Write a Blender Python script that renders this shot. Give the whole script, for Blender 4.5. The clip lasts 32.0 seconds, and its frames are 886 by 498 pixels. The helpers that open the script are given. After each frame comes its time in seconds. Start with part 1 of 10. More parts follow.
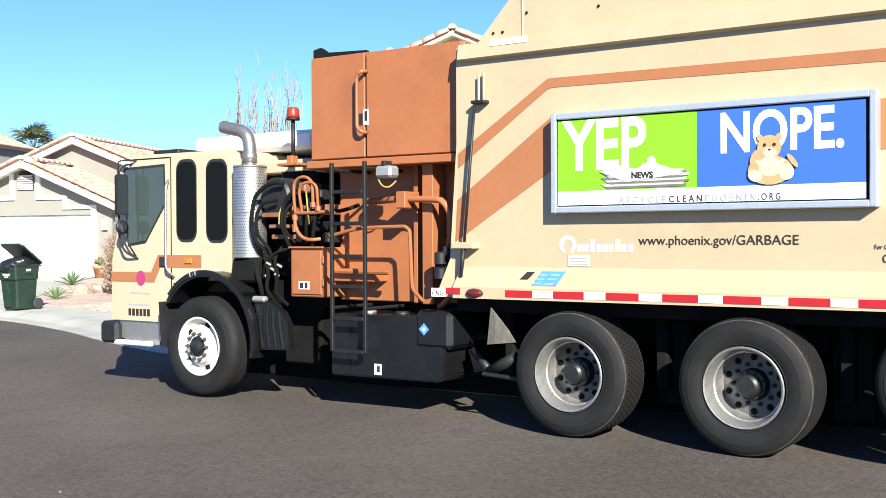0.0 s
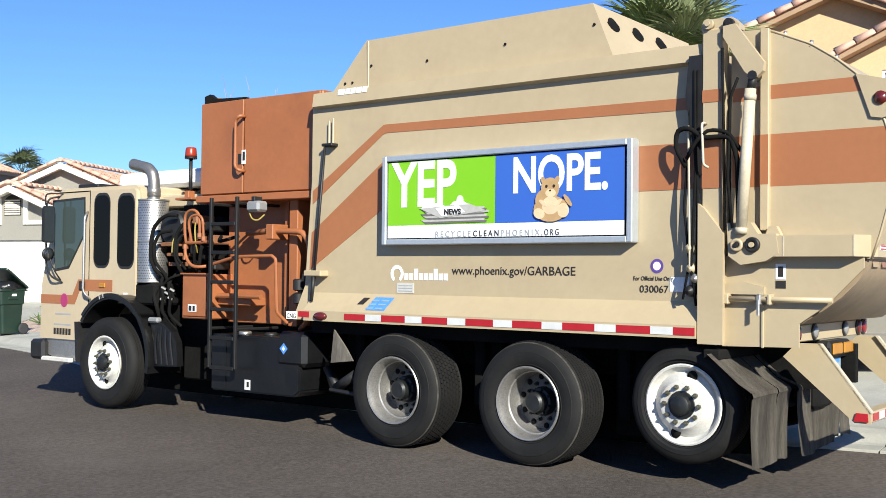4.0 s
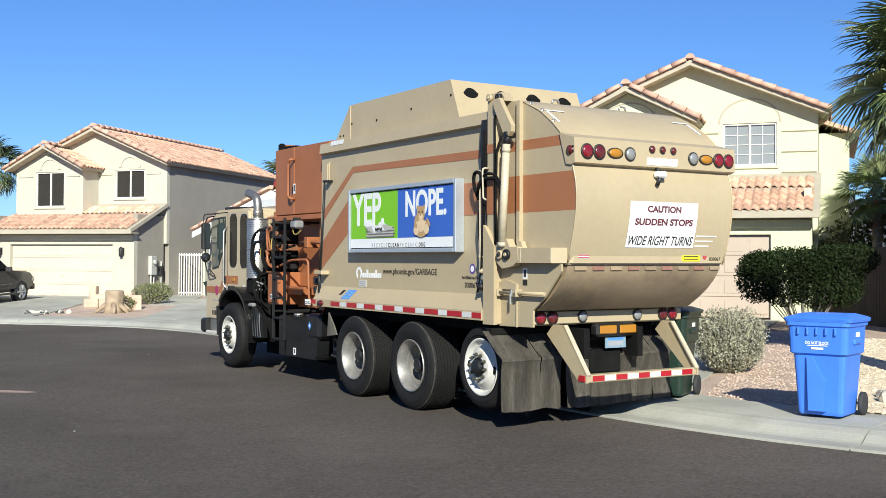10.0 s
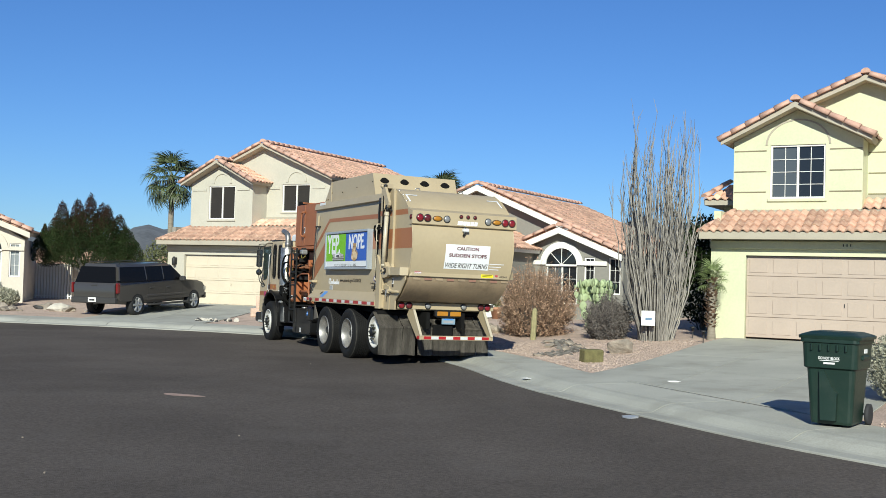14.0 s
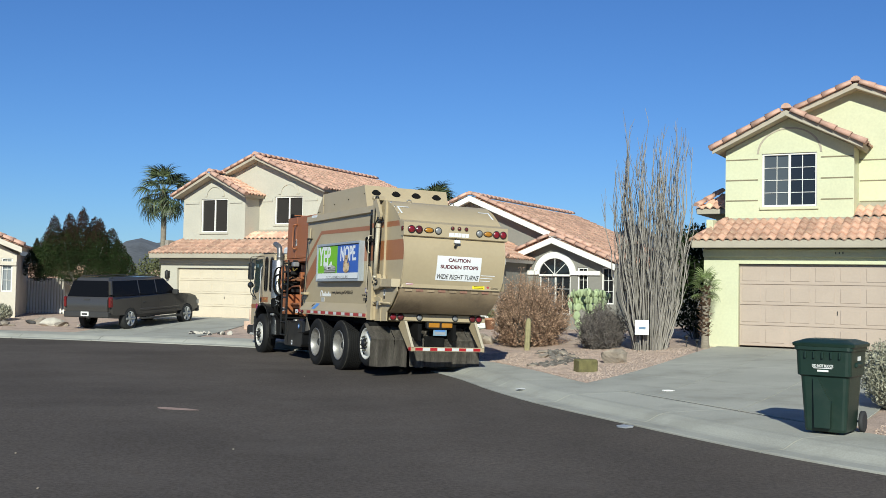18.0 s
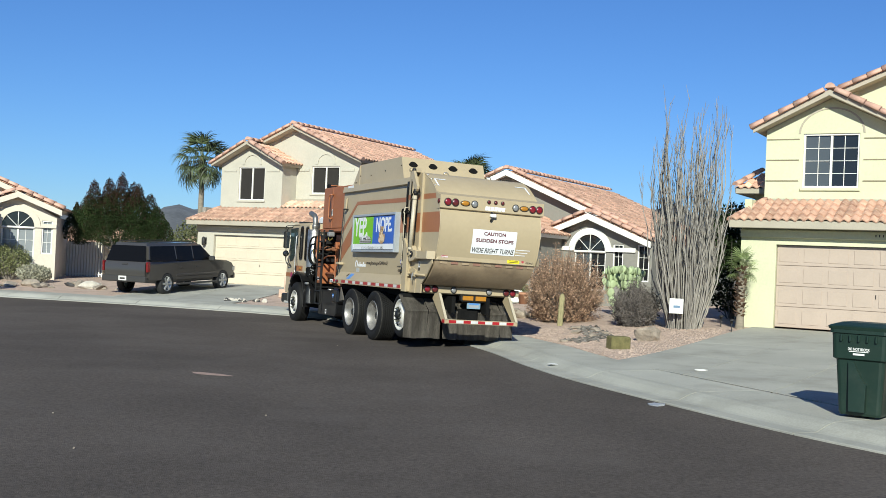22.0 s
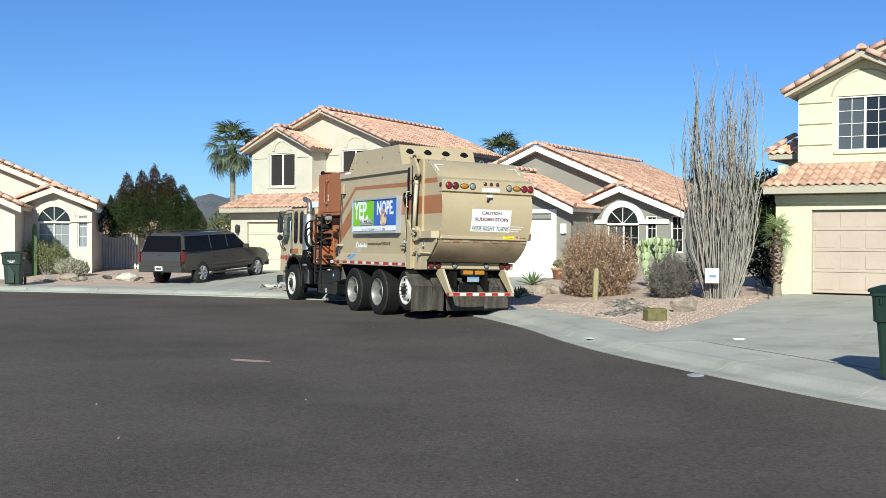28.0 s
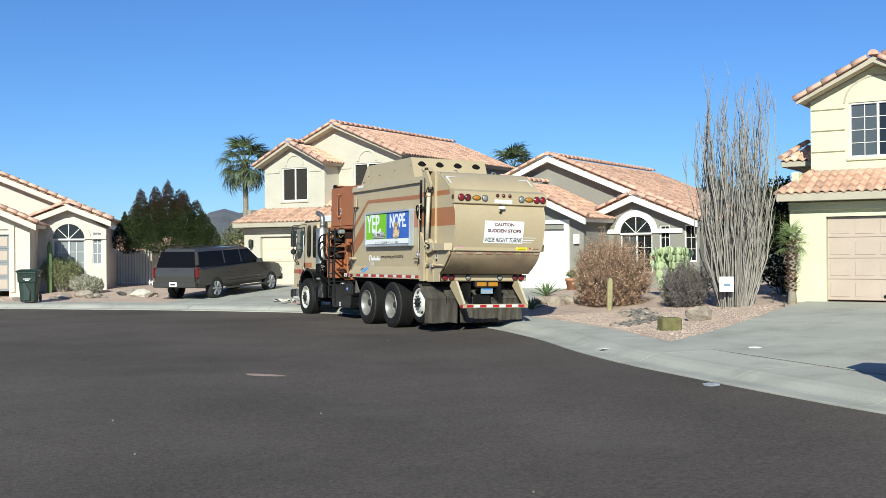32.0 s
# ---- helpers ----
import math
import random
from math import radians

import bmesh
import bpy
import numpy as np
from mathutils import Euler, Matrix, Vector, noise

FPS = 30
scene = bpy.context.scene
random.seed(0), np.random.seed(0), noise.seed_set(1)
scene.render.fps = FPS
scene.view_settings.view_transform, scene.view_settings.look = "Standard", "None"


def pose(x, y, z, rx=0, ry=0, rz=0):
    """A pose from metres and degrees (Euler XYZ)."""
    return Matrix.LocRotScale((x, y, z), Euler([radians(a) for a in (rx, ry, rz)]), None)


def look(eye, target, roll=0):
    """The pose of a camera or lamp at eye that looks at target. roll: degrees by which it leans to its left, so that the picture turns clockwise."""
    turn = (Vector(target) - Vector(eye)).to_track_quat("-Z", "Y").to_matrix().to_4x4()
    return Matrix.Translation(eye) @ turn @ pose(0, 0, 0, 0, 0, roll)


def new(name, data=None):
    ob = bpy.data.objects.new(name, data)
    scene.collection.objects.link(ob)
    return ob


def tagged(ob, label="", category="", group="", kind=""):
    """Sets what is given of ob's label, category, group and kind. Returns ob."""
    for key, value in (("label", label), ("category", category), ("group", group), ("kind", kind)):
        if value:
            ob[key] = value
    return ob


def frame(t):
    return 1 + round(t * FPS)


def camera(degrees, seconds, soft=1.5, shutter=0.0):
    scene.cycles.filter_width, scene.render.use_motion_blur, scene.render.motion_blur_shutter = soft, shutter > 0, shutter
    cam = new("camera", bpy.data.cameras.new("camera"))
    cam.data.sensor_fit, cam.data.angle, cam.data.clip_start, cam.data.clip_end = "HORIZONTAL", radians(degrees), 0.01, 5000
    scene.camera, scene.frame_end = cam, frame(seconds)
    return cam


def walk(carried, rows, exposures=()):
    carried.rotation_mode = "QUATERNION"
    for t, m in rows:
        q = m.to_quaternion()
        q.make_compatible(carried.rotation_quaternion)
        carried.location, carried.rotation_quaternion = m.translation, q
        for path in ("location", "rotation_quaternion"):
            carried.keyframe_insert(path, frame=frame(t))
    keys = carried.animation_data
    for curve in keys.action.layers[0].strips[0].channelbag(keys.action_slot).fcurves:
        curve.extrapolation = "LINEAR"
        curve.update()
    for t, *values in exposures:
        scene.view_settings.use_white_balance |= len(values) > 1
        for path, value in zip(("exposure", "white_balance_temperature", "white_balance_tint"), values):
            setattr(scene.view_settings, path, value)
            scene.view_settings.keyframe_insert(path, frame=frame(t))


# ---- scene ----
# ---- camera and its walk ----
cam = camera(45.05, 32.0, 0.75)
PATH = [
    (0.0, pose(0, 0, 1.77, 89.11, 0.77, -24.24)),
    (0.5, pose(0, 0, 1.77, 90.28, 0.45, -24.34)),
    (1.0, pose(0, 0, 1.77, 90.77, -0.04, -24.33)),
    (1.5, pose(0, 0, 1.77, 90.70, -0.07, -24.93)),
    (2.0, pose(0, 0, 1.77, 90.46, 0.06, -25.59)),
    (2.5, pose(0, 0, 1.77, 90.28, 0.23, -25.34)),
    (3.0, pose(0, 0, 1.77, 90.42, 0.37, -25.05)),
    (3.5, pose(0, 0, 1.77, 90.62, 0.41, -24.98)),
    (5.5, pose(0, 0, 1.77, 90.66, -1.04, -24.41)),
    (6.0, pose(0, 0, 1.77, 90.62, -1.41, -24.39)),
    (6.5, pose(0, 0, 1.77, 90.48, -1.27, -24.27)),
    (7.0, pose(0, 0, 1.77, 90.45, -1.20, -24.02)),
    (7.5, pose(0, 0, 1.77, 90.62, -1.60, -23.55)),
    (8.0, pose(0, 0, 1.77, 90.49, -1.47, -23.25)),
    (8.5, pose(0, 0, 1.77, 90.28, -1.20, -22.85)),
    (9.0, pose(0, 0, 1.77, 90.08, -0.65, -20.70)),
    (9.5, pose(0, 0, 1.77, 90.35, -0.35, -16.41)),
    (10.0, pose(0, 0, 1.77, 90.83, -0.39, -11.90)),
    (10.5, pose(0, 0, 1.77, 91.42, -0.59, -8.65)),
    (11.0, pose(0, 0, 1.77, 91.88, -0.77, -8.12)),
    (11.5, pose(0, 0, 1.77, 92.06, -1.17, -7.66)),
    (12.0, pose(0, 0, 1.77, 91.91, -1.33, -6.93)),
    (12.5, pose(0, 0, 1.77, 91.72, -1.43, -5.73)),
    (13.0, pose(0, 0, 1.77, 91.63, -1.31, -4.66)),
    (13.5, pose(0, 0, 1.77, 91.61, -1.00, -4.03)),
    (14.0, pose(0, 0, 1.77, 91.56, -1.62, -3.48)),
    (14.5, pose(0, 0, 1.77, 91.50, -2.18, -3.02)),
    (16.5, pose(0, 0, 1.77, 93.38, -0.90, -4.06)),
    (17.0, pose(0, 0, 1.77, 93.27, -0.79, -4.48)),
    (17.5, pose(0, 0, 1.77, 92.68, -1.00, -4.40)),
    (18.0, pose(0, 0, 1.77, 92.16, -1.11, -3.83)),
    (18.5, pose(0, 0, 1.77, 91.53, -1.03, -3.76)),
    (19.0, pose(0, 0, 1.77, 91.07, -0.88, -3.80)),
    (19.5, pose(0, 0, 1.77, 90.84, -2.07, -3.41)),
    (20.0, pose(0, 0, 1.77, 90.78, -1.87, -2.61)),
    (20.5, pose(0, 0, 1.77, 90.70, -1.93, -2.04)),
    (21.0, pose(0, 0, 1.77, 90.67, -2.52, -1.80)),
    (21.5, pose(0, 0, 1.77, 90.67, -2.24, -1.63)),
    (22.0, pose(0, 0, 1.77, 90.65, -2.56, -1.99)),
    (22.5, pose(0, 0, 1.77, 90.32, -1.86, -2.66)),
    (23.0, pose(0, 0, 1.77, 89.85, -1.02, -3.03)),
    (23.5, pose(0, 0, 1.77, 89.44, -0.87, -2.72)),
    (24.0, pose(0, 0, 1.77, 89.46, -0.83, -1.73)),
    (24.5, pose(0, 0, 1.77, 89.91, -1.55, -0.84)),
    (25.0, pose(0, 0, 1.77, 90.00, -1.26, -0.32)),
    (25.5, pose(0, 0, 1.77, 89.91, -0.98, 0.06)),
    (27.5, pose(0, 0, 1.77, 89.52, -0.91, -0.35)),
    (28.0, pose(0, 0, 1.77, 89.49, -0.33, -0.24)),
    (28.5, pose(0, 0, 1.77, 89.52, -0.19, -0.28)),
    (29.0, pose(0, 0, 1.77, 89.60, -0.16, -0.30)),
    (29.5, pose(0, 0, 1.77, 89.69, 0.15, -0.25)),
    (30.0, pose(0, 0, 1.77, 89.80, 0.09, -0.18)),
    (30.5, pose(0, 0, 1.77, 89.70, 0.32, -0.08)),
    (31.0, pose(0, 0, 1.77, 89.67, 0.48, 0.03)),
    (31.5, pose(0, 0, 1.77, 89.77, 0.56, 0.15)),
    (32.0, pose(0, 0, 1.77, 90.14, 0.44, 0.46)),
]
EXPOSURES = [(0.0, 1.26, 6500, 6), (1.0, 0.92, 6500, 6), (2.0, 0.82, 6500, 6), (6.0, 0.71, 6500, 6), (9.0, 0.66, 6500, 5), (10.0, 0.52, 6450, 3), (11.0, 0.24, 6350, 1), (12.0, 0.17, 6300, 0), (14.5, 0.15, 6300, 0), (16.5, -0.03, 6250, 0), (17.5, 0.0, 6250, 0), (19.0, 0.10, 6300, 0), (22.0, 0.20, 6300, 0), (25.0, 0.34, 6300, 0), (28.0, 0.34, 6300, 0), (32.0, 0.34, 6300, 0)]
walk(cam, PATH, EXPOSURES)

# ---- world, sun, exposure ----
SUN_AZ = radians(188)   # compass bearing of the sun, from +y towards +x
SUN_EL = radians(28)
world = bpy.data.worlds.new("sky")
scene.world = world
world.use_nodes = True
_wn = world.node_tree.nodes
_sky = _wn.new("ShaderNodeTexSky")
_sky.sky_type = "NISHITA"
_sky.sun_disc = False
_sky.sun_elevation = SUN_EL
_sky.sun_rotation = SUN_AZ
_sky.air_density, _sky.dust_density, _sky.ozone_density = 1.0, 0.0, 2.6
_tint = _wn.new("ShaderNodeVectorMath")
_tint.operation = "MULTIPLY"
_tint.inputs[1].default_value = (0.61, 0.89, 1.47)   # clear desert winter air
world.node_tree.links.new(_sky.outputs[0], _tint.inputs[0])
world.node_tree.links.new(_tint.outputs[0], _wn["Background"].inputs[0])
_wn["Background"].inputs[1].default_value = 0.063
_sd = bpy.data.lights.new("sun", "SUN")
_sd.energy, _sd.angle, _sd.color = 5.3, radians(0.53), (1.0, 0.955, 0.865)
sun = new("sun", _sd)
sun.matrix_world = look((0, 0, 50), (-math.sin(SUN_AZ) * 50, -math.cos(SUN_AZ) * 50, 50 - 50 * math.tan(SUN_EL)))

# ---- materials ----
def mat(name, color, rough=0.6, metal=0.0, var=0.12, scale=6.0, bump=0.0, bscale=60.0, rnd=0.0, fine=0.06, fscale=14.0, dirt=None, spec=0.5, coat=0.0, stretch=None):
    """A procedural surface: broad and fine colour variation, stains, and fine relief, in metres."""
    m = bpy.data.materials.new(name)
    m.use_nodes = True
    n, l = m.node_tree.nodes, m.node_tree.links
    b = n["Principled BSDF"]
    b.inputs["Roughness"].default_value, b.inputs["Metallic"].default_value = rough, metal
    b.inputs["Specular IOR Level"].default_value = spec
    b.inputs["Coat Weight"].default_value = coat
    tc = n.new("ShaderNodeTexCoord")
    where = tc.outputs["Object"]
    if stretch:
        mp = n.new("ShaderNodeMapping")
        mp.inputs["Scale"].default_value = stretch
        l.new(where, mp.inputs["Vector"])
        where = mp.outputs[0]
    def noi(sc, det):
        t = n.new("ShaderNodeTexNoise")
        t.inputs["Scale"].default_value, t.inputs["Detail"].default_value = sc, det
        l.new(where, t.inputs["Vector"])
        return t
    big, small = noi(scale, 5), noi(scale * fscale, 3)
    def scaled(src, amount):
        q = n.new("ShaderNodeMapRange")
        q.inputs["From Min"].default_value, q.inputs["From Max"].default_value = 0.25, 0.75
        q.inputs["To Min"].default_value, q.inputs["To Max"].default_value = 1 - amount, 1 + amount
        l.new(src, q.inputs["Value"])
        return q.outputs[0]
    def times(a, c):
        q = n.new("ShaderNodeMath")
        q.operation = "MULTIPLY"
        l.new(a, q.inputs[0])
        l.new(c, q.inputs[1])
        return q.outputs[0]
    f = times(scaled(big.outputs["Fac"], var), scaled(small.outputs["Fac"], fine))
    if rnd:
        oi = n.new("ShaderNodeObjectInfo")
        q = n.new("ShaderNodeMapRange")
        q.inputs["To Min"].default_value, q.inputs["To Max"].default_value = 1 - rnd, 1 + rnd
        l.new(oi.outputs["Random"], q.inputs["Value"])
        g = n.new("ShaderNodeNewGeometry")
        q2 = n.new("ShaderNodeMapRange")
        q2.inputs["To Min"].default_value, q2.inputs["To Max"].default_value = 1 - rnd, 1 + rnd
        l.new(g.outputs["Random Per Island"], q2.inputs["Value"])
        f = times(times(f, q.outputs[0]), q2.outputs[0])
    vm = n.new("ShaderNodeVectorMath")
    vm.operation = "SCALE"
    vm.inputs[0].default_value = color[:3]
    l.new(f, vm.inputs["Scale"])
    out = vm.outputs[0]
    if dirt:
        dcol, damt, dsc = dirt
        t = noi(dsc, 8)
        t.inputs["Roughness"].default_value = 0.65
        q = n.new("ShaderNodeMapRange")
        q.inputs["From Min"].default_value, q.inputs["From Max"].default_value = 0.5, 0.72
        q.inputs["To Max"].default_value = damt
        l.new(t.outputs["Fac"], q.inputs["Value"])
        mx = n.new("ShaderNodeMix")
        mx.data_type = "RGBA"
        l.new(q.outputs[0], mx.inputs["Factor"])
        l.new(out, mx.inputs["A"])
        mx.inputs["B"].default_value = (*dcol, 1)
        out = mx.outputs["Result"]
    l.new(out, b.inputs["Base Color"])
    if bump:
        t = noi(bscale, 4)
        bp = n.new("ShaderNodeBump")
        bp.inputs["Strength"].default_value, bp.inputs["Distance"].default_value = 1.0, bump
        l.new(t.outputs["Fac"], bp.inputs["Height"])
        l.new(bp.outputs[0], b.inputs["Normal"])
    return m


def glow(name, color, strength):
    m = mat(name, color, 0.3)
    b = m.node_tree.nodes["Principled BSDF"]
    b.inputs["Emission Color"].default_value = (*color, 1)
    b.inputs["Emission Strength"].default_value = strength
    return m


def glass(name, color, rough=0.03):
    """Dark tinted glazing: a glossy pane over a dark inside."""
    m = mat(name, color, rough, var=0.03, scale=2, fine=0.0, spec=0.6)
    return m


ASPHALT = mat("asphalt", (0.094, 0.079, 0.068), 0.95, var=0.28, scale=0.25, bump=0.008, bscale=100, fine=0.34, fscale=110.0, dirt=((0.128, 0.110, 0.096), 0.5, 0.55), spec=0.15)
CONCRETE = mat("concrete", (0.385, 0.375, 0.32), 0.9, var=0.13, scale=0.7, bump=0.003, bscale=70, fine=0.10, fscale=60.0, dirt=((0.255, 0.245, 0.205), 0.8, 0.9), rnd=0.05)
GRAVEL = mat("gravel_ground", (0.50, 0.375, 0.295), 0.95, var=0.25, scale=2.5, bump=0.02, bscale=45, fine=0.3, dirt=((0.38, 0.285, 0.225), 0.5, 2.5))
PALEGRAVEL = mat("pale_gravel", (0.46, 0.38, 0.27), 0.95, var=0.3, scale=9, bump=0.02, bscale=40, fine=0.3, rnd=0.35)
DIRT = mat("desert_ground", (0.30, 0.22, 0.15), 0.95, var=0.25, scale=0.3, bump=0.01, bscale=25, fine=0.2)
# grey base has the distance haze mixed into the hills' colour
HILL = mat("hazed_far_hill", (0.12, 0.125, 0.13), 0.95, var=0.3, scale=0.012, fine=0.25)
TILE = mat("clay_tile", (0.575, 0.345, 0.24), 0.85, var=0.16, scale=3, bump=0.003, bscale=60, rnd=0.30, fine=0.1, dirt=((0.60, 0.46, 0.33), 0.6, 6.0))
TILECAP = mat("clay_ridge_tile", (0.58, 0.35, 0.26), 0.85, var=0.16, scale=3, bump=0.003, bscale=60, rnd=0.15, fine=0.1, dirt=((0.62, 0.46, 0.34), 0.6, 6.0))
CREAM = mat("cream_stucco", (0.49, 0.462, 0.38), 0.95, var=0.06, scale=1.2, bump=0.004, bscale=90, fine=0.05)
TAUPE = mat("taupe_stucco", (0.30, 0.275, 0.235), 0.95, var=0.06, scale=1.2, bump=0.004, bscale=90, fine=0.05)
YELLOW = mat("pale_yellow_stucco", (0.60, 0.605, 0.41), 0.95, var=0.05, scale=1.2, bump=0.004, bscale=90, fine=0.05)
OCHRE = mat("ochre_stucco", (0.50, 0.365, 0.21), 0.95, var=0.06, scale=1.2, bump=0.005, bscale=90, fine=0.05)
GREYST = mat("grey_stucco", (0.235, 0.225, 0.195), 0.95, var=0.05, scale=1.2, bump=0.004, bscale=90, fine=0.05)
WHITEST = mat("warm_white_stucco", (0.62, 0.56, 0.46), 0.95, var=0.05, scale=1.2, bump=0.004, bscale=90, fine=0.05)
TRIMPALE = mat("pale_trim", (0.41, 0.365, 0.285), 0.8, var=0.08, scale=2, fine=0.05)
WHITE = mat("white_paint", (0.78, 0.76, 0.70), 0.6, var=0.05, scale=2, fine=0.03)
TRIMTAN = mat("tan_trim", (0.36, 0.28, 0.20), 0.8, var=0.08, scale=2, fine=0.05)
TRIMBROWN = mat("brown_trim", (0.30, 0.20, 0.12), 0.8, var=0.08, scale=2, fine=0.05)
GROOVE = mat("shadowed_groove_paint", (0.24, 0.205, 0.13), 0.9, var=0.1, scale=4, fine=0.1)
DOORCREAM = mat("cream_garage_door", (0.62, 0.54, 0.41), 0.6, var=0.05, scale=1.5, fine=0.03)
DOORTAUPE = mat("taupe_garage_door", (0.44, 0.355, 0.29), 0.6, var=0.05, scale=1.5, fine=0.03)
# tan door, its base darkened for the shade it stands in
DOORTAN = mat("shaded_tan_garage_door", (0.37, 0.245, 0.145), 0.6, var=0.05, scale=1.5, fine=0.03)
GLASS = glass("window_glass", (0.016, 0.017, 0.018))
MIDGLASS = glass("hazy_glass", (0.075, 0.085, 0.09), 0.08)
SCREEN = mat("sun_screen", (0.034, 0.031, 0.028), 0.8, var=0.06, scale=4, fine=0.1, spec=0.1)
PALEGLASS = glass("blind_behind_glass", (0.235, 0.25, 0.255), 0.12)

# ---- building helpers ----
def bm_new():
    return bmesh.new()


def finish(name, bm, material, smooth=False):
    me = bpy.data.meshes.new(name)
    bmesh.ops.recalc_face_normals(bm, faces=bm.faces)
    bm.to_mesh(me)
    bm.free()
    for mt in (material if isinstance(material, (list, tuple)) else [material]):
        me.materials.append(mt)
    if smooth == "auto":
        for p in me.polygons:
            p.use_smooth = True
        me.set_sharp_from_angle(angle=radians(32))
    elif smooth:
        for p in me.polygons:
            p.use_smooth = True
    return me


def part(name, bm, material, parent=None, label="", smooth=False):
    """Links a bmesh as one mesh object, under a thing or a part."""
    ob = new(name, finish(name, bm, material, smooth) if isinstance(bm, bmesh.types.BMesh) else bm)
    if parent is not None:
        ob.parent = parent
    if label:
        ob["label"] = label
    return ob


def thing(name, label, category, m=None, group="", kind=""):
    ob = new(name)
    ob.empty_display_size = 0.2
    if m is not None:
        ob.matrix_world = m
    return tagged(ob, label, category, group, kind)


def box(bm, x0, y0, z0, x1, y1, z1, bevel=0.0, mi=0):
    """An axis-aligned box, with its edges rounded off."""
    x0, x1 = min(x0, x1), max(x0, x1)
    y0, y1 = min(y0, y1), max(y0, y1)
    z0, z1 = min(z0, z1), max(z0, z1)
    v = [bm.verts.new((x, y, z)) for x in (x0, x1) for y in (y0, y1) for z in (z0, z1)]
    fs = [bm.faces.new([v[i] for i in f]) for f in ((0, 1, 3, 2), (4, 6, 7, 5), (0, 4, 5, 1), (2, 3, 7, 6), (0, 2, 6, 4), (1, 5, 7, 3))]
    for f in fs:
        f.material_index = mi
    if bevel:
        es = {e for f in fs for e in f.edges}
        bmesh.ops.bevel(bm, geom=list(es), offset=min(bevel, 0.45 * min(x1 - x0, y1 - y0, z1 - z0)), segments=1, affect="EDGES")
    return fs


def prism(bm, pts, a, b, axis="y", mi=0):
    """A flat outline pushed from a to b along an axis; pts are (x, z) for y, (x, y) for z, (y, z) for x."""
    def at(p, c):
        return {"y": (p[0], c, p[1]), "z": (p[0], p[1], c), "x": (c, p[0], p[1])}[axis]
    lo, hi = [bm.verts.new(at(p, a)) for p in pts], [bm.verts.new(at(p, b)) for p in pts]
    fs = [bm.faces.new(lo), bm.faces.new(hi[::-1])]
    k = len(pts)
    fs += [bm.faces.new((lo[i], hi[i], hi[(i + 1) % k], lo[(i + 1) % k])) for i in range(k)]
    for f in fs:
        f.material_index = mi
    return fs


def rod(bm, p, q, r, r2=None, seg=8, caps=True, mi=0):
    """A round bar from p to q."""
    p, q = Vector(p), Vector(q)
    r2 = r if r2 is None else r2
    d = (q - p).normalized()
    u = d.orthogonal().normalized()
    w = d.cross(u)
    ring = []
    for c, rr in ((p, r), (q, r2)):
        ring.append([bm.verts.new(c + rr * (math.cos(t) * u + math.sin(t) * w)) for t in (2 * math.pi * i / seg for i in range(seg))])
    fs = [bm.faces.new((ring[0][i], ring[0][(i + 1) % seg], ring[1][(i + 1) % seg], ring[1][i])) for i in range(seg)]
    if caps:
        fs += [bm.faces.new(ring[0][::-1]), bm.faces.new(ring[1])]
    for f in fs:
        f.material_index = mi
        f.smooth = seg > 6 and len(f.verts) == 4
    return fs


def pipe(bm, pts, r, seg=8, mi=0):
    """A bent round bar through points, with rounded corners."""
    pts = [Vector(p) for p in pts]
    path = [pts[0]]
    for i in range(1, len(pts) - 1):
        a, b, c = pts[i - 1], pts[i], pts[i + 1]
        k = min(3 * r, 0.4 * (a - b).length, 0.4 * (c - b).length)
        p, q = b + (a - b).normalized() * k, b + (c - b).normalized() * k
        path += [p, (p + q) * 0.25 + b * 0.5, q]
    path.append(pts[-1])
    rings, u = [], None
    for i, p in enumerate(path):
        d = (path[min(i + 1, len(path) - 1)] - path[max(i - 1, 0)]).normalized()
        u = d.orthogonal().normalized() if u is None else (u - d * u.dot(d)).normalized()
        w = d.cross(u)
        rings.append([bm.verts.new(p + r * (math.cos(t) * u + math.sin(t) * w)) for t in (2 * math.pi * j / seg for j in range(seg))])
    for a, b in zip(rings, rings[1:]):
        for j in range(seg):
            f = bm.faces.new((a[j], a[(j + 1) % seg], b[(j + 1) % seg], b[j]))
            f.smooth, f.material_index = True, mi
    bm.faces.new(rings[0][::-1]).material_index = mi
    bm.faces.new(rings[-1]).material_index = mi


def lathe(bm, prof, seg=24, axis="z", at=(0, 0, 0), mi=0, mids=None, caps=True):
    """A profile of (radius, along) turned round an axis. mids: a material per strip."""
    rings = []
    for r, h in prof:
        ring = []
        for i in range(seg):
            t = 2 * math.pi * i / seg
            c, s = r * math.cos(t), r * math.sin(t)
            v = {"z": (c, s, h), "y": (c, h, s), "x": (h, c, s)}[axis]
            ring.append(bm.verts.new((v[0] + at[0], v[1] + at[1], v[2] + at[2])))
        rings.append(ring)
    for k, (a, b) in enumerate(zip(rings, rings[1:])):
        for j in range(seg):
            f = bm.faces.new((a[j], a[(j + 1) % seg], b[(j + 1) % seg], b[j]))
            f.smooth = True
            f.material_index = mids[k] if mids else mi
    for ring, k in ((rings[0], 0), (rings[-1], -1)):
        if caps and prof[k][0] > 1e-4:
            f = bm.faces.new(ring)
            f.material_index = mids[k] if mids else mi


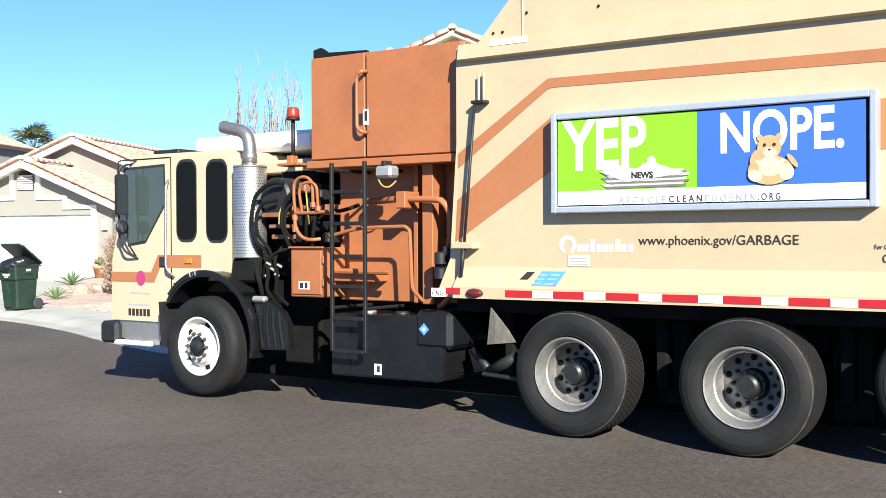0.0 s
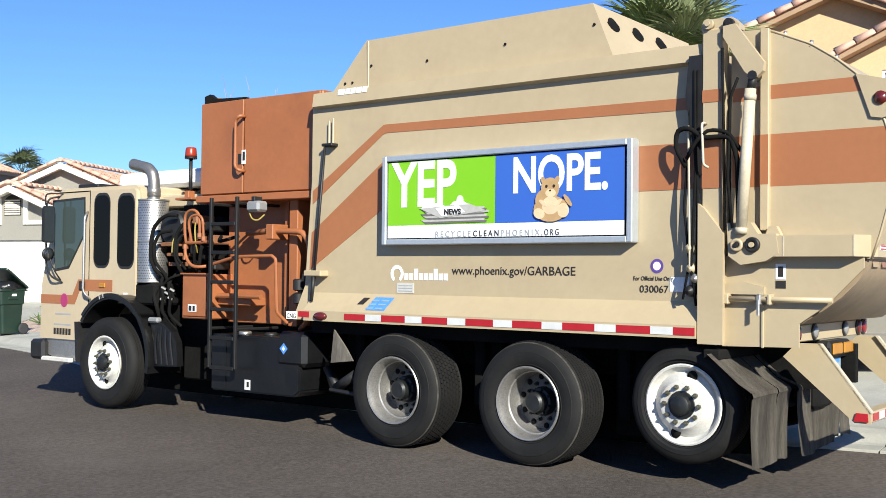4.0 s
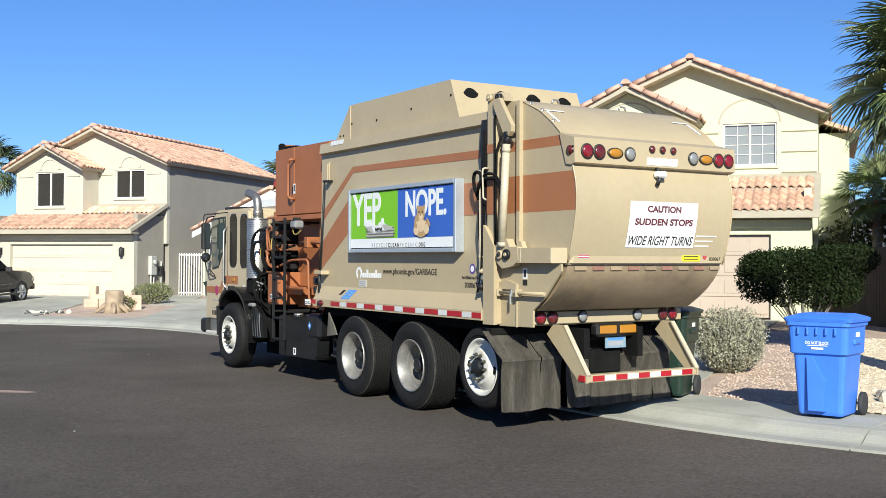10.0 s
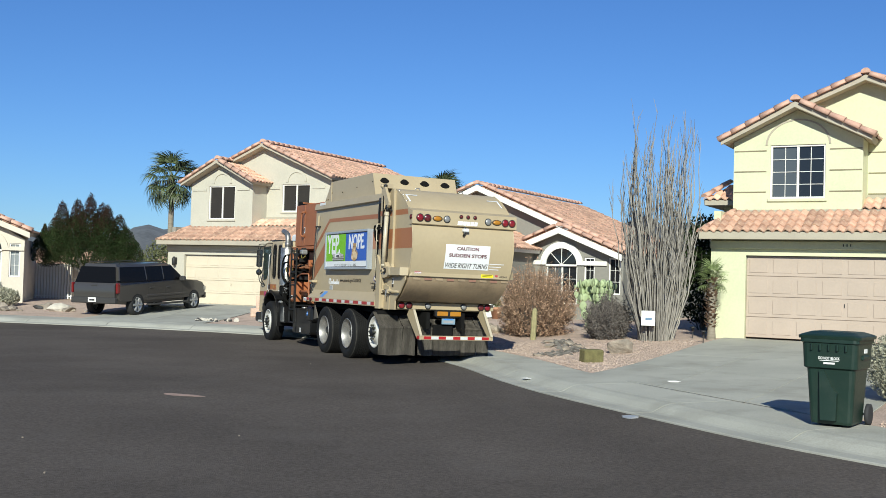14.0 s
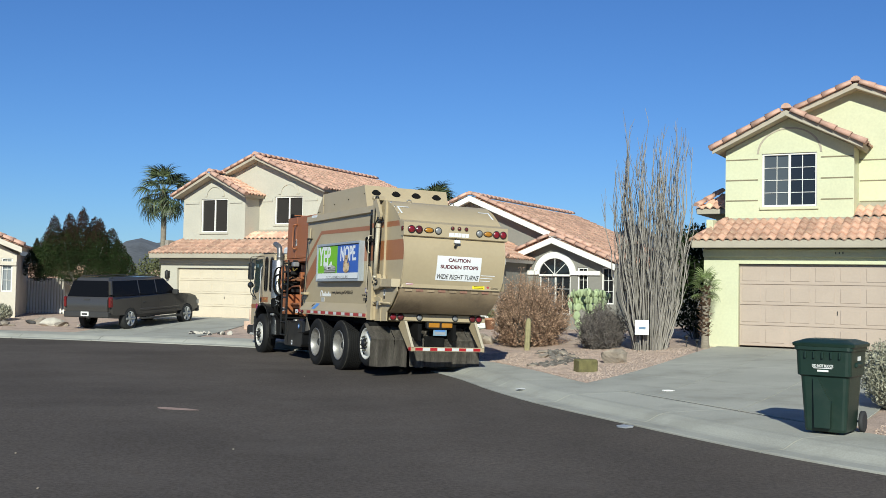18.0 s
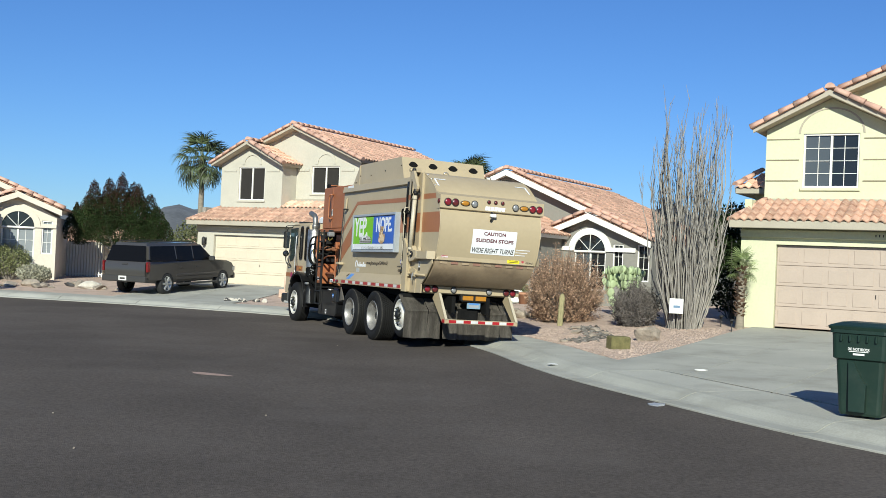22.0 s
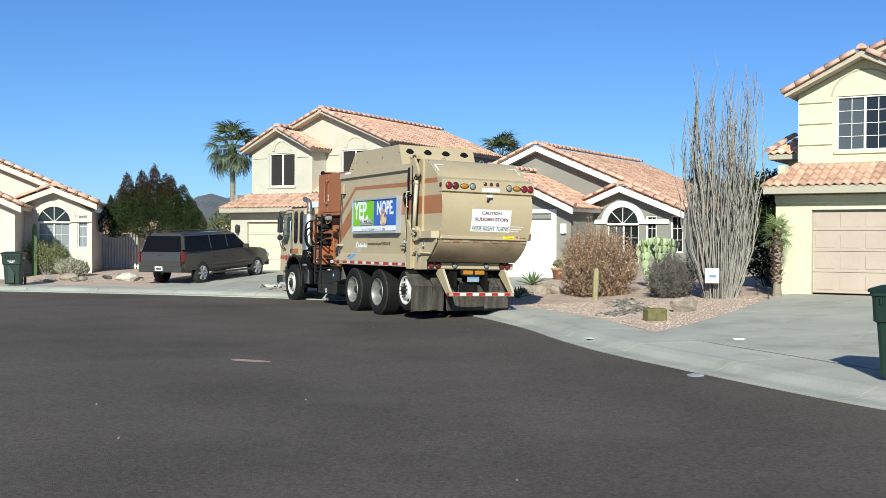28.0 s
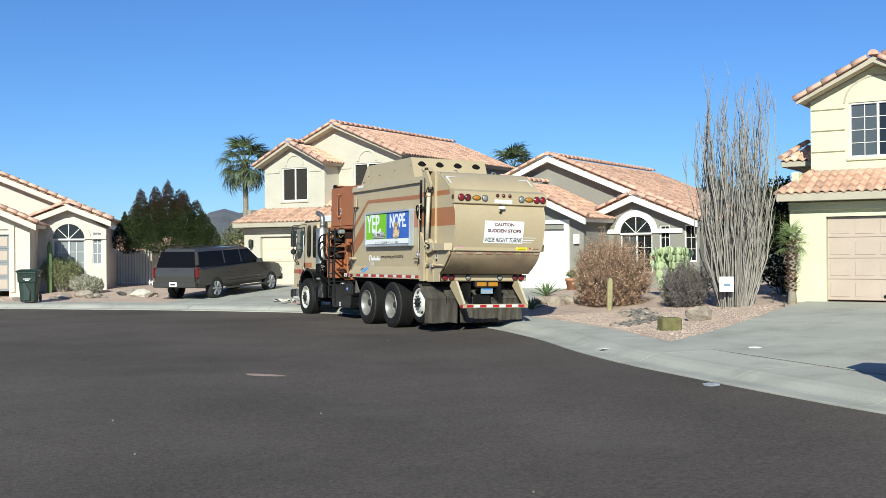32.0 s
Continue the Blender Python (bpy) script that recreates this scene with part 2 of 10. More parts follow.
def text_mesh(name, s, size, depth=0.002, width=None, shear=0.0, bold=0.0, height=None):
    """Lettering as a mesh in the x-z plane, its lower left corner at the origin, facing -y."""
    cu = bpy.data.curves.new(name, "FONT")
    cu.body, cu.size, cu.extrude, cu.shear, cu.offset = s, size, depth, shear, bold
    cu.resolution_u = 5
    ob = bpy.data.objects.new(name, cu)
    me = bpy.data.meshes.new_from_object(ob)
    bpy.data.objects.remove(ob)
    bpy.data.curves.remove(cu)
    xs = [v.co.x for v in me.vertices] or [0]
    x0, w = min(xs), max(xs) - min(xs)
    k = width / w if width and w else 1.0
    ys = [v.co.y for v in me.vertices] or [0]
    kz, y0 = (height / (max(ys) - min(ys)), min(ys)) if height else (1.0, 0.0)
    for v in me.vertices:
        v.co = ((v.co.x - x0) * k, -v.co.z, (v.co.y - y0) * kz)
    return me


# ---- lie of the land ----
KERB = [Vector(p) for p in ((30, -24), (20, -10), (12.5, 0.8), (9.3, 5.4), (7.76, 7.76), (6.75, 9.0), (5.8, 10.15), (4.95, 11.6), (4.35, 13.0), (3.6, 15.05), (2.95, 17.0), (2.45, 19.2), (2.0, 21.8),
                                (1.1, 25.0), (-0.35, 28.2), (-1.9, 30.3), (-3.5, 31.5), (-5.2, 32.4), (-8.4, 33.7), (-11.6, 34.7), (-14.5, 35.4), (-22, 36.4), (-40, 37.5), (-90, 39))]


def smooth_line(pts, step):
    """Points at even steps on a curve through pts."""
    out = []
    for i in range(len(pts) - 1):
        a, b = pts[i], pts[i + 1]
        p, q = pts[max(i - 1, 0)], pts[min(i + 2, len(pts) - 1)]
        k = max(1, int((b - a).length / step))
        for j in range(k):
            t = j / k
            out.append(0.5 * ((2 * a) + (b - p) * t + (2 * p - 5 * a + 4 * b - q) * t * t + (3 * a - p - 3 * b + q) * t ** 3))
    out.append(pts[-1].copy())
    return out


KLINE = smooth_line(KERB, 0.5)
KA = np.array([[p.x, p.y] for p in KLINE])
KD = np.diff(KA, axis=0)
KL = np.linalg.norm(KD, axis=1)


def off_kerb(x, y):
    """Metres from the kerb line: positive on the house side."""
    q = np.array([x, y])
    t = np.clip(((q - KA[:-1]) * KD).sum(1) / KL ** 2, 0, 1)
    near = KA[:-1] + KD * t[:, None]
    d = np.linalg.norm(q - near, axis=1)
    i = int(np.argmin(d))
    side = KD[i, 0] * (y - near[i, 1]) - KD[i, 1] * (x - near[i, 0])
    return d[i] if side < 0 else -d[i]


def land(x, y):
    """Height of the lots: a gentle rise from the walk to the houses."""
    s = off_kerb(x, y)
    if s < 0.62:
        return -0.25
    if s < 1.32:
        return 0.10
    t = min(max((s - 1.4) / 7.5, 0), 1)
    return 0.13 + 0.29 * t * t * (3 - 2 * t)


def along(i, s, z):
    """The point s metres to the house side of kerb sample i."""
    a = KA[max(i - 1, 0)]
    b = KA[min(i + 1, len(KA) - 1)]
    d = (b - a) / np.linalg.norm(b - a)
    return (KA[i, 0] + d[1] * s, KA[i, 1] - d[0] * s, z)


# ground: one sheet to the horizon
def graded(lo, hi, near_lo, near_hi, fine, coarse):
    v, out = near_lo, []
    while v < near_hi:
        out.append(v)
        v += fine
    s, v = fine, near_hi
    while v < hi:
        out.append(v)
        s = min(s * 1.35, coarse)
        v += s
    out.append(hi)
    s, v, low = fine, near_lo - fine, []
    while v > lo:
        low.append(v)
        s = min(s * 1.35, coarse)
        v -= s
    return [lo] + low[::-1] + out


bm = bm_new()
gx, gy = graded(-2500, 2500, -26, 24, 0.6, 400), graded(-300, 3500, 4, 52, 0.6, 400)
gv = [[bm.verts.new((x, y, land(x, y) if -60 < x < 60 and -30 < y < 80 else (0.42 if y > 38 - 0.02 * x or x > 20 else -0.25))) for x in gx] for y in gy]
for a, b in zip(gv, gv[1:]):
    for i in range(len(gx) - 1):
        f = bm.faces.new((a[i], a[i + 1], b[i + 1], b[i]))
        f.smooth = True
ground = part("ground", bm, GRAVEL)
tagged(ground, "pinkish desert gravel front yards rising gently from the street", "ground", kind="structure")

bm = bm_new()
edge = [bm.verts.new((p.x, p.y, 0)) for p in KLINE]
inner = [bm.verts.new(along(i, -1.5, -0.06)) for i in range(len(KLINE))]
for i in range(len(KLINE) - 1):
    bm.faces.new((edge[i], edge[i + 1], inner[i + 1], inner[i]))
bm.faces.new(inner + [bm.verts.new((-90, -60, -0.06)), bm.verts.new((25, -60, -0.06))])
road = part("road", bm, ASPHALT)
tagged(road, "dark worn asphalt street with faint tyre marks and patches", "road", kind="structure")

# rolled kerb and walk, slab by slab
kerb = tagged(new("kerb"), "pale concrete rolled kerb along the street", "kerb", kind="structure")
pavement = tagged(new("pavement"), "pale concrete walk of slabs with tooled joints", "pavement", kind="structure")
KPROF = [(-0.32, 0.004), (-0.30, 0.012), (0.0, 0.006), (0.06, 0.02), (0.2, 0.085), (0.32, 0.118), (0.44, 0.125)]
WPROF = [(0.45, 0.125), (1.36, 0.142)]


def slab(i0, i1, prof, gap):
    bm = bm_new()
    rows = []
    n = i1 - i0
    for k in range(n + 1):
        rows.append([bm.verts.new(along(i0 + k, s, z)) for s, z in prof])
    if gap:
        for row, nxt in ((rows[0], rows[1]), (rows[-1], rows[-2])):
            for v, w in zip(row, nxt):
                v.co += (w.co - v.co).normalized() * gap
    for a, b in zip(rows, rows[1:]):
        for j in range(len(prof) - 1):
            f = bm.faces.new((a[j], a[j + 1], b[j + 1], b[j]))
            f.smooth = False
    rim = [r[0] for r in rows] + rows[-1][1:] + [r[-1] for r in rows[::-1][1:]] + rows[0][1:-1][::-1]
    low = [bm.verts.new((v.co.x, v.co.y, v.co.z - 0.09)) for v in rim]
    for k in range(len(rim)):
        bm.faces.new((rim[k], rim[(k + 1) % len(rim)], low[(k + 1) % len(rim)], low[k]))
    return bm


_starts = [i for i in range(0, len(KA) - 5, 5) if -30 < KA[i, 0] < 16]
for i in _starts:
    part("kerb_stone", slab(i, i + 5, KPROF, 0.008), CONCRETE, kerb)
    part("slab", slab(i, i + 5, WPROF, 0.008), CONCRETE, pavement)

# ---- houses ----
def tile_mesh(seg=5):
    """One S-shaped clay tile: 0.21 wide along x, 0.42 long along y, its hump up."""
    bm = bm_new()
    add_tile(bm, Vector((0, 0, 0)), Vector((1, 0, 0)), Vector((0, 1, 0)), Vector((0, 0, 1)))
    return finish("tile", bm, TILE, True)


def add_tile(bm, o, eu, ev, en, w=0.21, ln=0.42, mi=0):
    rows = []
    for v, lift in ((0.0, 0.035), (ln, 0.0)):
        row = []
        for k in range(6):
            t = k / 5
            hgt = 0.060 * max(0.0, math.sin(math.pi * min(t / 0.72, 1.0))) - (0.012 * math.sin(math.pi * (t - 0.72) / 0.28) if t > 0.72 else 0)
            row.append(bm.verts.new(o + eu * (t * w * 1.03) + ev * v + en * (hgt + lift)))
        rows.append(row)
    low = [bm.verts.new(v.co - en * 0.035) for v in rows[0]]
    for a, b in ((rows[0], rows[1]), (low, rows[0])):
        for k in range(5):
            f = bm.faces.new((a[k], a[k + 1], b[k + 1], b[k]))
            f.smooth = a is not low
            f.material_index = mi


def inside(poly, a, b):
    s = 0
    for i in range(len(poly)):
        (x0, y0), (x1, y1) = poly[i], poly[(i + 1) % len(poly)]
        c = (x1 - x0) * (b - y0) - (y1 - y0) * (a - x0)
        if abs(c) > 1e-9:
            if s == 0:
                s = 1 if c > 0 else -1
            elif (c > 0) != (s > 0):
                return False
    return True


TILE_ONE = tile_mesh()
TILE_COUNT = [0]


def slope(house, o, eu, ev, poly, single=False, fascia=None):
    """One roof plane: o its corner, eu along the eave, ev up the slope; poly its convex outline in those metres. single: tiles as parts."""
    o, eu, ev = Vector(o), Vector(eu).normalized(), Vector(ev).normalized()
    en = eu.cross(ev).normalized()
    if en.z < 0:
        en = -en
    deck = bm_new()
    lo = [deck.verts.new(o + eu * a + ev * b - en * 0.14) for a, b in poly]
    hi = [deck.verts.new(o + eu * a + ev * b - en * 0.005) for a, b in poly]
    deck.faces.new(hi)
    deck.faces.new(lo[::-1])
    for i in range(len(poly)):
        deck.faces.new((lo[i], lo[(i + 1) % len(poly)], hi[(i + 1) % len(poly)], hi[i]))
    roof = part("roof", deck, fascia or TRIMTAN, house)
    bm = bm_new()
    a0, a1 = min(p[0] for p in poly), max(p[0] for p in poly)
    b0, b1 = min(p[1] for p in poly), max(p[1] for p in poly)
    nb, na = int((b1 - b0) / 0.37), int((a1 - a0) / 0.21)
    n = 0
    for j in range(nb):
        for i in range(na):
            a, b = a0 + i * 0.21, b0 - 0.05 + j * 0.37
            if not inside(poly, a + 0.105, b + 0.22):
                continue
            jit = random.uniform(-0.006, 0.006)
            p = o + eu * a + ev * (b + random.uniform(-0.01, 0.01)) + en * (0.004 + jit)
            if single:
                t = part("tile", TILE_ONE, TILE, roof)
                t.matrix_basis = Matrix((eu, ev, en)).transposed().to_4x4()
                t.matrix_basis.translation = p
                m4 = Matrix((eu, ev, en)).transposed().to_4x4()
                m4.translation = p
                t.matrix_basis = m4
            else:
                add_tile(bm, p, eu, ev, en)
            n += 1
    if single:
        bm.free()
    elif n:
        tagged(part("tiles", bm, TILE, roof), kind="stuff")
    else:
        bm.free()
    TILE_COUNT[0] += n
    return roof


def caps(parent, p, q, r=0.10, ln=0.40):
    """A row of barrel cap tiles from p to q."""
    p, q = Vector(p), Vector(q)
    d = (q - p).normalized()
    side = d.cross(Vector((0, 0, 1))).normalized()
    up = side.cross(d)
    n = max(1, int((q - p).length / (ln * 0.92)))
    bm = bm_new()
    for i in range(n):
        a = p + d * ((q - p).length * i / n)
        b = a + d * ln
        rings = []
        for c, rr in ((a, r * 1.12), (b, r * 0.92)):
            rings.append([bm.verts.new(c + side * (rr * math.cos(t)) + up * (rr * math.sin(t))) for t in (math.pi * k / 5 for k in range(6))])
        for k in range(5):
            f = bm.faces.new((rings[0][k], rings[0][k + 1], rings[1][k + 1], rings[1][k]))
            f.smooth = True
        bm.faces.new((rings[0][5], rings[0][0], rings[1][0], rings[1][5]))
        bm.faces.new(rings[0])
        bm.faces.new(rings[1][::-1])
    tagged(part("cap_tiles", bm, TILECAP, parent), kind="stuff")


def wall_with_holes(bm, u0, u1, z0, z1, v0, v1, holes, mi=0):
    """A wall in the u-z plane between v0 and v1 with rectangular openings (u0, u1, z0, z1)."""
    us = sorted({u0, u1, *[h for o in holes for h in o[:2]]})
    zs = sorted({z0, z1, *[h for o in holes for h in o[2:]]})
    for a, b in zip(us, us[1:]):
        for c, d in zip(zs, zs[1:]):
            m, k = (a + b) / 2, (c + d) / 2
            if not any(o[0] < m < o[1] and o[2] < k < o[3] for o in holes):
                box(bm, a, v0, c, b, v1, d, 0, mi)
    bmesh.ops.remove_doubles(bm, verts=bm.verts, dist=1e-4)


def garage_door(house, u0, u1, z1, v, material, rows=4, cols=4):
    bm = bm_new()
    box(bm, u0, v, 0.02, u1, v + 0.05, z1)
    d = part("garage_door", bm, material, house)
    ph, pw = (z1 - 0.02) / rows, (u1 - u0) / cols
    for r in range(rows):
        bm = bm_new()
        box(bm, u0 + 0.01, v - 0.022, 0.02 + r * ph + 0.006, u1 - 0.01, v, 0.02 + (r + 1) * ph - 0.006, 0.006)
        s = part("panel", bm, material, d)
        for c in range(cols * 2):
            bm = bm_new()
            w = pw / 2
            box(bm, u0 + c * w + 0.07, v - 0.034, 0.02 + r * ph + 0.09, u0 + (c + 1) * w - 0.07, v - 0.022, 0.02 + (r + 1) * ph - 0.09, 0.01)
            part("raised_panel", bm, material, d)
    bm = bm_new()
    box(bm, (u0 + u1) / 2 - 0.007, v - 0.05, 0.86, (u0 + u1) / 2 + 0.007, v - 0.022, 0.96, 0.003)
    part("handle", bm, BLACK, d)
    return d


def window(house, u0, u1, z0, z1, v, pane=None, frame_mat=None, cols=2, rows=1, arch=False, name="window"):
    """A sliding window set 5 cm back: frame, mullions, panes and sill."""
    frame_mat = frame_mat or WHITE
    bm = bm_new()
    t = 0.05
    for a in ((u0, z0, u0 + t, z1), (u1 - t, z0, u1, z1), (u0 + t, z0, u1 - t, z0 + t), (u0 + t, z1 - t, u1 - t, z1)):
        box(bm, a[0], v - 0.015, a[1], a[2], v + 0.08, a[3], 0.006)
    w = part(name, bm, frame_mat, house)
    cw = (u1 - u0 - 2 * t) / cols
    for c in range(cols):
        bm = bm_new()
        box(bm, u0 + t + c * cw, v + 0.045, z0 + t, u0 + t + (c + 1) * cw, v + 0.055, z1 - t)
        p = part("pane", bm, pane[c % len(pane)] if isinstance(pane, list) else (pane or GLASS), w)
        bm = bm_new()
        n = 0
        for k in range(1, rows):
            z = z0 + t + (z1 - z0 - 2 * t) * k / rows
            box(bm, u0 + t + c * cw, v + 0.025, z - 0.007, u0 + t + (c + 1) * cw, v + 0.044, z + 0.007)
            n += 1
        if rows > 1:
            x = u0 + t + (c + 0.5) * cw
            box(bm, x - 0.007, v + 0.02, z0 + t, x + 0.007, v + 0.044, z1 - t)
            n += 1
        if n:
            part("glazing_bar", bm, frame_mat, w)
        else:
            bm.free()
        if c:
            bm = bm_new()
            box(bm, u0 + t + c * cw - 0.03, v, z0 + t, u0 + t + c * cw + 0.03, v + 0.06, z1 - t, 0.005)
            part("mullion", bm, frame_mat, w)
    return w


def arc_band(bm, cu, cz, r0, r1, v0, v1, a0=0.0, a1=math.pi, seg=16, squash=1.0):
    """A curved band in the u-z plane."""
    p = [(cu + r * math.cos(a0 + (a1 - a0) * k / seg), cz + squash * r * math.sin(a0 + (a1 - a0) * k / seg)) for r in (r0, r1) for k in range(seg + 1)]
    n = seg + 1
    for k in range(seg):
        q = [p[k], p[k + 1], p[n + k + 1], p[n + k]]
        prism(bm, q, v0, v1)
    bmesh.ops.remove_doubles(bm, verts=bm.verts, dist=1e-5)


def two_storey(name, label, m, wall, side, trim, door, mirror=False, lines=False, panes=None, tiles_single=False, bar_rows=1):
    """The two-storey house with a garage, a lower tiled roof and two front gables. u runs along the front, v back, z up."""
    H = thing(name, label, "house", m)
    mx = (lambda u: 4.83 - u) if mirror else (lambda u: u)
    sg = -1.0 if mirror else 1.0

    def b4(bm, ua, v0, z0, ub, v1, z1, bevel=0.0):
        box(bm, mx(ua), v0, z0, mx(ub), v1, z1, bevel)

    def ordered(a, b):
        return (min(mx(a), mx(b)), max(mx(a), mx(b)))
    # garage front with its door opening, and the block behind
    bm = bm_new()
    u0, u1 = ordered(-0.9, 5.8)
    d0, d1 = ordered(0.0, 4.83)
    wall_with_holes(bm, u0, u1, -0.3, 2.75, 0.0, 0.22, [(d0, d1, -0.3, 2.13)])
    part("garage_wall", bm, wall, H)
    bm = bm_new()
    box(bm, d0, 0.02, 2.13, d1, 0.18, 2.16)
    part("lintel", bm, trim, H)
    garage_door(H, d0, d1, 2.13, 0.14, door)
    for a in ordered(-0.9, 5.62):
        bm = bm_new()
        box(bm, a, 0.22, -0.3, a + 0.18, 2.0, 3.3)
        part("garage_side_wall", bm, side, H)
    # main body
    bm = bm_new()
    w0, w1 = ordered(-0.6, 5.93)
    h2 = ordered(3.47, 4.88)
    pu = mx(2.63)
    wall_with_holes(bm, w0, w1, 2.2, 5.5, 2.0, 2.2, [(*h2, 4.05, 5.21)])
    prism(bm, [(w0, 5.5), (w1, 5.5), (pu, 5.5 + 0.417 * (w1 - w0) / 2)], 2.0, 2.2)
    part("upper_wall", bm, wall, H)
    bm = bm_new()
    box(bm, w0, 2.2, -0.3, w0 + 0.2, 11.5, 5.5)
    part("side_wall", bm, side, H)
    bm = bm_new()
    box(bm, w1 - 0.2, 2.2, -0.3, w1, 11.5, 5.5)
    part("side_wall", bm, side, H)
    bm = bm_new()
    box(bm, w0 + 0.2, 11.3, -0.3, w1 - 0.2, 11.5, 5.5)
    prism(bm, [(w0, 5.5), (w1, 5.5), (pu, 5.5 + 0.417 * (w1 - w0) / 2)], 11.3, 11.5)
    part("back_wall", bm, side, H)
    # bay with the smaller gable
    bm = bm_new()
    g0, g1 = ordered(-0.59, 2.68)
    h1 = ordered(0.37, 1.77)
    gu = (g0 + g1) / 2
    wall_with_holes(bm, g0, g1, 2.6, 5.2, 1.0, 1.2, [(*h1, 3.67, 5.09)])
    prism(bm, [(g0, 5.2), (g1, 5.2), (gu, 5.2 + 0.49 * (g1 - g0) / 2)], 1.0, 1.2)
    box(bm, g0, 1.2, 2.6, g0 + 0.18, 2.0, 5.2)
    box(bm, g1 - 0.18, 1.2, 2.6, g1, 2.0, 5.2)
    part("bay_wall", bm, wall, H)
    # windows with their arches
    for (a, b, z0, z1, v) in ((*h1, 3.67, 5.09, 1.05), (*h2, 4.05, 5.21, 2.05)):
        window(H, a, b, z0, z1, v, (panes[1] if a == h2[0] else panes[0]) if panes else SCREEN, WHITE, 2, bar_rows)
        bm = bm_new()
        c = (a + b) / 2
        if lines:
            # thin shadow line over the arch, put in as a darker band
            arc_band(bm, c, z1 + 0.0, 0.78, 0.83, v - 0.065, v - 0.05, squash=0.82)
        else:
            arc_band(bm, c, z1 + 0.1, 0.40, 0.52, v - 0.085, v - 0.05)
            for p, q in ((a - 0.85, a - 0.12), (b + 0.12, b + 0.75)):
                b2 = bm_new()
                box(b2, p, v - 0.085, z1 - 0.2, q, v - 0.05, z1 - 0.1)
                part("stucco_band", b2, wall, H)
        part("stucco_moulding", bm, wall if not lines else trim, H)
        bm = bm_new()
        box(bm, a - 0.05, v - 0.1, z0 - 0.08, b + 0.05, v - 0.02, z0, 0.01)
        part("window_sill", bm, wall, H)
    if lines:
        # dark strips carry the shade of grooves scored in the stucco
        for k, z in enumerate((4.95, 4.4, 3.85)):
            for a, b, v in ((-0.57, 0.27, 1.0), (1.87, 2.66, 1.0), (2.7, 3.35, 2.0), (5.0, 5.9, 2.0)):
                a2, b2 = ordered(a, b)
                bm = bm_new()
                box(bm, a2, v - 0.014, z - 0.014, b2, v - 0.002, z + 0.014)
                part("score_line", bm, GROOVE, H)
    # entablature over the garage
    bm = bm_new()
    box(bm, u0, -0.1, 2.30, u1, -0.003, 2.5, 0.01)
    part("garage_band", bm, wall, H)
    # lower roof: eave at v -0.5 climbing to the upper walls, hipped at its outer end
    rise = 0.444
    k = math.hypot(1, rise)
    e0, e1 = -1.1, 6.0
    eu = (sg, 0, 0)
    poly = [(0, 0), (e1 - e0, 0), (e1 - e0, 2.5 * k), (3.28, 2.5 * k), (3.28, 1.5 * k), (0.62, 1.5 * k)]
    slope(H, (mx(e0), -0.5, 2.72), eu, (0, 1, rise), [(0, 0), (e1 - e0, 0), (e1 - e0, 1.5 * k), (0.62, 1.5 * k)], tiles_single, trim)
    slope(H, (mx(2.68), 1.0, 2.72 + 1.5 * rise), eu, (0, 1, rise), [(0, 0), (e1 - 2.68, 0), (e1 - 2.68, 1.0 * k), (0, 1.0 * k)], tiles_single, trim)
    bm = bm_new()
    q = [(mx(e0), -0.5, 2.71), (mx(e0 + 0.55), 1.0, 3.38), (mx(e0), 2.2, 2.71)]
    vs = [bm.verts.new(p) for p in q] + [bm.verts.new((p[0], p[1], p[2] - 0.12)) for p in q]
    for f in ((0, 1, 2), (3, 5, 4), (0, 3, 4, 1), (1, 4, 5, 2), (2, 5, 3, 0)):
        bm.faces.new([vs[i] for i in f])
    part("hip", bm, TILE, H)
    caps(H, (mx(e0), -0.5, 2.70), (mx(e0 + 0.58), 1.0, 3.365), 0.085)
    bm = bm_new()
    box(bm, *[f(mx(e0), mx(e1)) for f in (min,)], -0.53, 2.52, max(mx(e0), mx(e1)), -0.47, 2.72, 0.01)
    part("fascia", bm, trim, H)
    bm = bm_new()
    box(bm, min(mx(e0), mx(e1)), -0.47, 2.54, max(mx(e0), mx(e1)), 0.0, 2.58)
    part("soffit", bm, trim, H)
    # gables
    def gable(cu, half, pz, rise, v0, v1, single):
        kk = math.hypot(1, rise)
        for s in (1, -1):
            poly = [(0, 0), (v1 - v0, 0), (v1 - v0, half * kk), (0, half * kk)]
            o = (cu - s * half, v0 if s < 0 else v1, pz - half * rise)
            slope(H, o, (0, -s, 0), (s, 0, rise), poly, single, trim)
            caps(H, (cu - s * (half + 0.05), v0 + 0.01, pz - (half + 0.05) * rise - 0.035), (cu - s * 0.1, v0 + 0.01, pz - 0.045), 0.14)
            bm = bm_new()
            prism(bm, [(cu - s * half, pz - half * rise - 0.02), (cu, pz - 0.02), (cu, pz - 0.15), (cu - s * half, pz - half * rise - 0.15)], v0 - 0.03, v0 + 0.04)
            part("barge_board", bm, trim, H)
        caps(H, (cu, v0, pz + 0.05), (cu, v1, pz + 0.05), 0.12)
    gable(gu, (g1 - g0) / 2 + 0.26, 6.17, 0.49, 0.6, 2.6, False)
    gable(pu, (w1 - w0) / 2 + 0.30, 6.95, 0.417, 1.6, 11.9, False)
    return H


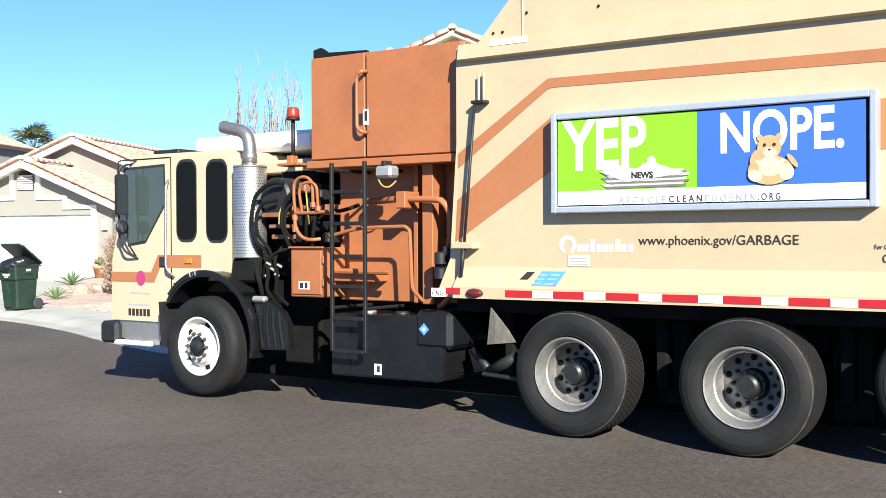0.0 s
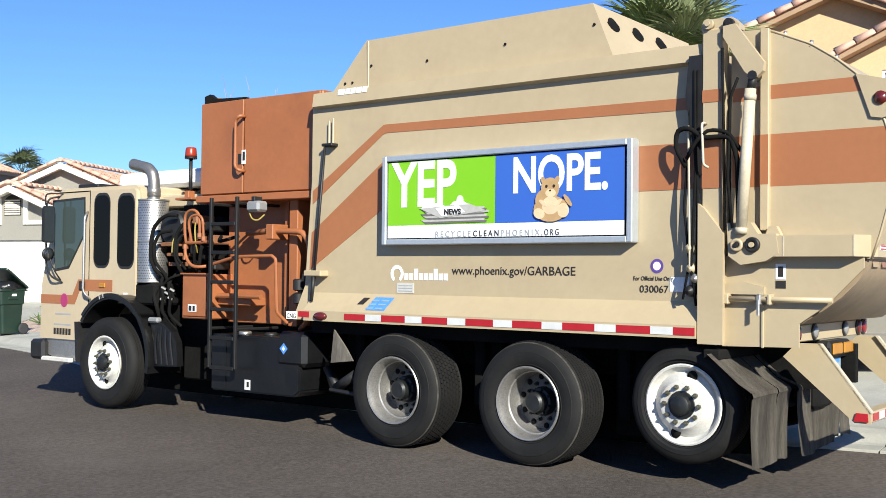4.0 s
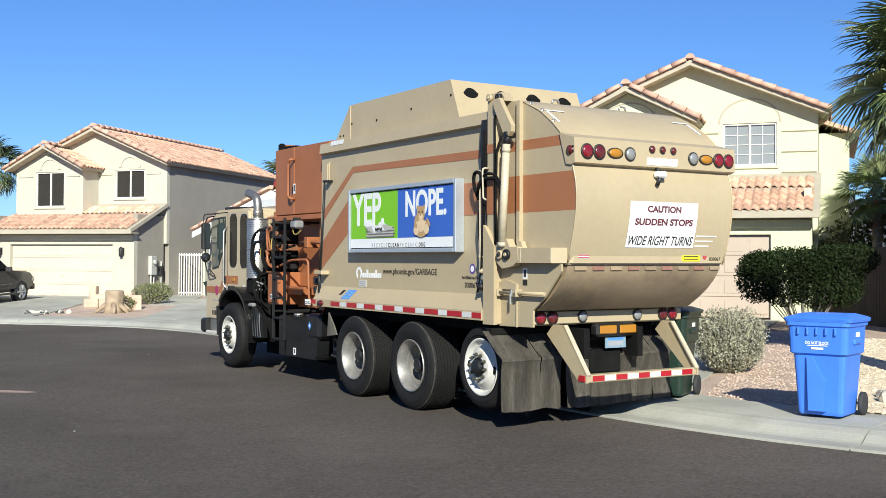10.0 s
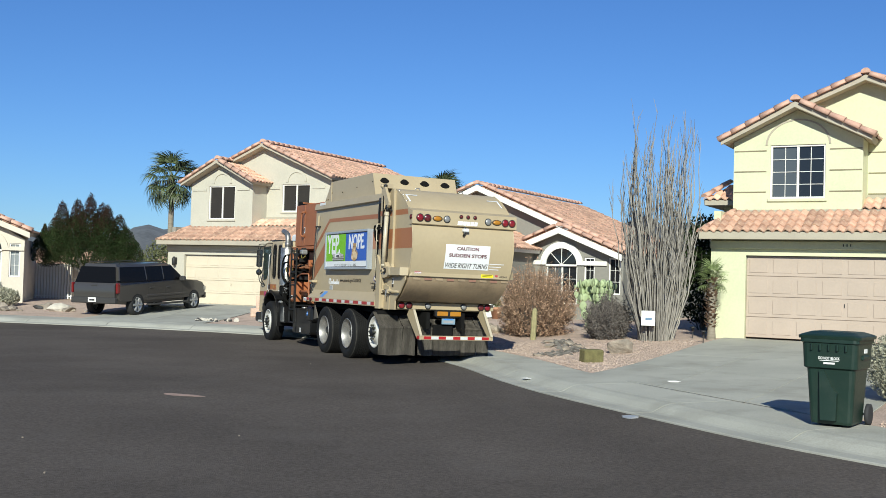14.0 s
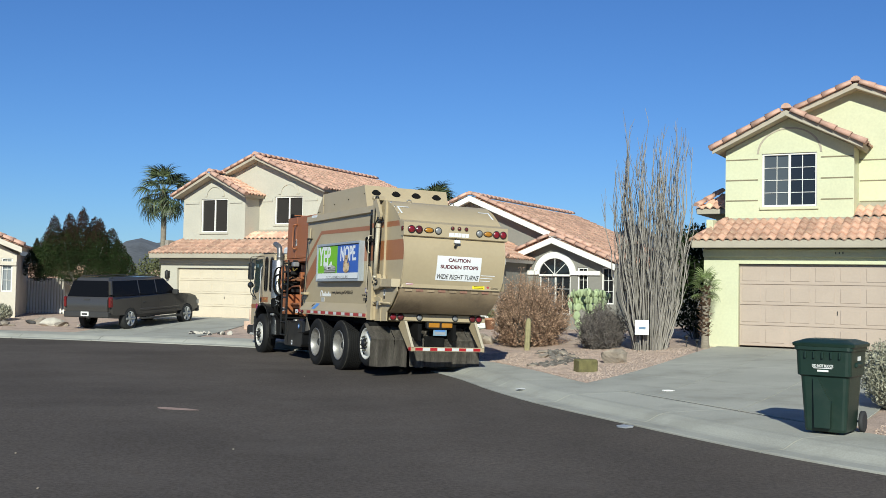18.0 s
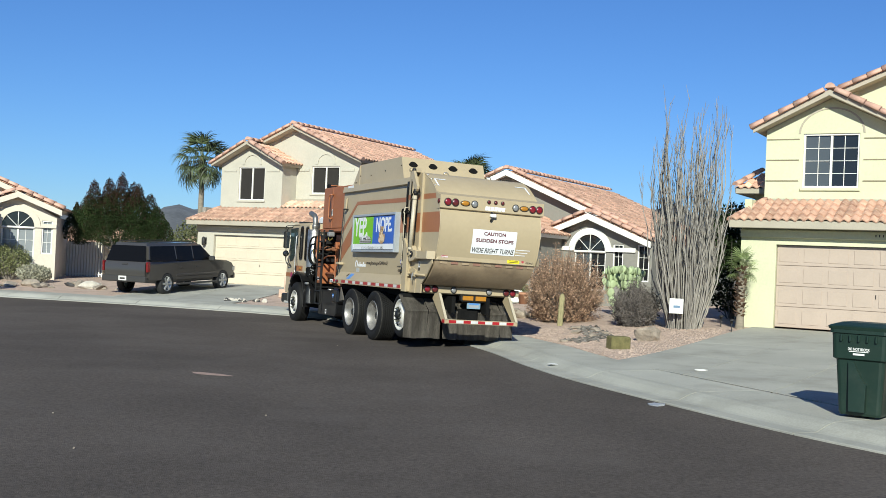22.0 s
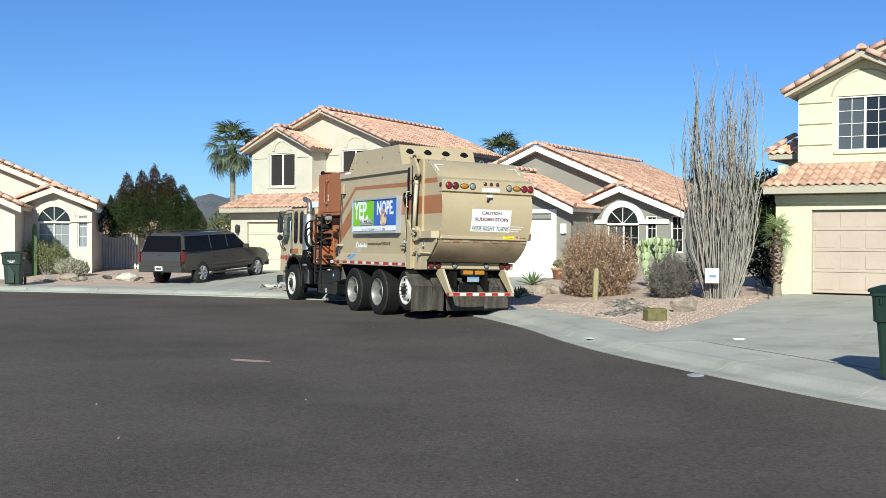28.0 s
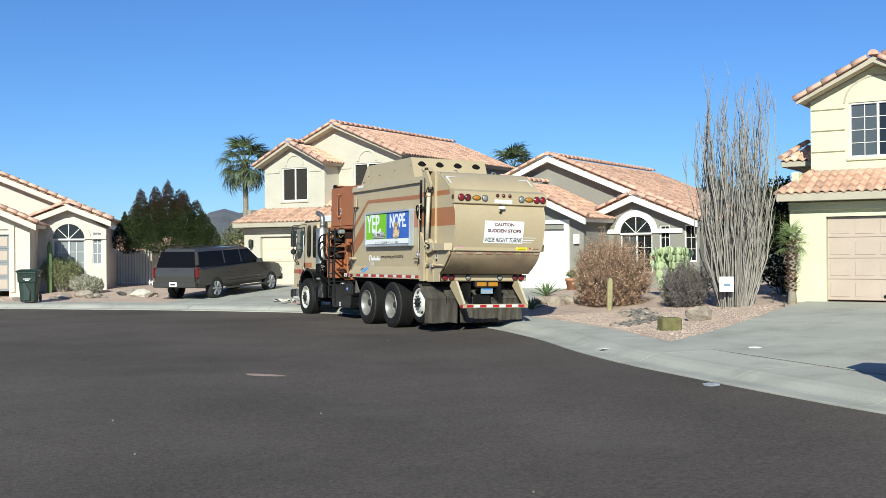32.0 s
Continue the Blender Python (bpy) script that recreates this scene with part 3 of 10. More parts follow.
def one_storey(name, label, m, wall, trim, door, deep=13.0, R=9.05):
    """The single-storey house: garage gable, taller gable behind, and an arched window under a third gable."""
    H = thing(name, label, "house", m)
    bm = bm_new()
    wall_with_holes(bm, -0.41, 5.6, -0.3, 2.5, 0.0, 0.2, [(0.0, 4.86, -0.3, 2.13)])
    prism(bm, [(-0.41, 2.5), (5.6, 2.5), (2.6, 3.85)], 0.0, 0.2)
    part("garage_wall", bm, wall, H)
    garage_door(H, 0.0, 4.86, 2.13, 0.12, door)
    for a in (-0.41, 5.4):
        bm = bm_new()
        box(bm, a, 0.2, -0.3, a + 0.2, 6.0, 2.6)
        part("side_wall", bm, wall, H)
    # stepped white surround over the door, and the vent
    for q in ((-0.2, 2.13, 0.0, 2.32), (4.86, 2.13, 5.06, 2.32), (-0.2, 2.32, 1.15, 2.46), (3.85, 2.32, 5.06, 2.46), (1.0, 2.46, 1.15, 2.78), (3.85, 2.46, 4.0, 2.78), (1.15, 2.66, 1.95, 2.8), (3.05, 2.66, 3.85, 2.8), (1.95, 2.66, 2.1, 3.55), (2.9, 2.66, 3.05, 3.55), (-0.2, -0.02, -0.02, 2.13), (4.88, -0.02, 5.06, 2.13)):
        bm = bm_new()
        box(bm, q[0], -0.07, q[1], q[2], -0.002, q[3])
        part("door_surround", bm, trim, H)
    bm = bm_new()
    box(bm, 2.2, -0.03, 2.98, 2.8, -0.002, 3.36)
    prism(bm, [(2.5 + 0.3 * math.cos(math.pi * k / 14), 3.36 + 0.3 * math.sin(math.pi * k / 14)) for k in range(15)], -0.03, -0.002)
    v = part("vent", bm, SCREEN, H)
    for k in range(7):
        z = 3.0 + k * 0.075
        bm = bm_new()
        hw = 0.28 if z < 3.36 else math.sqrt(max(0.02, 0.09 - (z - 3.36) ** 2)) - 0.02
        prism(bm, [(-0.05, z), (-0.035, z), (-0.015, z + 0.05), (-0.03, z + 0.05)], 2.5 - hw, 2.5 + hw, "x")
        part("louvre", bm, WHITEST, v)
    # tall gable behind, its ridge running back
    bm = bm_new()
    prism(bm, [(-0.41, -0.3), (R, -0.3), (R, 4.85 - 0.387 * (R - 2.85)), (2.85, 4.85), (-0.41, 3.6)], 3.0, 3.2)
    part("upper_gable_wall", bm, wall, H)
    bm = bm_new()
    box(bm, -0.41, 6.0, -0.3, -0.21, max(deep, 6.1), 3.5)
    part("side_wall", bm, wall, H)
    bm = bm_new()
    box(bm, R - 0.2, 3.2, -0.3, R, deep, 2.4)
    part("side_wall", bm, wall, H)
    # arched front
    bm = bm_new()
    big = R > 9
    wall_with_holes(bm, 5.6, R, -0.3, 2.4, 2.0, 2.2, [(6.1, 7.32, 0.55, 1.95), (7.58, 7.98, 0.95, 2.25)] + ([(8.5, 8.95, 0.95, 2.25)] if big else []))
    prism(bm, [(5.0, 2.4), (R, 2.4), (6.72, 3.2)], 2.0, 2.2)
    part("front_wall", bm, wall, H)
    bm = bm_new()
    box(bm, R - 0.2, 2.2, -0.3, R, 3.0, 2.4)
    part("side_wall", bm, wall, H)
    window(H, 6.1, 7.32, 0.55, 1.95, 2.05, [MIDGLASS, GLASS], WHITE, 2, 3)
    window(H, 7.58, 7.98, 0.95, 2.25, 2.05, GLASS, WHITE, 1, 3)
    if big:
        window(H, 8.5, 8.95, 0.95, 2.25, 2.05, GLASS, WHITE, 1, 3)
    bm = bm_new()
    prism(bm, [(6.71 + 0.6 * math.cos(math.pi * k / 18), 1.97 + 0.6 * math.sin(math.pi * k / 18)) for k in range(19)], 1.985, 1.998)
    fan = part("fanlight", bm, GLASS, H)
    bm = bm_new()
    for a in (45, 90, 135):
        c, s = math.cos(radians(a)), math.sin(radians(a))
        rod(bm, (6.71, 1.975, 1.97), (6.71 + 0.6 * c, 1.975, 1.97 + 0.6 * s), 0.014, seg=4)
    box(bm, 6.1, 1.96, 1.93, 7.32, 1.985, 1.99)
    part("glazing_bar", bm, WHITE, fan)
    bm = bm_new()
    arc_band(bm, 6.71, 1.97, 0.6, 0.83, 1.93, 1.998, seg=18)
    box(bm, 5.62, 1.93, 1.97, 5.88, 1.998, 2.12)
    box(bm, 7.54, 1.93, 1.97, min(8.45, R), 1.998, 2.12)
    part("arch_trim", bm, trim, H)
    # roofs
    def pair(cu, hl, hr, pz, rise, v0, v1, rake=True, cut=None):
        kk = math.hypot(1, rise)
        for s, half in ((1, hl), (-1, hr)):
            if half <= 0:
                continue
            poly = [(0, 0), (v1 - v0, 0), (v1 - v0, half * kk), (0, half * kk)]
            o = (cu - s * half, v0 if s < 0 else v1, pz - half * rise)
            slope(H, o, (0, -s, 0), (s, 0, rise), poly, False, trim)
            caps(H, (cu - s * (half + 0.05), v0 + 0.06, pz - (half + 0.05) * rise + 0.07), (cu - s * 0.1, v0 + 0.06, pz + 0.05), 0.12)
            bm = bm_new()
            prism(bm, [(cu - s * half, pz - half * rise - 0.02), (cu, pz - 0.02), (cu, pz - 0.22), (cu - s * half, pz - half * rise - 0.22)], v0 - 0.03, v0 + 0.04)
            part("barge_board", bm, trim, H)
        caps(H, (cu, v0, pz + 0.05), (cu, v1, pz + 0.05), 0.12)
    pair(2.6, 3.25, 3.3, 3.97, 0.45, -0.5, 3.2)
    pair(2.85, 3.4, R + 0.15 - 2.85, 5.0, 0.42, 2.6, deep + 0.3)
    pair(6.72, 1.75 if big else 1.5, 2.4 if big else 1.62, 3.32, 0.40, 1.6, 5.0)
    return H


BLACK = mat("black_paint", (0.02, 0.02, 0.02), 0.5, var=0.1)


def house_pose(x, y, z, ang):
    return pose(x, y, z, 0, 0, ang)


yellow_house = two_storey("yellow_house", "pale yellow two-storey stucco house with red clay tile roofs", house_pose(9.47, 27.08, 0.45, -31.8), YELLOW, YELLOW, TRIMPALE, DOORTAUPE, lines=True, panes=[[MIDGLASS, GLASS], PALEGLASS], bar_rows=4)
# side wing of the yellow house, set back behind the palm
bm = bm_new()
box(bm, 5.94, 3.2, -0.3, 6.72, 9.5, 5.0)
part("wing_wall", bm, YELLOW, yellow_house)
bm = bm_new()
prism(bm, [(5.94, 5.28), (6.98, 4.90), (6.98, 5.02), (5.94, 5.40)], 2.9, 9.8)
part("wing_roof", bm, TILE, yellow_house)
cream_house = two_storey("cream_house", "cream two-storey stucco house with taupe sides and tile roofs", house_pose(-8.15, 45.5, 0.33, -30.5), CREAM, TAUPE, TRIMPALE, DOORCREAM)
ochre_house = two_storey("ochre_house", "ochre two-storey stucco house behind a fan palm", house_pose(14.0, 17.0, 0.45, -44), OCHRE, OCHRE, TRIMBROWN, DOORTAN, mirror=True, panes=[PALEGLASS, PALEGLASS])
grey_house = one_storey("grey_house", "grey single-storey house with white trim and arched window", house_pose(-0.11, 40.27, 0.40, -32.5), GREYST, WHITE, WHITE)
white_house = one_storey("white_house", "warm white single-storey house with an arched window", house_pose(-21.2, 38.55, 0.40, 12), WHITEST, WHITEST, DOORTAUPE, 6.5, 8.12)

# hazy windows of the white house, with blinds drawn
for ob in white_house.children_recursive:
    if ob.name.startswith("pane"):
        ob.data.materials[0] = PALEGLASS

# low side wing of the yellow house, with its tiled hip
slope(yellow_house, (-1.58, 1.75, 3.72), (1, 0, 0), (0, 1, 0.44), [(0, 0), (0.97, 0), (0.97, 1.3), (0.5, 1.3)], False, TRIMPALE)
caps(yellow_house, (-1.56, 1.75, 3.79), (-1.08, 2.92, 4.33))
bm = bm_new()
box(bm, -1.56, 1.73, 3.56, -0.602, 6.0, 3.70, 0.01)
part("soffit", bm, TRIMPALE, yellow_house)
bm = bm_new()
box(bm, -1.15, 2.3, -0.2, -0.602, 6.0, 3.56)
part("side_wing_wall", bm, YELLOW, yellow_house)

# ---- the garbage truck: x forward, y to its left, z up, from under the tag axle's left wheel ----
TRUCK_ROWS = [   # seconds, place, heading, nose-down and lean to the kerb in degrees
    (0.0, 6.420, 5.535, 121.60, -0.20, 0.60),
    (0.5, 5.934, 6.162, 119.88, -0.20, 0.80),
    (1.0, 5.727, 6.425, 119.08, -0.20, 0.95),
    (1.5, 5.638, 6.644, 118.90, -0.25, 1.05),
    (2.0, 5.480, 6.816, 118.30, -0.25, 1.05),
    (2.5, 5.371, 6.966, 118.02, -0.22, 1.05),
    (3.0, 5.362, 7.022, 118.03, -0.22, 1.10),
    (3.5, 5.362, 7.022, 118.03, -0.22, 1.10),
    (5.5, 5.362, 7.022, 118.03, -0.22, 1.10),
    (6.0, 5.362, 7.022, 118.03, -0.22, 1.10),
    (6.5, 5.362, 7.022, 118.03, -0.22, 1.10),
    (7.0, 5.320, 7.095, 117.87, -0.28, 1.15),
    (7.5, 5.224, 7.311, 117.66, -0.34, 1.18),
    (8.0, 5.040, 7.745, 117.40, -0.38, 1.20),
    (8.5, 4.730, 8.363, 116.83, -0.37, 1.28),
    (9.0, 4.238, 9.181, 115.78, -0.33, 1.35),
    (9.5, 3.628, 10.334, 113.81, -0.28, 0.66),
    (10.0, 2.932, 11.897, 110.80, -0.13, -0.35),
    (10.5, 2.234, 13.933, 108.10, 0.15, -0.80),
    (11.0, 1.612, 16.050, 106.92, 0.42, -0.92),
    (11.5, 1.114, 18.047, 107.30, 0.45, -0.70),
    (12.0, 0.716, 19.750, 109.00, 0.42, -0.40),
    (12.5, 0.431, 20.920, 110.44, 0.36, 0.15),
    (13.0, 0.208, 21.690, 111.33, 0.34, 0.42),
    (13.5, 0.034, 22.240, 112.05, 0.34, 0.58),
    (14.0, -0.078, 22.530, 112.25, 0.36, 0.80),
    (14.5, -0.122, 22.610, 112.33, 0.37, 1.05),
    (16.5, -0.130, 22.590, 112.34, 0.37, 1.30),
    (17.0, -0.130, 22.590, 112.34, 0.37, 1.30),
    (17.5, -0.130, 22.590, 112.34, 0.37, 1.30),
    (18.0, -0.130, 22.590, 112.34, 0.37, 1.30),
    (18.5, -0.130, 22.590, 112.34, 0.37, 1.30),
    (19.0, -0.130, 22.590, 112.34, 0.37, 1.30),
    (19.5, -0.130, 22.590, 112.34, 0.37, 1.30),
    (20.0, -0.130, 22.590, 112.34, 0.37, 1.30),
    (20.5, -0.130, 22.590, 112.34, 0.37, 1.30),
    (21.0, -0.130, 22.590, 112.34, 0.37, 1.30),
    (21.5, -0.130, 22.590, 112.34, 0.37, 1.30),
    (22.0, -0.118, 22.630, 112.50, 0.37, 1.30),
    (22.5, -0.155, 22.800, 112.75, 0.34, 1.28),
    (23.0, -0.260, 23.060, 113.00, 0.30, 1.25),
    (23.5, -0.421, 23.480, 114.10, 0.30, 1.20),
    (24.0, -0.573, 24.000, 115.80, 0.36, 1.15),
    (24.5, -0.660, 24.330, 116.50, 0.36, 1.18),
    (25.0, -0.735, 24.520, 117.10, 0.34, 1.20),
    (25.5, -0.782, 24.600, 117.30, 0.32, 1.20),
    (27.5, -0.790, 24.610, 117.33, 0.30, 1.20),
    (28.0, -0.790, 24.610, 117.33, 0.30, 1.20),
    (28.5, -0.790, 24.610, 117.33, 0.30, 1.20),
    (29.0, -0.790, 24.610, 117.33, 0.30, 1.20),
    (29.5, -0.790, 24.610, 117.33, 0.30, 1.20),
    (30.0, -0.790, 24.610, 117.33, 0.30, 1.20),
    (30.5, -0.790, 24.610, 117.33, 0.30, 1.20),
    (31.0, -0.790, 24.610, 117.33, 0.30, 1.20),
    (31.5, -0.790, 24.610, 117.33, 0.30, 1.20),
    (32.0, -0.790, 24.610, 117.33, 0.30, 1.20),
]
TAN = mat("tan_truck_paint", (0.415, 0.334, 0.210), 0.42, var=0.05, scale=0.9, fine=0.03, bump=0.0012, bscale=5, dirt=((0.33, 0.25, 0.155), 0.3, 1.6))
ORANGE = mat("burnt_orange_paint", (0.31, 0.108, 0.040), 0.5, var=0.08, scale=1.4, fine=0.05, bump=0.0012, bscale=6, dirt=((0.20, 0.075, 0.03), 0.5, 2.6))
STRIPE = mat("rust_stripe", (0.325, 0.126, 0.051), 0.45, var=0.06, scale=1.2, fine=0.04)
CABTAN = mat("cab_cream_paint", (0.48, 0.39, 0.26), 0.4, var=0.04, scale=1.0, fine=0.03, dirt=((0.40, 0.31, 0.20), 0.3, 2.0))
RUBBER = mat("tyre_rubber", (0.0085, 0.0082, 0.008), 0.75, var=0.25, scale=3.5, fine=0.15, bump=0.001, bscale=60, dirt=((0.018, 0.0165, 0.015), 0.5, 5), spec=0.3)
WORNRUBBER = mat("scuffed_rubber", (0.05, 0.046, 0.040), 0.9, var=0.5, scale=12, fine=0.3, spec=0.2)
FLAP = mat("worn_rubber_flap", (0.145, 0.128, 0.106), 0.9, var=0.45, scale=4.5, fine=0.3, bump=0.004, bscale=22, dirt=((0.055, 0.049, 0.043), 0.85, 3.5), stretch=(1.0, 1.8, 0.22), spec=0.2)
BLACKM = mat("black_metal", (0.013, 0.013, 0.0135), 0.5, var=0.3, scale=4, fine=0.2, dirt=((0.035, 0.031, 0.026), 0.4, 5), spec=0.4)
WINGBLACK = mat("black_moulded_plastic", (0.0065, 0.0065, 0.007), 0.32, var=0.2, scale=3, fine=0.15, bump=0.001, bscale=30, dirt=((0.017, 0.0155, 0.014), 0.4, 4))
TANKBLACK = mat("black_tank_paint", (0.0062, 0.0064, 0.0072), 0.35, var=0.2, scale=3, fine=0.15, bump=0.001, bscale=12, dirt=((0.018, 0.017, 0.016), 0.35, 5))
LADDER = mat("black_ladder_paint", (0.012, 0.012, 0.012), 0.55, var=0.25, scale=8, fine=0.2, spec=0.3)
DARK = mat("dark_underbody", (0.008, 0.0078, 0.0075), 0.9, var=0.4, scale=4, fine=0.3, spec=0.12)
HUBDARK = mat("greasy_hub_metal", (0.012, 0.013, 0.013), 0.45, var=0.4, scale=14, fine=0.3, spec=0.5)
PERF = mat("perforation_shadow", (0.045, 0.045, 0.048), 0.6, var=0.2, scale=20)
EXPIPE = mat("heat_stained_steel", (0.30, 0.285, 0.265), 0.42, 0.75, var=0.2, scale=5, fine=0.2, dirt=((0.13, 0.105, 0.085), 0.7, 5))
MIRRORG = mat("mirror_glass", (0.16, 0.17, 0.18), 0.06, 0.9, var=0.03, fine=0.0)
STEEL = mat("brushed_steel", (0.50, 0.48, 0.45), 0.38, 0.85, var=0.1, scale=3, fine=0.15, dirt=((0.24, 0.22, 0.20), 0.5, 4))
RIMALU = mat("dusty_aluminium", (0.36, 0.345, 0.325), 0.45, 0.7, var=0.15, scale=5, fine=0.2, dirt=((0.16, 0.145, 0.13), 0.6, 6))
RIMWHITE = mat("chipped_white_rim", (0.56, 0.545, 0.50), 0.5, var=0.1, scale=5, fine=0.1, dirt=((0.34, 0.27, 0.2), 0.6, 5))
ALU = mat("aluminium_frame", (0.46, 0.50, 0.54), 0.4, 0.5, var=0.05, scale=2)
CREAMCYL = mat("cream_cylinder", (0.49, 0.43, 0.315), 0.4, var=0.1, scale=4, fine=0.1, dirt=((0.3, 0.25, 0.18), 0.5, 8))
ADGREEN = mat("poster_green", (0.19, 0.48, 0.012), 0.5, var=0.03, scale=2, fine=0.0)
ADBLUE = mat("poster_blue", (0.035, 0.115, 0.46), 0.5, var=0.03, scale=2, fine=0.0)
ADWHITE = mat("print_white", (0.74, 0.745, 0.74), 0.5, var=0.03, scale=3, fine=0.02)
PAPERGREY = mat("print_grey", (0.42, 0.41, 0.38), 0.6, var=0.1, scale=20)
PAPERDARK = mat("print_dark_grey", (0.14, 0.13, 0.12), 0.6, var=0.1, scale=20)
FURTAN = mat("print_tan", (0.44, 0.28, 0.13), 0.6, var=0.12, scale=14, fine=0.1)
FURPALE = mat("print_pale_tan", (0.66, 0.50, 0.31), 0.6, var=0.1, scale=14, fine=0.1)
PALENOTICE = mat("faded_notice", (0.50, 0.49, 0.45), 0.6, var=0.1, scale=12)
INKDARK = mat("dark_lettering", (0.018, 0.015, 0.013), 0.6, var=0.05)
INKRED = mat("maroon_lettering", (0.11, 0.02, 0.03), 0.6, var=0.05)
INKGREY = mat("grey_lettering", (0.30, 0.31, 0.33), 0.6, var=0.05)
TAPERED = mat("red_reflector_tape", (0.36, 0.014, 0.020), 0.3, var=0.08, scale=10)
FADEDTAPE = mat("faded_tape", (0.25, 0.13, 0.09), 0.5, var=0.15, scale=10)
TAPEWHITE = mat("white_reflector_tape", (0.58, 0.58, 0.56), 0.3, var=0.08, scale=10)
LENSRED = mat("red_lamp_lens", (0.19, 0.008, 0.014), 0.2, var=0.05, spec=0.8)
LENSAMBER = mat("amber_lamp_lens", (0.40, 0.17, 0.012), 0.3, var=0.05, spec=0.8)
LENSCLEAR = mat("clear_lamp_lens", (0.26, 0.26, 0.255), 0.3, 0.2, var=0.1, spec=0.8)
LENSDARK = mat("dark_red_lens", (0.10, 0.012, 0.012), 0.2, var=0.05, spec=0.8)
BEACON = glow("beacon_lens", (0.27, 0.030, 0.014), 0.04)
# greenish grey base stands in for surroundings reflected in the door glass
CABGLASS = glass("cab_glass_reflection_tone", (0.045, 0.060, 0.052), 0.03)
DIMGLASS = mat("tinted_side_glass", (0.006, 0.006, 0.006), 0.12, var=0.03, scale=2, fine=0.0, spec=0.06)
PLATEBLUE = mat("plate_blue", (0.20, 0.30, 0.38), 0.5, var=0.1, scale=20)
STICKBLUE = mat("sticker_blue", (0.075, 0.24, 0.64), 0.5, var=0.15, scale=30)
MAGENTA = mat("magenta_emblem", (0.34, 0.035, 0.12), 0.5, var=0.05)
PURPLE = mat("purple_emblem", (0.09, 0.05, 0.24), 0.5, var=0.05)
STICKYELLOW = mat("sticker_yellow", (0.80, 0.66, 0.02), 0.5, var=0.05)
FLAGRED = mat("flag_red", (0.40, 0.05, 0.06), 0.6)
BROWNMACH = mat("rusty_brown_metal", (0.20, 0.085, 0.040), 0.65, var=0.3, scale=6, fine=0.2)
YELLOWHOSE = mat("yellow_hose", (0.30, 0.23, 0.05), 0.6, var=0.2)

truck = thing("garbage_truck", "tan side-loading garbage truck with rust stripes, driving along the street", "truck")


def letters(parent, s, x, y, z, size, material, width=None, turn=180, shear=0.0, bold=0.0, name="lettering", height=None):
    me = text_mesh(name, s, size, 0.0015, width, shear, bold, height)
    bm = bm_new()
    bm.from_mesh(me)
    bpy.data.meshes.remove(me)
    # each letter is a part: its strokes and dots share a stretch of x
    left, groups = set(bm.verts), []
    while left:
        pile = [left.pop()]
        island = set(pile)
        while pile:
            for e in pile.pop().link_edges:
                for v in e.verts:
                    if v in left:
                        left.discard(v)
                        island.add(v)
                        pile.append(v)
        xs = [v.co.x for v in island]
        groups.append([min(xs), max(xs), island])
    groups.sort(key=lambda g: g[0])
    merged = []
    for a, b, isl in groups:
        if merged and min(b, merged[-1][1]) - a > 0.6 * min(b - a, merged[-1][1] - merged[-1][0]):
            merged[-1][1] = max(b, merged[-1][1])
            merged[-1][2] |= isl
        else:
            merged.append([a, b, isl])
    for a, b, isl in merged:
        b2, at_ = bm_new(), {}
        for v in isl:
            at_[v] = b2.verts.new(v.co)
        for f in bm.faces:
            if f.verts[0] in isl:
                b2.faces.new([at_[v] for v in f.verts])
        ob = part("letter", b2, material, parent)
        ob.matrix_basis = pose(x, y, z, 0, 0, turn)
    bm.free()


def plate(parent, name, x0, x1, z0, z1, y, material, t=0.004, label=""):
    bm = bm_new()
    box(bm, x0, y, z0, x1, y + t, z1)
    return part(name, bm, material, parent, label)


def band(parent, name, pts, y, material, t=0.004):
    bm = bm_new()
    prism(bm, pts, y, y + t)
    return part(name, bm, material, parent)


# body shell, its section along x
SIDE = -0.10
bm = bm_new()
prism(bm, [(0.06, 1.14), (0.06, 1.245), (SIDE, 1.43), (SIDE, 3.36), (-0.03, 3.38), (-0.05, 3.52), (-2.45, 3.52), (-2.46, 3.38), (-2.38, 3.36), (-2.38, 1.43), (-2.53, 1.245), (-2.53, 1.14)], 4.36, -0.14, "x")
body = part("body", bm, TAN, truck)
bm = bm_new()
prism(bm, [(4.36, 1.14), (4.66, 1.14), (4.50, 1.50), (4.42, 2.6), (4.42, 3.5), (4.36, 3.5)], SIDE, -2.38)
part("body_front_edge", bm, TAN, body)
# roof hump with four holes in its sloping rear face
bm = bm_new()
prism(bm, [(4.29, 3.52), (3.75, 4.05), (1.0, 4.055), (0.80, 3.58), (0.795, 3.52)], -0.24, -2.2)
hump = part("roof_hump", bm, TAN, truck)
for k in range(4):
    bm = bm_new()
    prism(bm, [(0.11 * math.cos(a) * (1 if math.sin(a) > -0.2 else 0.8), 0.072 * math.sin(a)) for a in (2 * math.pi * j / 16 for j in range(16))], 0, 0.006, "z")
    o = part("hole", bm, DARK, hump)
    o.matrix_basis = Matrix.Translation((0.934, -0.5 - 0.48 * k, 3.90)) @ Matrix.Rotation(math.pi / 2, 4, "Z") @ Matrix.Rotation(radians(-67.2), 4, "X")
bm = bm_new()
rod(bm, (3.72, -0.245, 3.55), (3.72, -0.235, 4.04), 0.012, seg=6)
part("hump_seam", bm, TAN, hump)
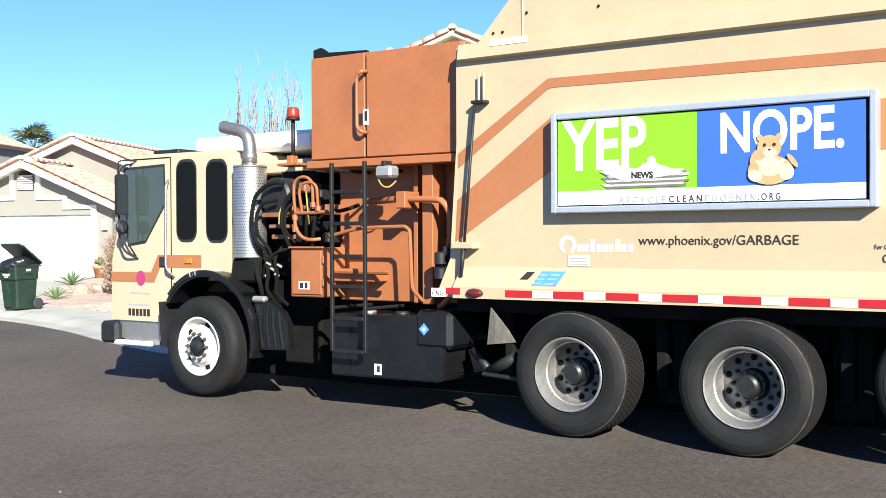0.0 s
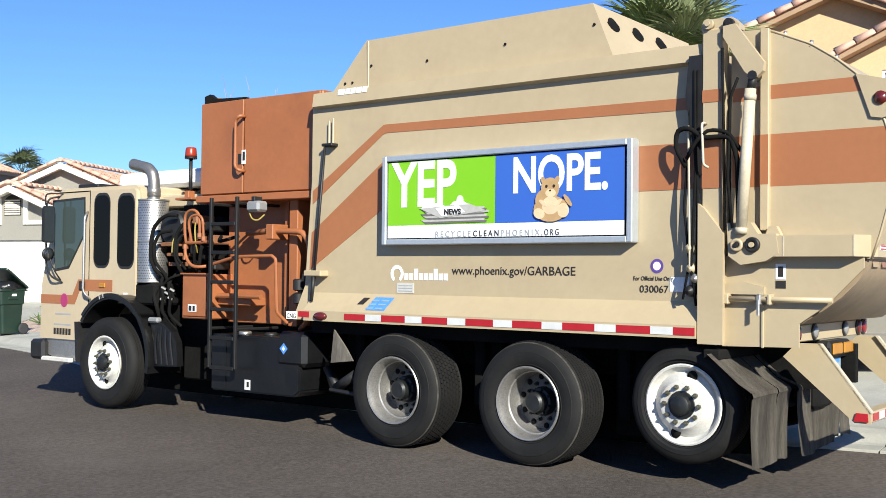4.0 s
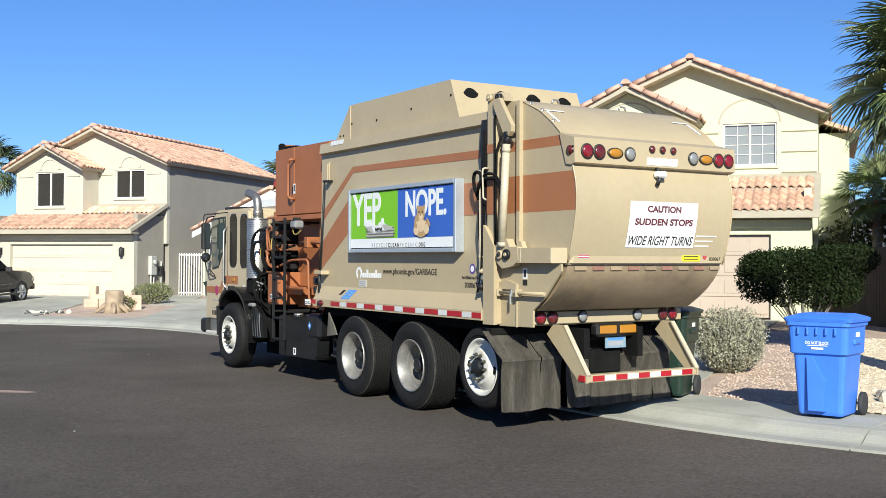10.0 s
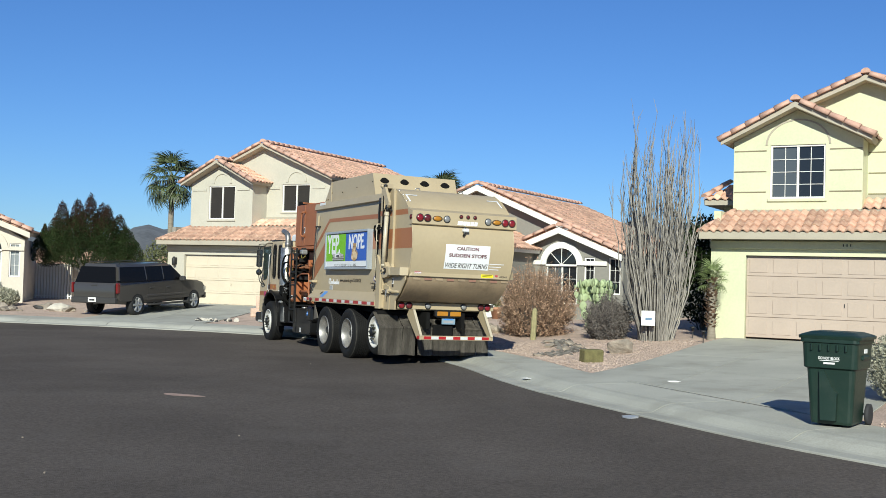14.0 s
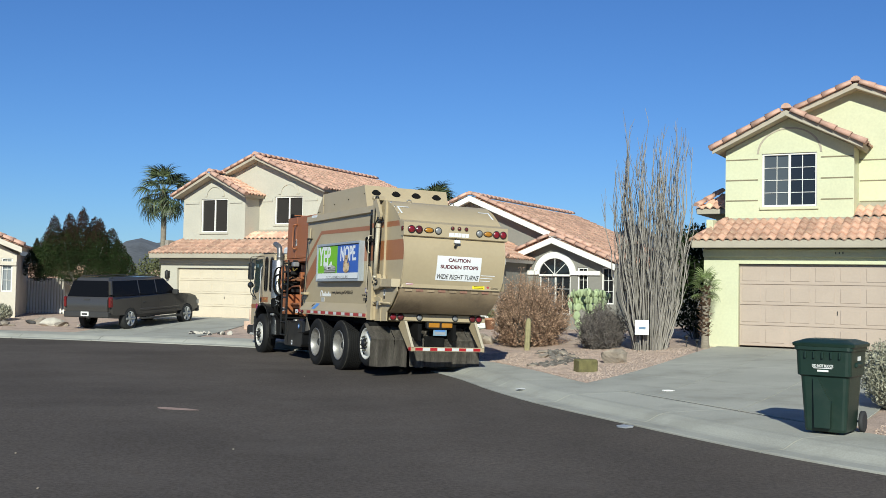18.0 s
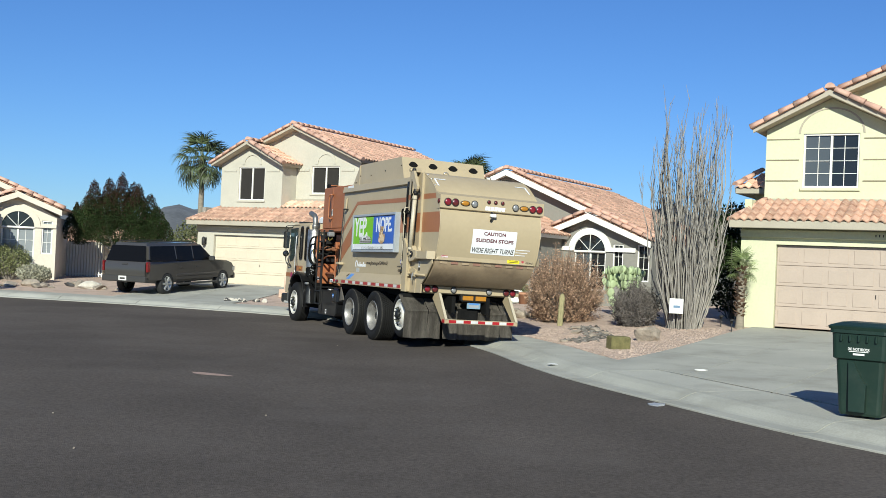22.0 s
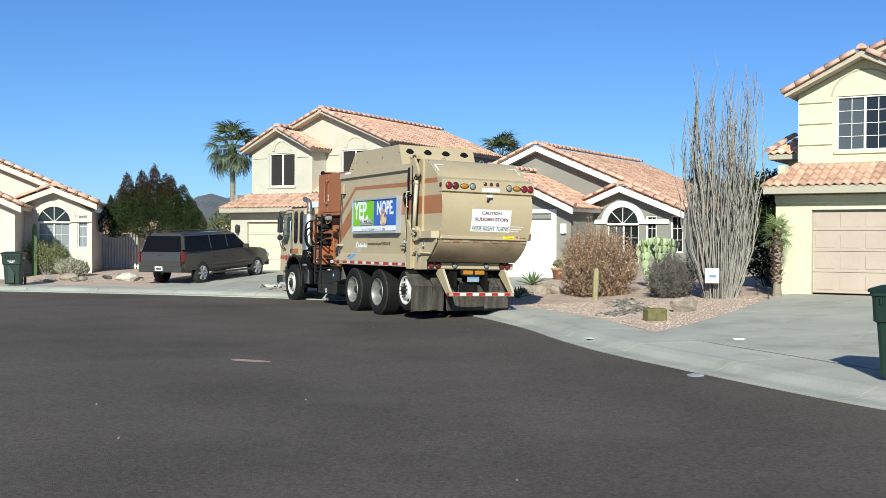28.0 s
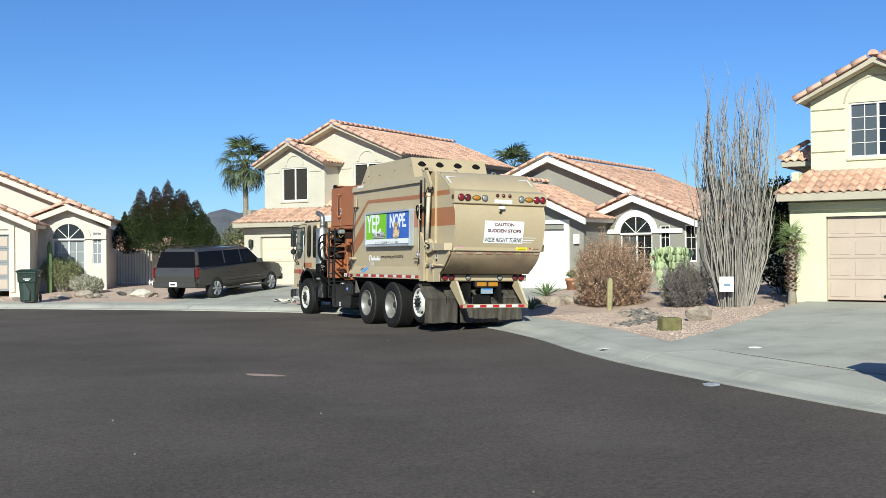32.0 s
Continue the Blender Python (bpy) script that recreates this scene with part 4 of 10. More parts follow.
for x, z in ((2.9, 3.75), (1.95, 3.80), (0.98, 3.86), (3.67, 3.78), (4.06, 3.63), (3.95, 3.63)):
    bm = bm_new()
    rod(bm, (x, -0.245, z), (x, -0.228, z), 0.013, seg=6)
    part("bolt", bm, DARK, hump)
# stripes on the flank
Y1 = SIDE + 0.0005
band(body, "stripe", [(-0.13, 3.00), (3.30, 3.045), (3.36, 3.03), (4.40, 2.36), (4.40, 2.50), (3.36, 3.125), (3.33, 3.13), (-0.13, 3.10)], Y1, STRIPE)
band(body, "stripe", [(-0.13, 2.35), (0.50, 2.35), (0.50, 2.73), (-0.13, 2.73)], Y1, STRIPE)
band(body, "stripe", [(3.32, 2.30), (4.44, 1.66), (4.41, 2.06), (3.32, 2.78)], Y1, STRIPE)
# brand lettering drawn as plain shapes
bm = bm_new()
for k, (a, b) in enumerate(((0.0, 0.10), (0.11, 0.18), (0.19, 0.26), (0.27, 0.35), (0.36, 0.43))):
    prism(bm, [(3.98 - a, 3.47), (3.98 - b, 3.47), (3.98 - b - 0.015, 3.53), (3.98 - a - 0.015, 3.53)], -0.0395, -0.0375)
part("maker_mark", bm, ADWHITE, body, "white maker's mark drawn as plain blocks")
bm = bm_new()
arc_band(bm, 3.15, 1.635, 0.05, 0.085, Y1, Y1 + 0.003, radians(-60), radians(240), 14)
bmk = part("body_mark", bm, ADWHITE, body, "white body-builder's mark drawn as plain shapes")
for k in range(9):
    plate(bmk, "mark_bar", 3.005 - k * 0.062, 3.052 - k * 0.062, 1.575, 1.64 + (0.045 if k in (2, 6) else 0), Y1, ADWHITE, 0.003)
letters(body, "www.phoenix.gov/GARBAGE", 2.455, Y1 + 0.004, 1.635, 0.112, INKDARK, 1.38)
letters(body, "030067", 0.44, Y1 + 0.004, 1.50, 0.085, INKDARK, 0.27)
letters(body, "For Official Use Only", 0.50, Y1 + 0.004, 1.60, 0.05, INKDARK, 0.37)
bm = bm_new()
rod(bm, (0.28, Y1, 1.72), (0.28, Y1 + 0.003, 1.72), 0.06, seg=20)
em = part("seal", bm, PURPLE, body)
bm = bm_new()
rod(bm, (0.28, Y1 + 0.003, 1.72), (0.28, Y1 + 0.005, 1.72), 0.036, seg=16)
part("seal_centre", bm, ADWHITE, em)
plate(body, "notice", 2.93, 3.15, 1.445, 1.545, Y1, PALENOTICE)
plate(body, "notice", -0.02, 0.16, 1.51, 1.63, Y1, ADWHITE)
for k in range(3):
    plate(body, "notice_line", 2.95, 3.13, 1.462 + k * 0.026, 1.470 + k * 0.026, Y1 + 0.004, INKGREY, 0.002)
# blue sticker on the sloping skirt
SK = math.atan2(0.16, 0.185)
for nm, x0, x1, s0, s1, mt in (("sticker", 3.20, 3.52, 0.03, 0.20, STICKBLUE), ("sticker", 3.53, 3.68, 0.10, 0.19, INKDARK), ("sticker_square", 3.57, 3.63, 0.115, 0.165, STICKBLUE)):
    bm = bm_new()
    o = 0.003 if nm == "sticker" else 0.005
    vs = [bm.verts.new((x, 0.06 - s * math.sin(SK) + o * math.cos(SK), 1.245 + s * math.cos(SK) + o * math.sin(SK))) for x, s in ((x0, s0), (x1 - 0.06, s0), (x1 - 0.11, s1), (x0 - 0.05, s1))]
    bm.faces.new(vs)
    part(nm, bm, mt, body)
for k in range(3):
    for j in range(2):
        bm = bm_new()
        s0 = 0.045 + 0.05 * k
        x0 = 3.235 + 0.13 * j - 0.016 * k
        vs = [bm.verts.new((x, 0.06 - s * math.sin(SK) + 0.005 * math.cos(SK), 1.245 + s * math.cos(SK) + 0.005 * math.sin(SK))) for x, s in ((x0, s0), (x0 + 0.10, s0), (x0 + 0.095, s0 + 0.02), (x0 - 0.005, s0 + 0.02))]
        bm.faces.new(vs)
        part("sticker_line", bm, PLATEBLUE, body)
# reflector tape along the sill
bm = bm_new()
box(bm, 4.60, 0.059, 1.15, 4.46, 0.064, 1.23)
cng = part("fuel_plate", bm, ADWHITE, body)
letters(cng, "CNG", 4.59, 0.066, 1.16, 0.07, INKDARK, 0.12)
plate(body, "reflector_tape", 4.44, 4.27, 1.175, 1.235, 0.0605, TAPERED)
bm = bm_new()
lathe(bm, [(0.0, 0.03), (0.035, 0.026), (0.045, 0.0)], 16, "y", (4.10, 0.06, 1.19))
for v in bm.verts:
    v.co.x = 4.10 + (v.co.x - 4.10) * 2.3
part("marker_lamp", bm, LENSDARK, truck)

# poster in its frame
FX0, FX1, FZ0, FZ1 = 0.455, 3.255, 1.915, 2.79

bm = bm_new()
t = 0.055
for q in ((FX0, FZ0, FX0 + t, FZ1), (FX1 - t, FZ0, FX1, FZ1), (FX0 + t, FZ0, FX1 - t, FZ0 + t), (FX0 + t, FZ1 - t, FX1 - t, FZ1)):
    box(bm, q[0], SIDE, q[1], q[2], 0.03, q[3], 0.008)

ad = part("poster_frame", bm, ALU, truck)
AY = 0.0
bm = bm_new()
box(bm, FX0 + t, SIDE, FZ0 + t, FX1 - t, AY, FZ1 - t)
board = part("poster_board", bm, DARK, ad)
AX0, AX1 = FX0 + t + 0.03, FX1 - t - 0.01
DX = 1.885
plate(board, "poster_white_strip", AX0, AX1, FZ0 + t + 0.012, 2.104, AY, ADWHITE)
plate(board, "poster_green_field", DX, AX1, 2.105, FZ1 - t - 0.01, AY, ADGREEN)
plate(board, "poster_blue_field", AX0, DX - 0.002, 2.105, FZ1 - t - 0.01, AY, ADBLUE)
letters(board, "YEP.", 3.15, AY + 0.006, 2.275, 0.60, ADWHITE, 0.90, bold=0.014, height=0.445)
letters(board, "NOPE.", 1.68, AY + 0.006, 2.365, 0.50, ADWHITE, 0.98, bold=0.012, height=0.335)
for word, x, ink, w, bo in (("R E C Y C L E", 2.58, INKGREY, 0.42, 0.0), ("C L E A N", 2.13, INKDARK, 0.29, 0.0007), ("P H O E N I X", 1.81, INKGREY, 0.42, 0.0), (". O R G", 1.37, INKDARK, 0.18, 0.0)):
    letters(board, word, x, AY + 0.0065, 1.987, 0.085, ink, w, bold=bo, height=0.055)
# stack of newspapers
for k in range(8):
    z = 2.115 + k * 0.018
    j = 0.03 * math.sin(k * 2.1)
    band(board, "newspaper", [(2.70 + j, z), (1.98 + j, z + 0.004), (1.97 + j, z + 0.024), (2.74 + j, z + 0.022)], AY + 0.008 + 0.0005 * k, PAPERGREY if k % 2 else PAPERDARK, 0.002)
band(board, "newspaper", [(2.52, 2.165), (1.98, 2.225), (2.18, 2.295), (2.78, 2.265)], AY + 0.013, PAPERGREY, 0.002)
band(board, "newspaper", [(2.50, 2.18), (2.22, 2.215), (2.30, 2.285), (2.58, 2.262)], AY + 0.0155, ADWHITE, 0.001)
band(board, "newspaper", [(2.75, 2.262), (2.45, 2.275), (2.55, 2.31), (2.72, 2.30)], AY + 0.0155, ADWHITE, 0.001)
band(board, "newspaper", [(2.40, 2.285), (2.18, 2.285), (2.26, 2.33), (2.36, 2.318)], AY + 0.0158, ADWHITE, 0.001)
letters(board, "NEWS", 2.47, AY + 0.0172, 2.195, 0.085, INKDARK, 0.20, height=0.055, bold=0.004)
# hamster cut-out, as plain rounded shapes
def oval(parent, cx, cz, rx, rz, y, material, tilt=0.0, nm="printed_shape"):
    bm = bm_new()
    pts = []
    for j in range(18):
        a = 2 * math.pi * j / 18
        u, w = rx * math.cos(a), rz * math.sin(a)
        pts.append((cx + u * math.cos(tilt) - w * math.sin(tilt), cz + u * math.sin(tilt) + w * math.cos(tilt)))
    prism(bm, pts, y, y + 0.0015)
    return part(nm, bm, material, parent)
for n_, args in enumerate(((1.335, 2.425, 0.020, 0.030, FURTAN, -0.5), (1.215, 2.425, 0.020, 0.030, FURTAN, 0.5), (1.27, 2.205, 0.150, 0.10, FURTAN, 0.0), (1.275, 2.36, 0.080, 0.085, FURTAN, 0.1), (1.32, 2.27, 0.085, 0.09, FURTAN, 0.2),
             (1.27, 2.23, 0.075, 0.07, FURPALE, 0.0), (1.16, 2.19, 0.05, 0.055, FURPALE, -0.3), (1.27, 2.325, 0.045, 0.032, FURPALE, 0.0), (1.37, 2.17, 0.05, 0.04, FURPALE, 0.35), (1.335, 2.25, 0.040, 0.017, FURPALE, 0.6), (1.205, 2.25, 0.040, 0.017, FURPALE, -0.6), (1.12, 2.265, 0.055, 0.018, FURTAN, 0.9),
             (1.305, 2.378, 0.011, 0.012, INKDARK, 0), (1.24, 2.378, 0.011, 0.012, INKDARK, 0), (1.272, 2.345, 0.009, 0.007, INKDARK, 0))):
    oval(board, 1.27 + (args[0] - 1.27) * 1.2, 2.108 + (args[1] - 2.108) * 1.15, args[2] * 1.2, args[3] * 1.15, AY + 0.0175 + 0.0004 * n_, args[4], args[5])
# top-of-body rods and the front limb arm on the flank
bm = bm_new()
rod(bm, (4.14, -0.02, 2.98), (4.27, 0.0, 1.55), 0.015, seg=8)
arm = part("lock_bar", bm, BLACKM, truck)
for x, z0, z1 in ((4.12, 2.95, 3.22), (4.06, 2.95, 3.24)):
    bm = bm_new()
    rod(bm, (x, -0.06, z0), (x, -0.06, z1), 0.012, seg=6)
    part("prong", bm, TAN, arm)
bm = bm_new()
box(bm, 4.02, SIDE, 2.95, 4.18, 0.0, 2.98, 0.006)
part("clamp", bm, BLACKM, arm)
bm = bm_new()
box(bm, 4.14, SIDE, 1.60, 4.40, 0.03, 1.66, 0.008)
part("clamp", bm, TAN, arm)
bm = bm_new()
rod(bm, (4.27, 0.0, 1.60), (4.30, 0.0, 1.34), 0.026, 0.016, 8)
part("bar_end", bm, BLACKM, arm)

# hinge post, hoses and tailgate
bm = bm_new()
box(bm, -0.16, -0.16, 1.10, -0.33, 0.0, 3.62, 0.012)
post = part("hinge_post", bm, TAN, truck)
bm = bm_new()
box(bm, -0.16, -2.36, 1.10, -0.33, -2.50, 3.62, 0.012)
part("hinge_post", bm, TAN, truck)
band(post, "stripe", [(-0.165, 3.03), (-0.325, 3.03), (-0.325, 3.13), (-0.165, 3.13)], 0.0005, STRIPE)
band(post, "stripe", [(-0.165, 2.34), (-0.325, 2.34), (-0.325, 2.75), (-0.165, 2.75)], 0.0005, STRIPE)
bm = bm_new()
prism(bm, [(-0.14, 3.62), (-0.17, 3.70), (-0.40, 3.70), (-0.46, 3.64), (-0.46, 3.60), (-0.33, 3.60)], -0.14, -0.02)
part("post_cap", bm, TAN, post)
for x, z in ((-0.22, 3.655), (-0.39, 3.64)):
    bm = bm_new()
    rod(bm, (x, -0.02, z), (x, 0.03, z), 0.042, seg=14)
    rod(bm, (x, 0.03, z), (x, 0.045, z), 0.022, seg=8)
    part("pin", bm, BLACKM if x < -0.3 else TAN, post)
bm = bm_new()
prism(bm, [(-0.05, 3.42), (-0.16, 3.42), (-0.16, 2.2), (-0.02, 3.1)], SIDE, 0.0)
part("hose_bracket", bm, BLACKM, truck)
for pts, r, mt in (([(-0.04, -0.03, 3.38), (-0.06, 0.0, 2.8), (-0.02, 0.02, 2.2), (-0.06, 0.0, 1.75), (-0.02, 0.03, 1.45)], 0.011, DARK),
                   ([(-0.10, 0.0, 3.3), (-0.12, 0.02, 2.5), (-0.09, 0.03, 1.7), (-0.12, 0.0, 1.4)], 0.013, DARK),
                   ([(-0.13, 0.0, 3.3), (-0.135, 0.02, 2.2), (-0.13, 0.02, 1.5)], 0.010, DARK),
                   ([(-0.04, 0.03, 2.52), (0.05, 0.04, 2.68), (0.03, 0.05, 2.82), (-0.08, 0.06, 2.83), (-0.20, 0.07, 2.74), (-0.30, 0.06, 2.74), (-0.42, 0.05, 2.74), (-0.47, 0.02, 2.56), (-0.47, 0.0, 2.1)], 0.021, DARK),
                   ([(-0.06, 0.06, 2.58), (-0.14, 0.09, 2.70), (-0.24, 0.08, 2.80), (-0.40, 0.06, 2.78), (-0.50, 0.02, 2.62)], 0.016, DARK),
                   ([(-0.34, 0.02, 3.45), (-0.36, 0.03, 2.7), (-0.37, 0.03, 2.0)], 0.012, DARK),
                   ([(-0.47, 0.02, 3.20), (-0.42, 0.05, 3.05), (-0.40, 0.05, 2.4), (-0.44, 0.05, 2.02)], 0.013, DARK)):
    bm = bm_new()
    pipe(bm, pts, r)
    part("hose", bm, mt, truck)
bm = bm_new()
rod(bm, (-0.06, 0.03, 2.85), (-0.08, 0.035, 1.72), 0.009, seg=6)
part("chrome_rod", bm, CREAMCYL, truck)
bm = bm_new()
pipe(bm, [(-0.20, 0.0, 2.86), (-0.20, 0.09, 2.86), (-0.215, 0.09, 2.52), (-0.25, 0.07, 2.50)], 0.011, 6)
part("grab_handle", bm, CREAMCYL, truck)
for x, z, mt in ((-0.07, 1.86, TAN), (-0.08, 1.70, TAN), (-0.07, 1.52, BLACKM), (-0.12, 1.62, STEEL)):
    bm = bm_new()
    lathe(bm, [(0.0, 0.09), (0.035, 0.075), (0.05, 0.03), (0.05, 0.0)], 10, "y", (x, -0.04, z))
    part("valve", bm, mt, truck)
bm = bm_new()
prism(bm, [(-0.15, 1.10), (-0.15, 2.22), (-0.20, 2.18), (-0.36, 1.98), (-0.36, 1.10)], 0.0, 0.045)
part("post_gusset", bm, TAN, truck)

# the barrel-backed tailgate, its side section along x
TY0, TY1 = -0.12, -2.42
TG = [(-0.36, 1.09), (-0.36, 3.60), (-0.64, 3.585), (-0.77, 3.53), (-0.99, 3.43), (-1.19, 3.29), (-1.36, 3.14), (-1.46, 2.97), (-1.53, 2.80), (-1.575, 2.65), (-1.592, 2.50), (-1.585, 2.35), (-1.555, 2.17), (-1.50, 1.96), (-1.44, 1.78)]
bm = bm_new()
prism(bm, TG + [(-0.60, 1.78), (-0.60, 1.09)], TY0, TY1)
tail = part("tailgate", bm, TAN, truck, smooth="auto")
for z0, z1 in ((3.03, 3.14), (2.345, 2.755)):
    zs = [z0 + (z1 - z0) * k / 6 for k in range(7)]
    edge = [(float(np.interp(z, [q[1] for q in TG[:1:-1]], [q[0] for q in TG[:1:-1]])) + 0.004, z) for z in zs]
    band(tail, "stripe", [(-0.37, z1), (-0.37, z0)] + edge, TY0 - 0.0035, STRIPE)
bm = bm_new()
pipe(bm, [(x - 0.002, TY0 - 0.002, z) for x, z in TG[2:]], 0.010, 6)
part("edge_lip", bm, TAN, tail)
bm = bm_new()
pipe(bm, [(x - 0.002, TY1 + 0.002, z) for x, z in TG[2:]], 0.010, 6)
part("edge_lip", bm, TAN, tail)
# vertical rib on the flank and its bolts
bm = bm_new()
box(bm, -0.61, -0.13, 2.0, -0.68, -0.075, 3.585, 0.006)
rb = part("rib", bm, TAN, tail)
bm = bm_new()
box(bm, -0.612, -0.075, 2.36, -0.678, -0.0745, 2.75)
part("stripe", bm, STRIPE, rb)
for x, z in ((-0.78, 3.521), (-0.983, 3.423), (-1.172, 3.289), (-1.317, 3.133)):
    bm = bm_new()
    rod(bm, (x, -0.14, z - 0.02), (x - 0.01, -0.14, z + 0.035), 0.022, 0.014, 8)
    part("bolt", bm, STEEL, tail)
# white angle marks painted on the shoulders
for ya, yb, s in ((-0.20, -0.46, 1), (-2.34, -2.08, -1)):
    bm = bm_new()
    for x0, z0, x1, z1, y0, y1 in ((-0.945, 3.455, -0.985, 3.437, ya, yb), (-0.945, 3.455, -1.19, 3.295, ya, ya - 0.035 * s)):
        o = Vector((-0.45, 0, 0.89)) * 0.004
        vs = [bm.verts.new(Vector(p) + o) for p in ((x0, y0, z0), (x0, y1, z0), (x1, y1, z1), (x1, y0, z1))]
        bm.faces.new(vs)
    part("corner_mark", bm, ADWHITE, tail)
# small lifting eyes on the crown
for y in (-0.62, -1.62):
    bm = bm_new()
    pipe(bm, [(-0.62, y - 0.05, 3.585), (-0.62, y - 0.04, 3.63), (-0.62, y + 0.04, 3.63), (-0.62, y + 0.05, 3.585)], 0.012, 6)
    part("lifting_eye", bm, STEEL, tail)

# lifting cylinder with its bracket
bm = bm_new()
rod(bm, (-0.575, 0.03, 3.10), (-0.505, 0.04, 1.97), 0.044, seg=18)
cyl = part("lift_cylinder", bm, CREAMCYL, truck)
bm = bm_new()
rod(bm, (-0.60, 0.03, 3.22), (-0.575, 0.03, 3.08), 0.034, seg=10)
rod(bm, (-0.60, -0.05, 3.20), (-0.60, 0.07, 3.20), 0.036, seg=12)
part("cylinder_rod", bm, BLACKM, cyl)
for z in (3.055, 2.02):
    bm = bm_new()
    f = (3.08 - z) / 1.09
    rod(bm, (-0.575 + 0.07 * f, 0.03 + 0.01 * f, z), (-0.573 + 0.07 * f, 0.03 + 0.01 * f, z - 0.045), 0.048, seg=18)
    part("cylinder_collar", bm, CREAMCYL, cyl)
bm = bm_new()
prism(bm, [(-0.357, 3.615), (-0.454, 3.625), (-0.689, 3.296), (-0.68, 3.23), (-0.61, 3.165), (-0.53, 3.24), (-0.357, 3.53)], -0.005, 0.05)
part("cylinder_bracket", bm, TAN, truck)
bm = bm_new()
prism(bm, [(-0.39, 2.06), (-0.58, 2.06), (-0.64, 1.97), (-0.78, 1.97), (-0.80, 1.82), (-0.70, 1.76), (-0.50, 1.73), (-0.40, 1.80)], -0.06, 0.035)
cf = part("cylinder_foot", bm, TAN, truck)
for x, z, r, mt in ((-0.475, 1.885, 0.052, TAN), (-0.60, 1.885, 0.06, BLACKM)):
    bm = bm_new()
    lathe(bm, [(r, 0.035), (r, 0.06), (r * 0.85, 0.066), (r * 0.5, 0.066), (r * 0.48, 0.05), (0.0, 0.05)], 16, "y", (x, 0.0, z))
    part("pin_boss", bm, mt, cf)
    bm = bm_new()
    rod(bm, (x, 0.045, z), (x, 0.078, z), r * 0.36, seg=8)
    part("pin", bm, BLACKM if mt is TAN else TAN, cf)
bm = bm_new()
prism(bm, [(-0.66, 1.93), (-0.70, 2.03), (-0.76, 2.03), (-0.80, 1.95)], -0.09, -0.03)
part("pivot_lug", bm, TAN, cf)

# rail round the tailgate, with canted corners
bm = bm_new()
prism(bm, [(-0.60, 0.03), (-1.36, 0.03), (-1.47, -0.18), (-1.47, -2.36), (-1.36, -2.55), (-0.60, -2.55), (-0.60, -2.40), (-1.30, -2.40), (-1.40, -2.28), (-1.40, -0.26), (-1.30, -0.12), (-0.60, -0.12)], 1.795, 1.955, "z")
brail = part("rear_rail", bm, TAN, truck)
for x in (-0.835, -1.358):
    bm = bm_new()
    box(bm, x - 0.004, 0.028, 1.80, x + 0.004, 0.034, 1.95)
    part("weld_seam", bm, CREAMCYL, brail)
X2 = -1.4705
def rear(parent, name, y0, y1, z0, z1, x, material, t=0.004):
    bm = bm_new()
    box(bm, x - t, y0, z0, x, y1, z1)
    return part(name, bm, material, parent)
fl = rear(brail, "flag_sticker", -0.24, -0.39, 1.845, 1.935, X2, ADWHITE)
for k in range(4):
    rear(fl, "flag_stripe", -0.24, -0.39, 1.85 + k * 0.023, 1.86 + k * 0.023, X2 - 0.004, FLAGRED, 0.002)
rear(fl, "flag_canton", -0.24, -0.31, 1.89, 1.935, X2 - 0.004, PURPLE, 0.003)
sy = rear(brail, "yellow_notice", -1.74, -2.02, 1.815, 1.90, X2, STICKYELLOW)
for k in range(2):
    rear(sy, "notice_line", -1.77, -1.99, 1.835 + k * 0.03, 1.845 + k * 0.03, X2 - 0.004, INKDARK, 0.002)
letters(brail, "030067", -1.4755, -2.17, 1.825, 0.055, INKDARK, 0.18, -90)
rear(brail, "small_print_bar", -2.12, -2.34, 1.905, 1.918, X2, INKGREY, 0.002)
bm = bm_new()
rod(bm, (X2, -2.10, 1.865), (X2 - 0.003, -2.10, 1.865), 0.03, seg=14)
part("seal", bm, FLAGRED, brail)
# light bar
bm = bm_new()
prism(bm, [(-1.33, 3.16), (-1.575, 3.095), (-1.585, 2.835), (-1.52, 2.815), (-1.44, 2.83)], -0.10, -2.47)
bar = part("light_bar", bm, TAN, truck)
def lamp(parent, y, z, r, mt, x=-1.58, wide=1.0, nm="lamp"):
    bm = bm_new()
    lathe(bm, [(r * 1.16, 0.0), (r * 1.16, -0.012), (r * 1.0, -0.016)], 20, "x", (x, y, z))
    for v in bm.verts:
        v.co.y = y + (v.co.y - y) * wide
    o = part("lamp_rim", bm, BLACK, parent)
    bm = bm_new()
    lathe(bm, [(r, -0.012), (r * 0.85, -0.026), (r * 0.4, -0.033), (0.0, -0.035)], 20, "x", (x, y, z))
    for v in bm.verts:
        v.co.y = y + (v.co.y - y) * wide
    part(nm, bm, mt, o)
for y, mt in ((-0.265, LENSRED), (-0.43, LENSDARK), (-2.20, LENSRED), (-2.36, LENSRED)):
    lamp(bar, y, 2.955, 0.072, mt)
for y in (-0.65, -2.00):
    lamp(bar, y, 2.955, 0.05, LENSAMBER, wide=1.9)
for y in (-0.86, -1.80):
    lamp(bar, y, 2.955, 0.066, LENSCLEAR)
for y in (-1.18, -1.335, -1.495):
    lamp(bar, y, 3.025, 0.036, LENSDARK)
bm = bm_new()
lathe(bm, [(0.05, 0.0), (0.05, 0.012), (0.0, 0.02)], 16, "y", (-1.51, -0.10, 2.965))
part("side_lamp", bm, LENSDARK, bar)
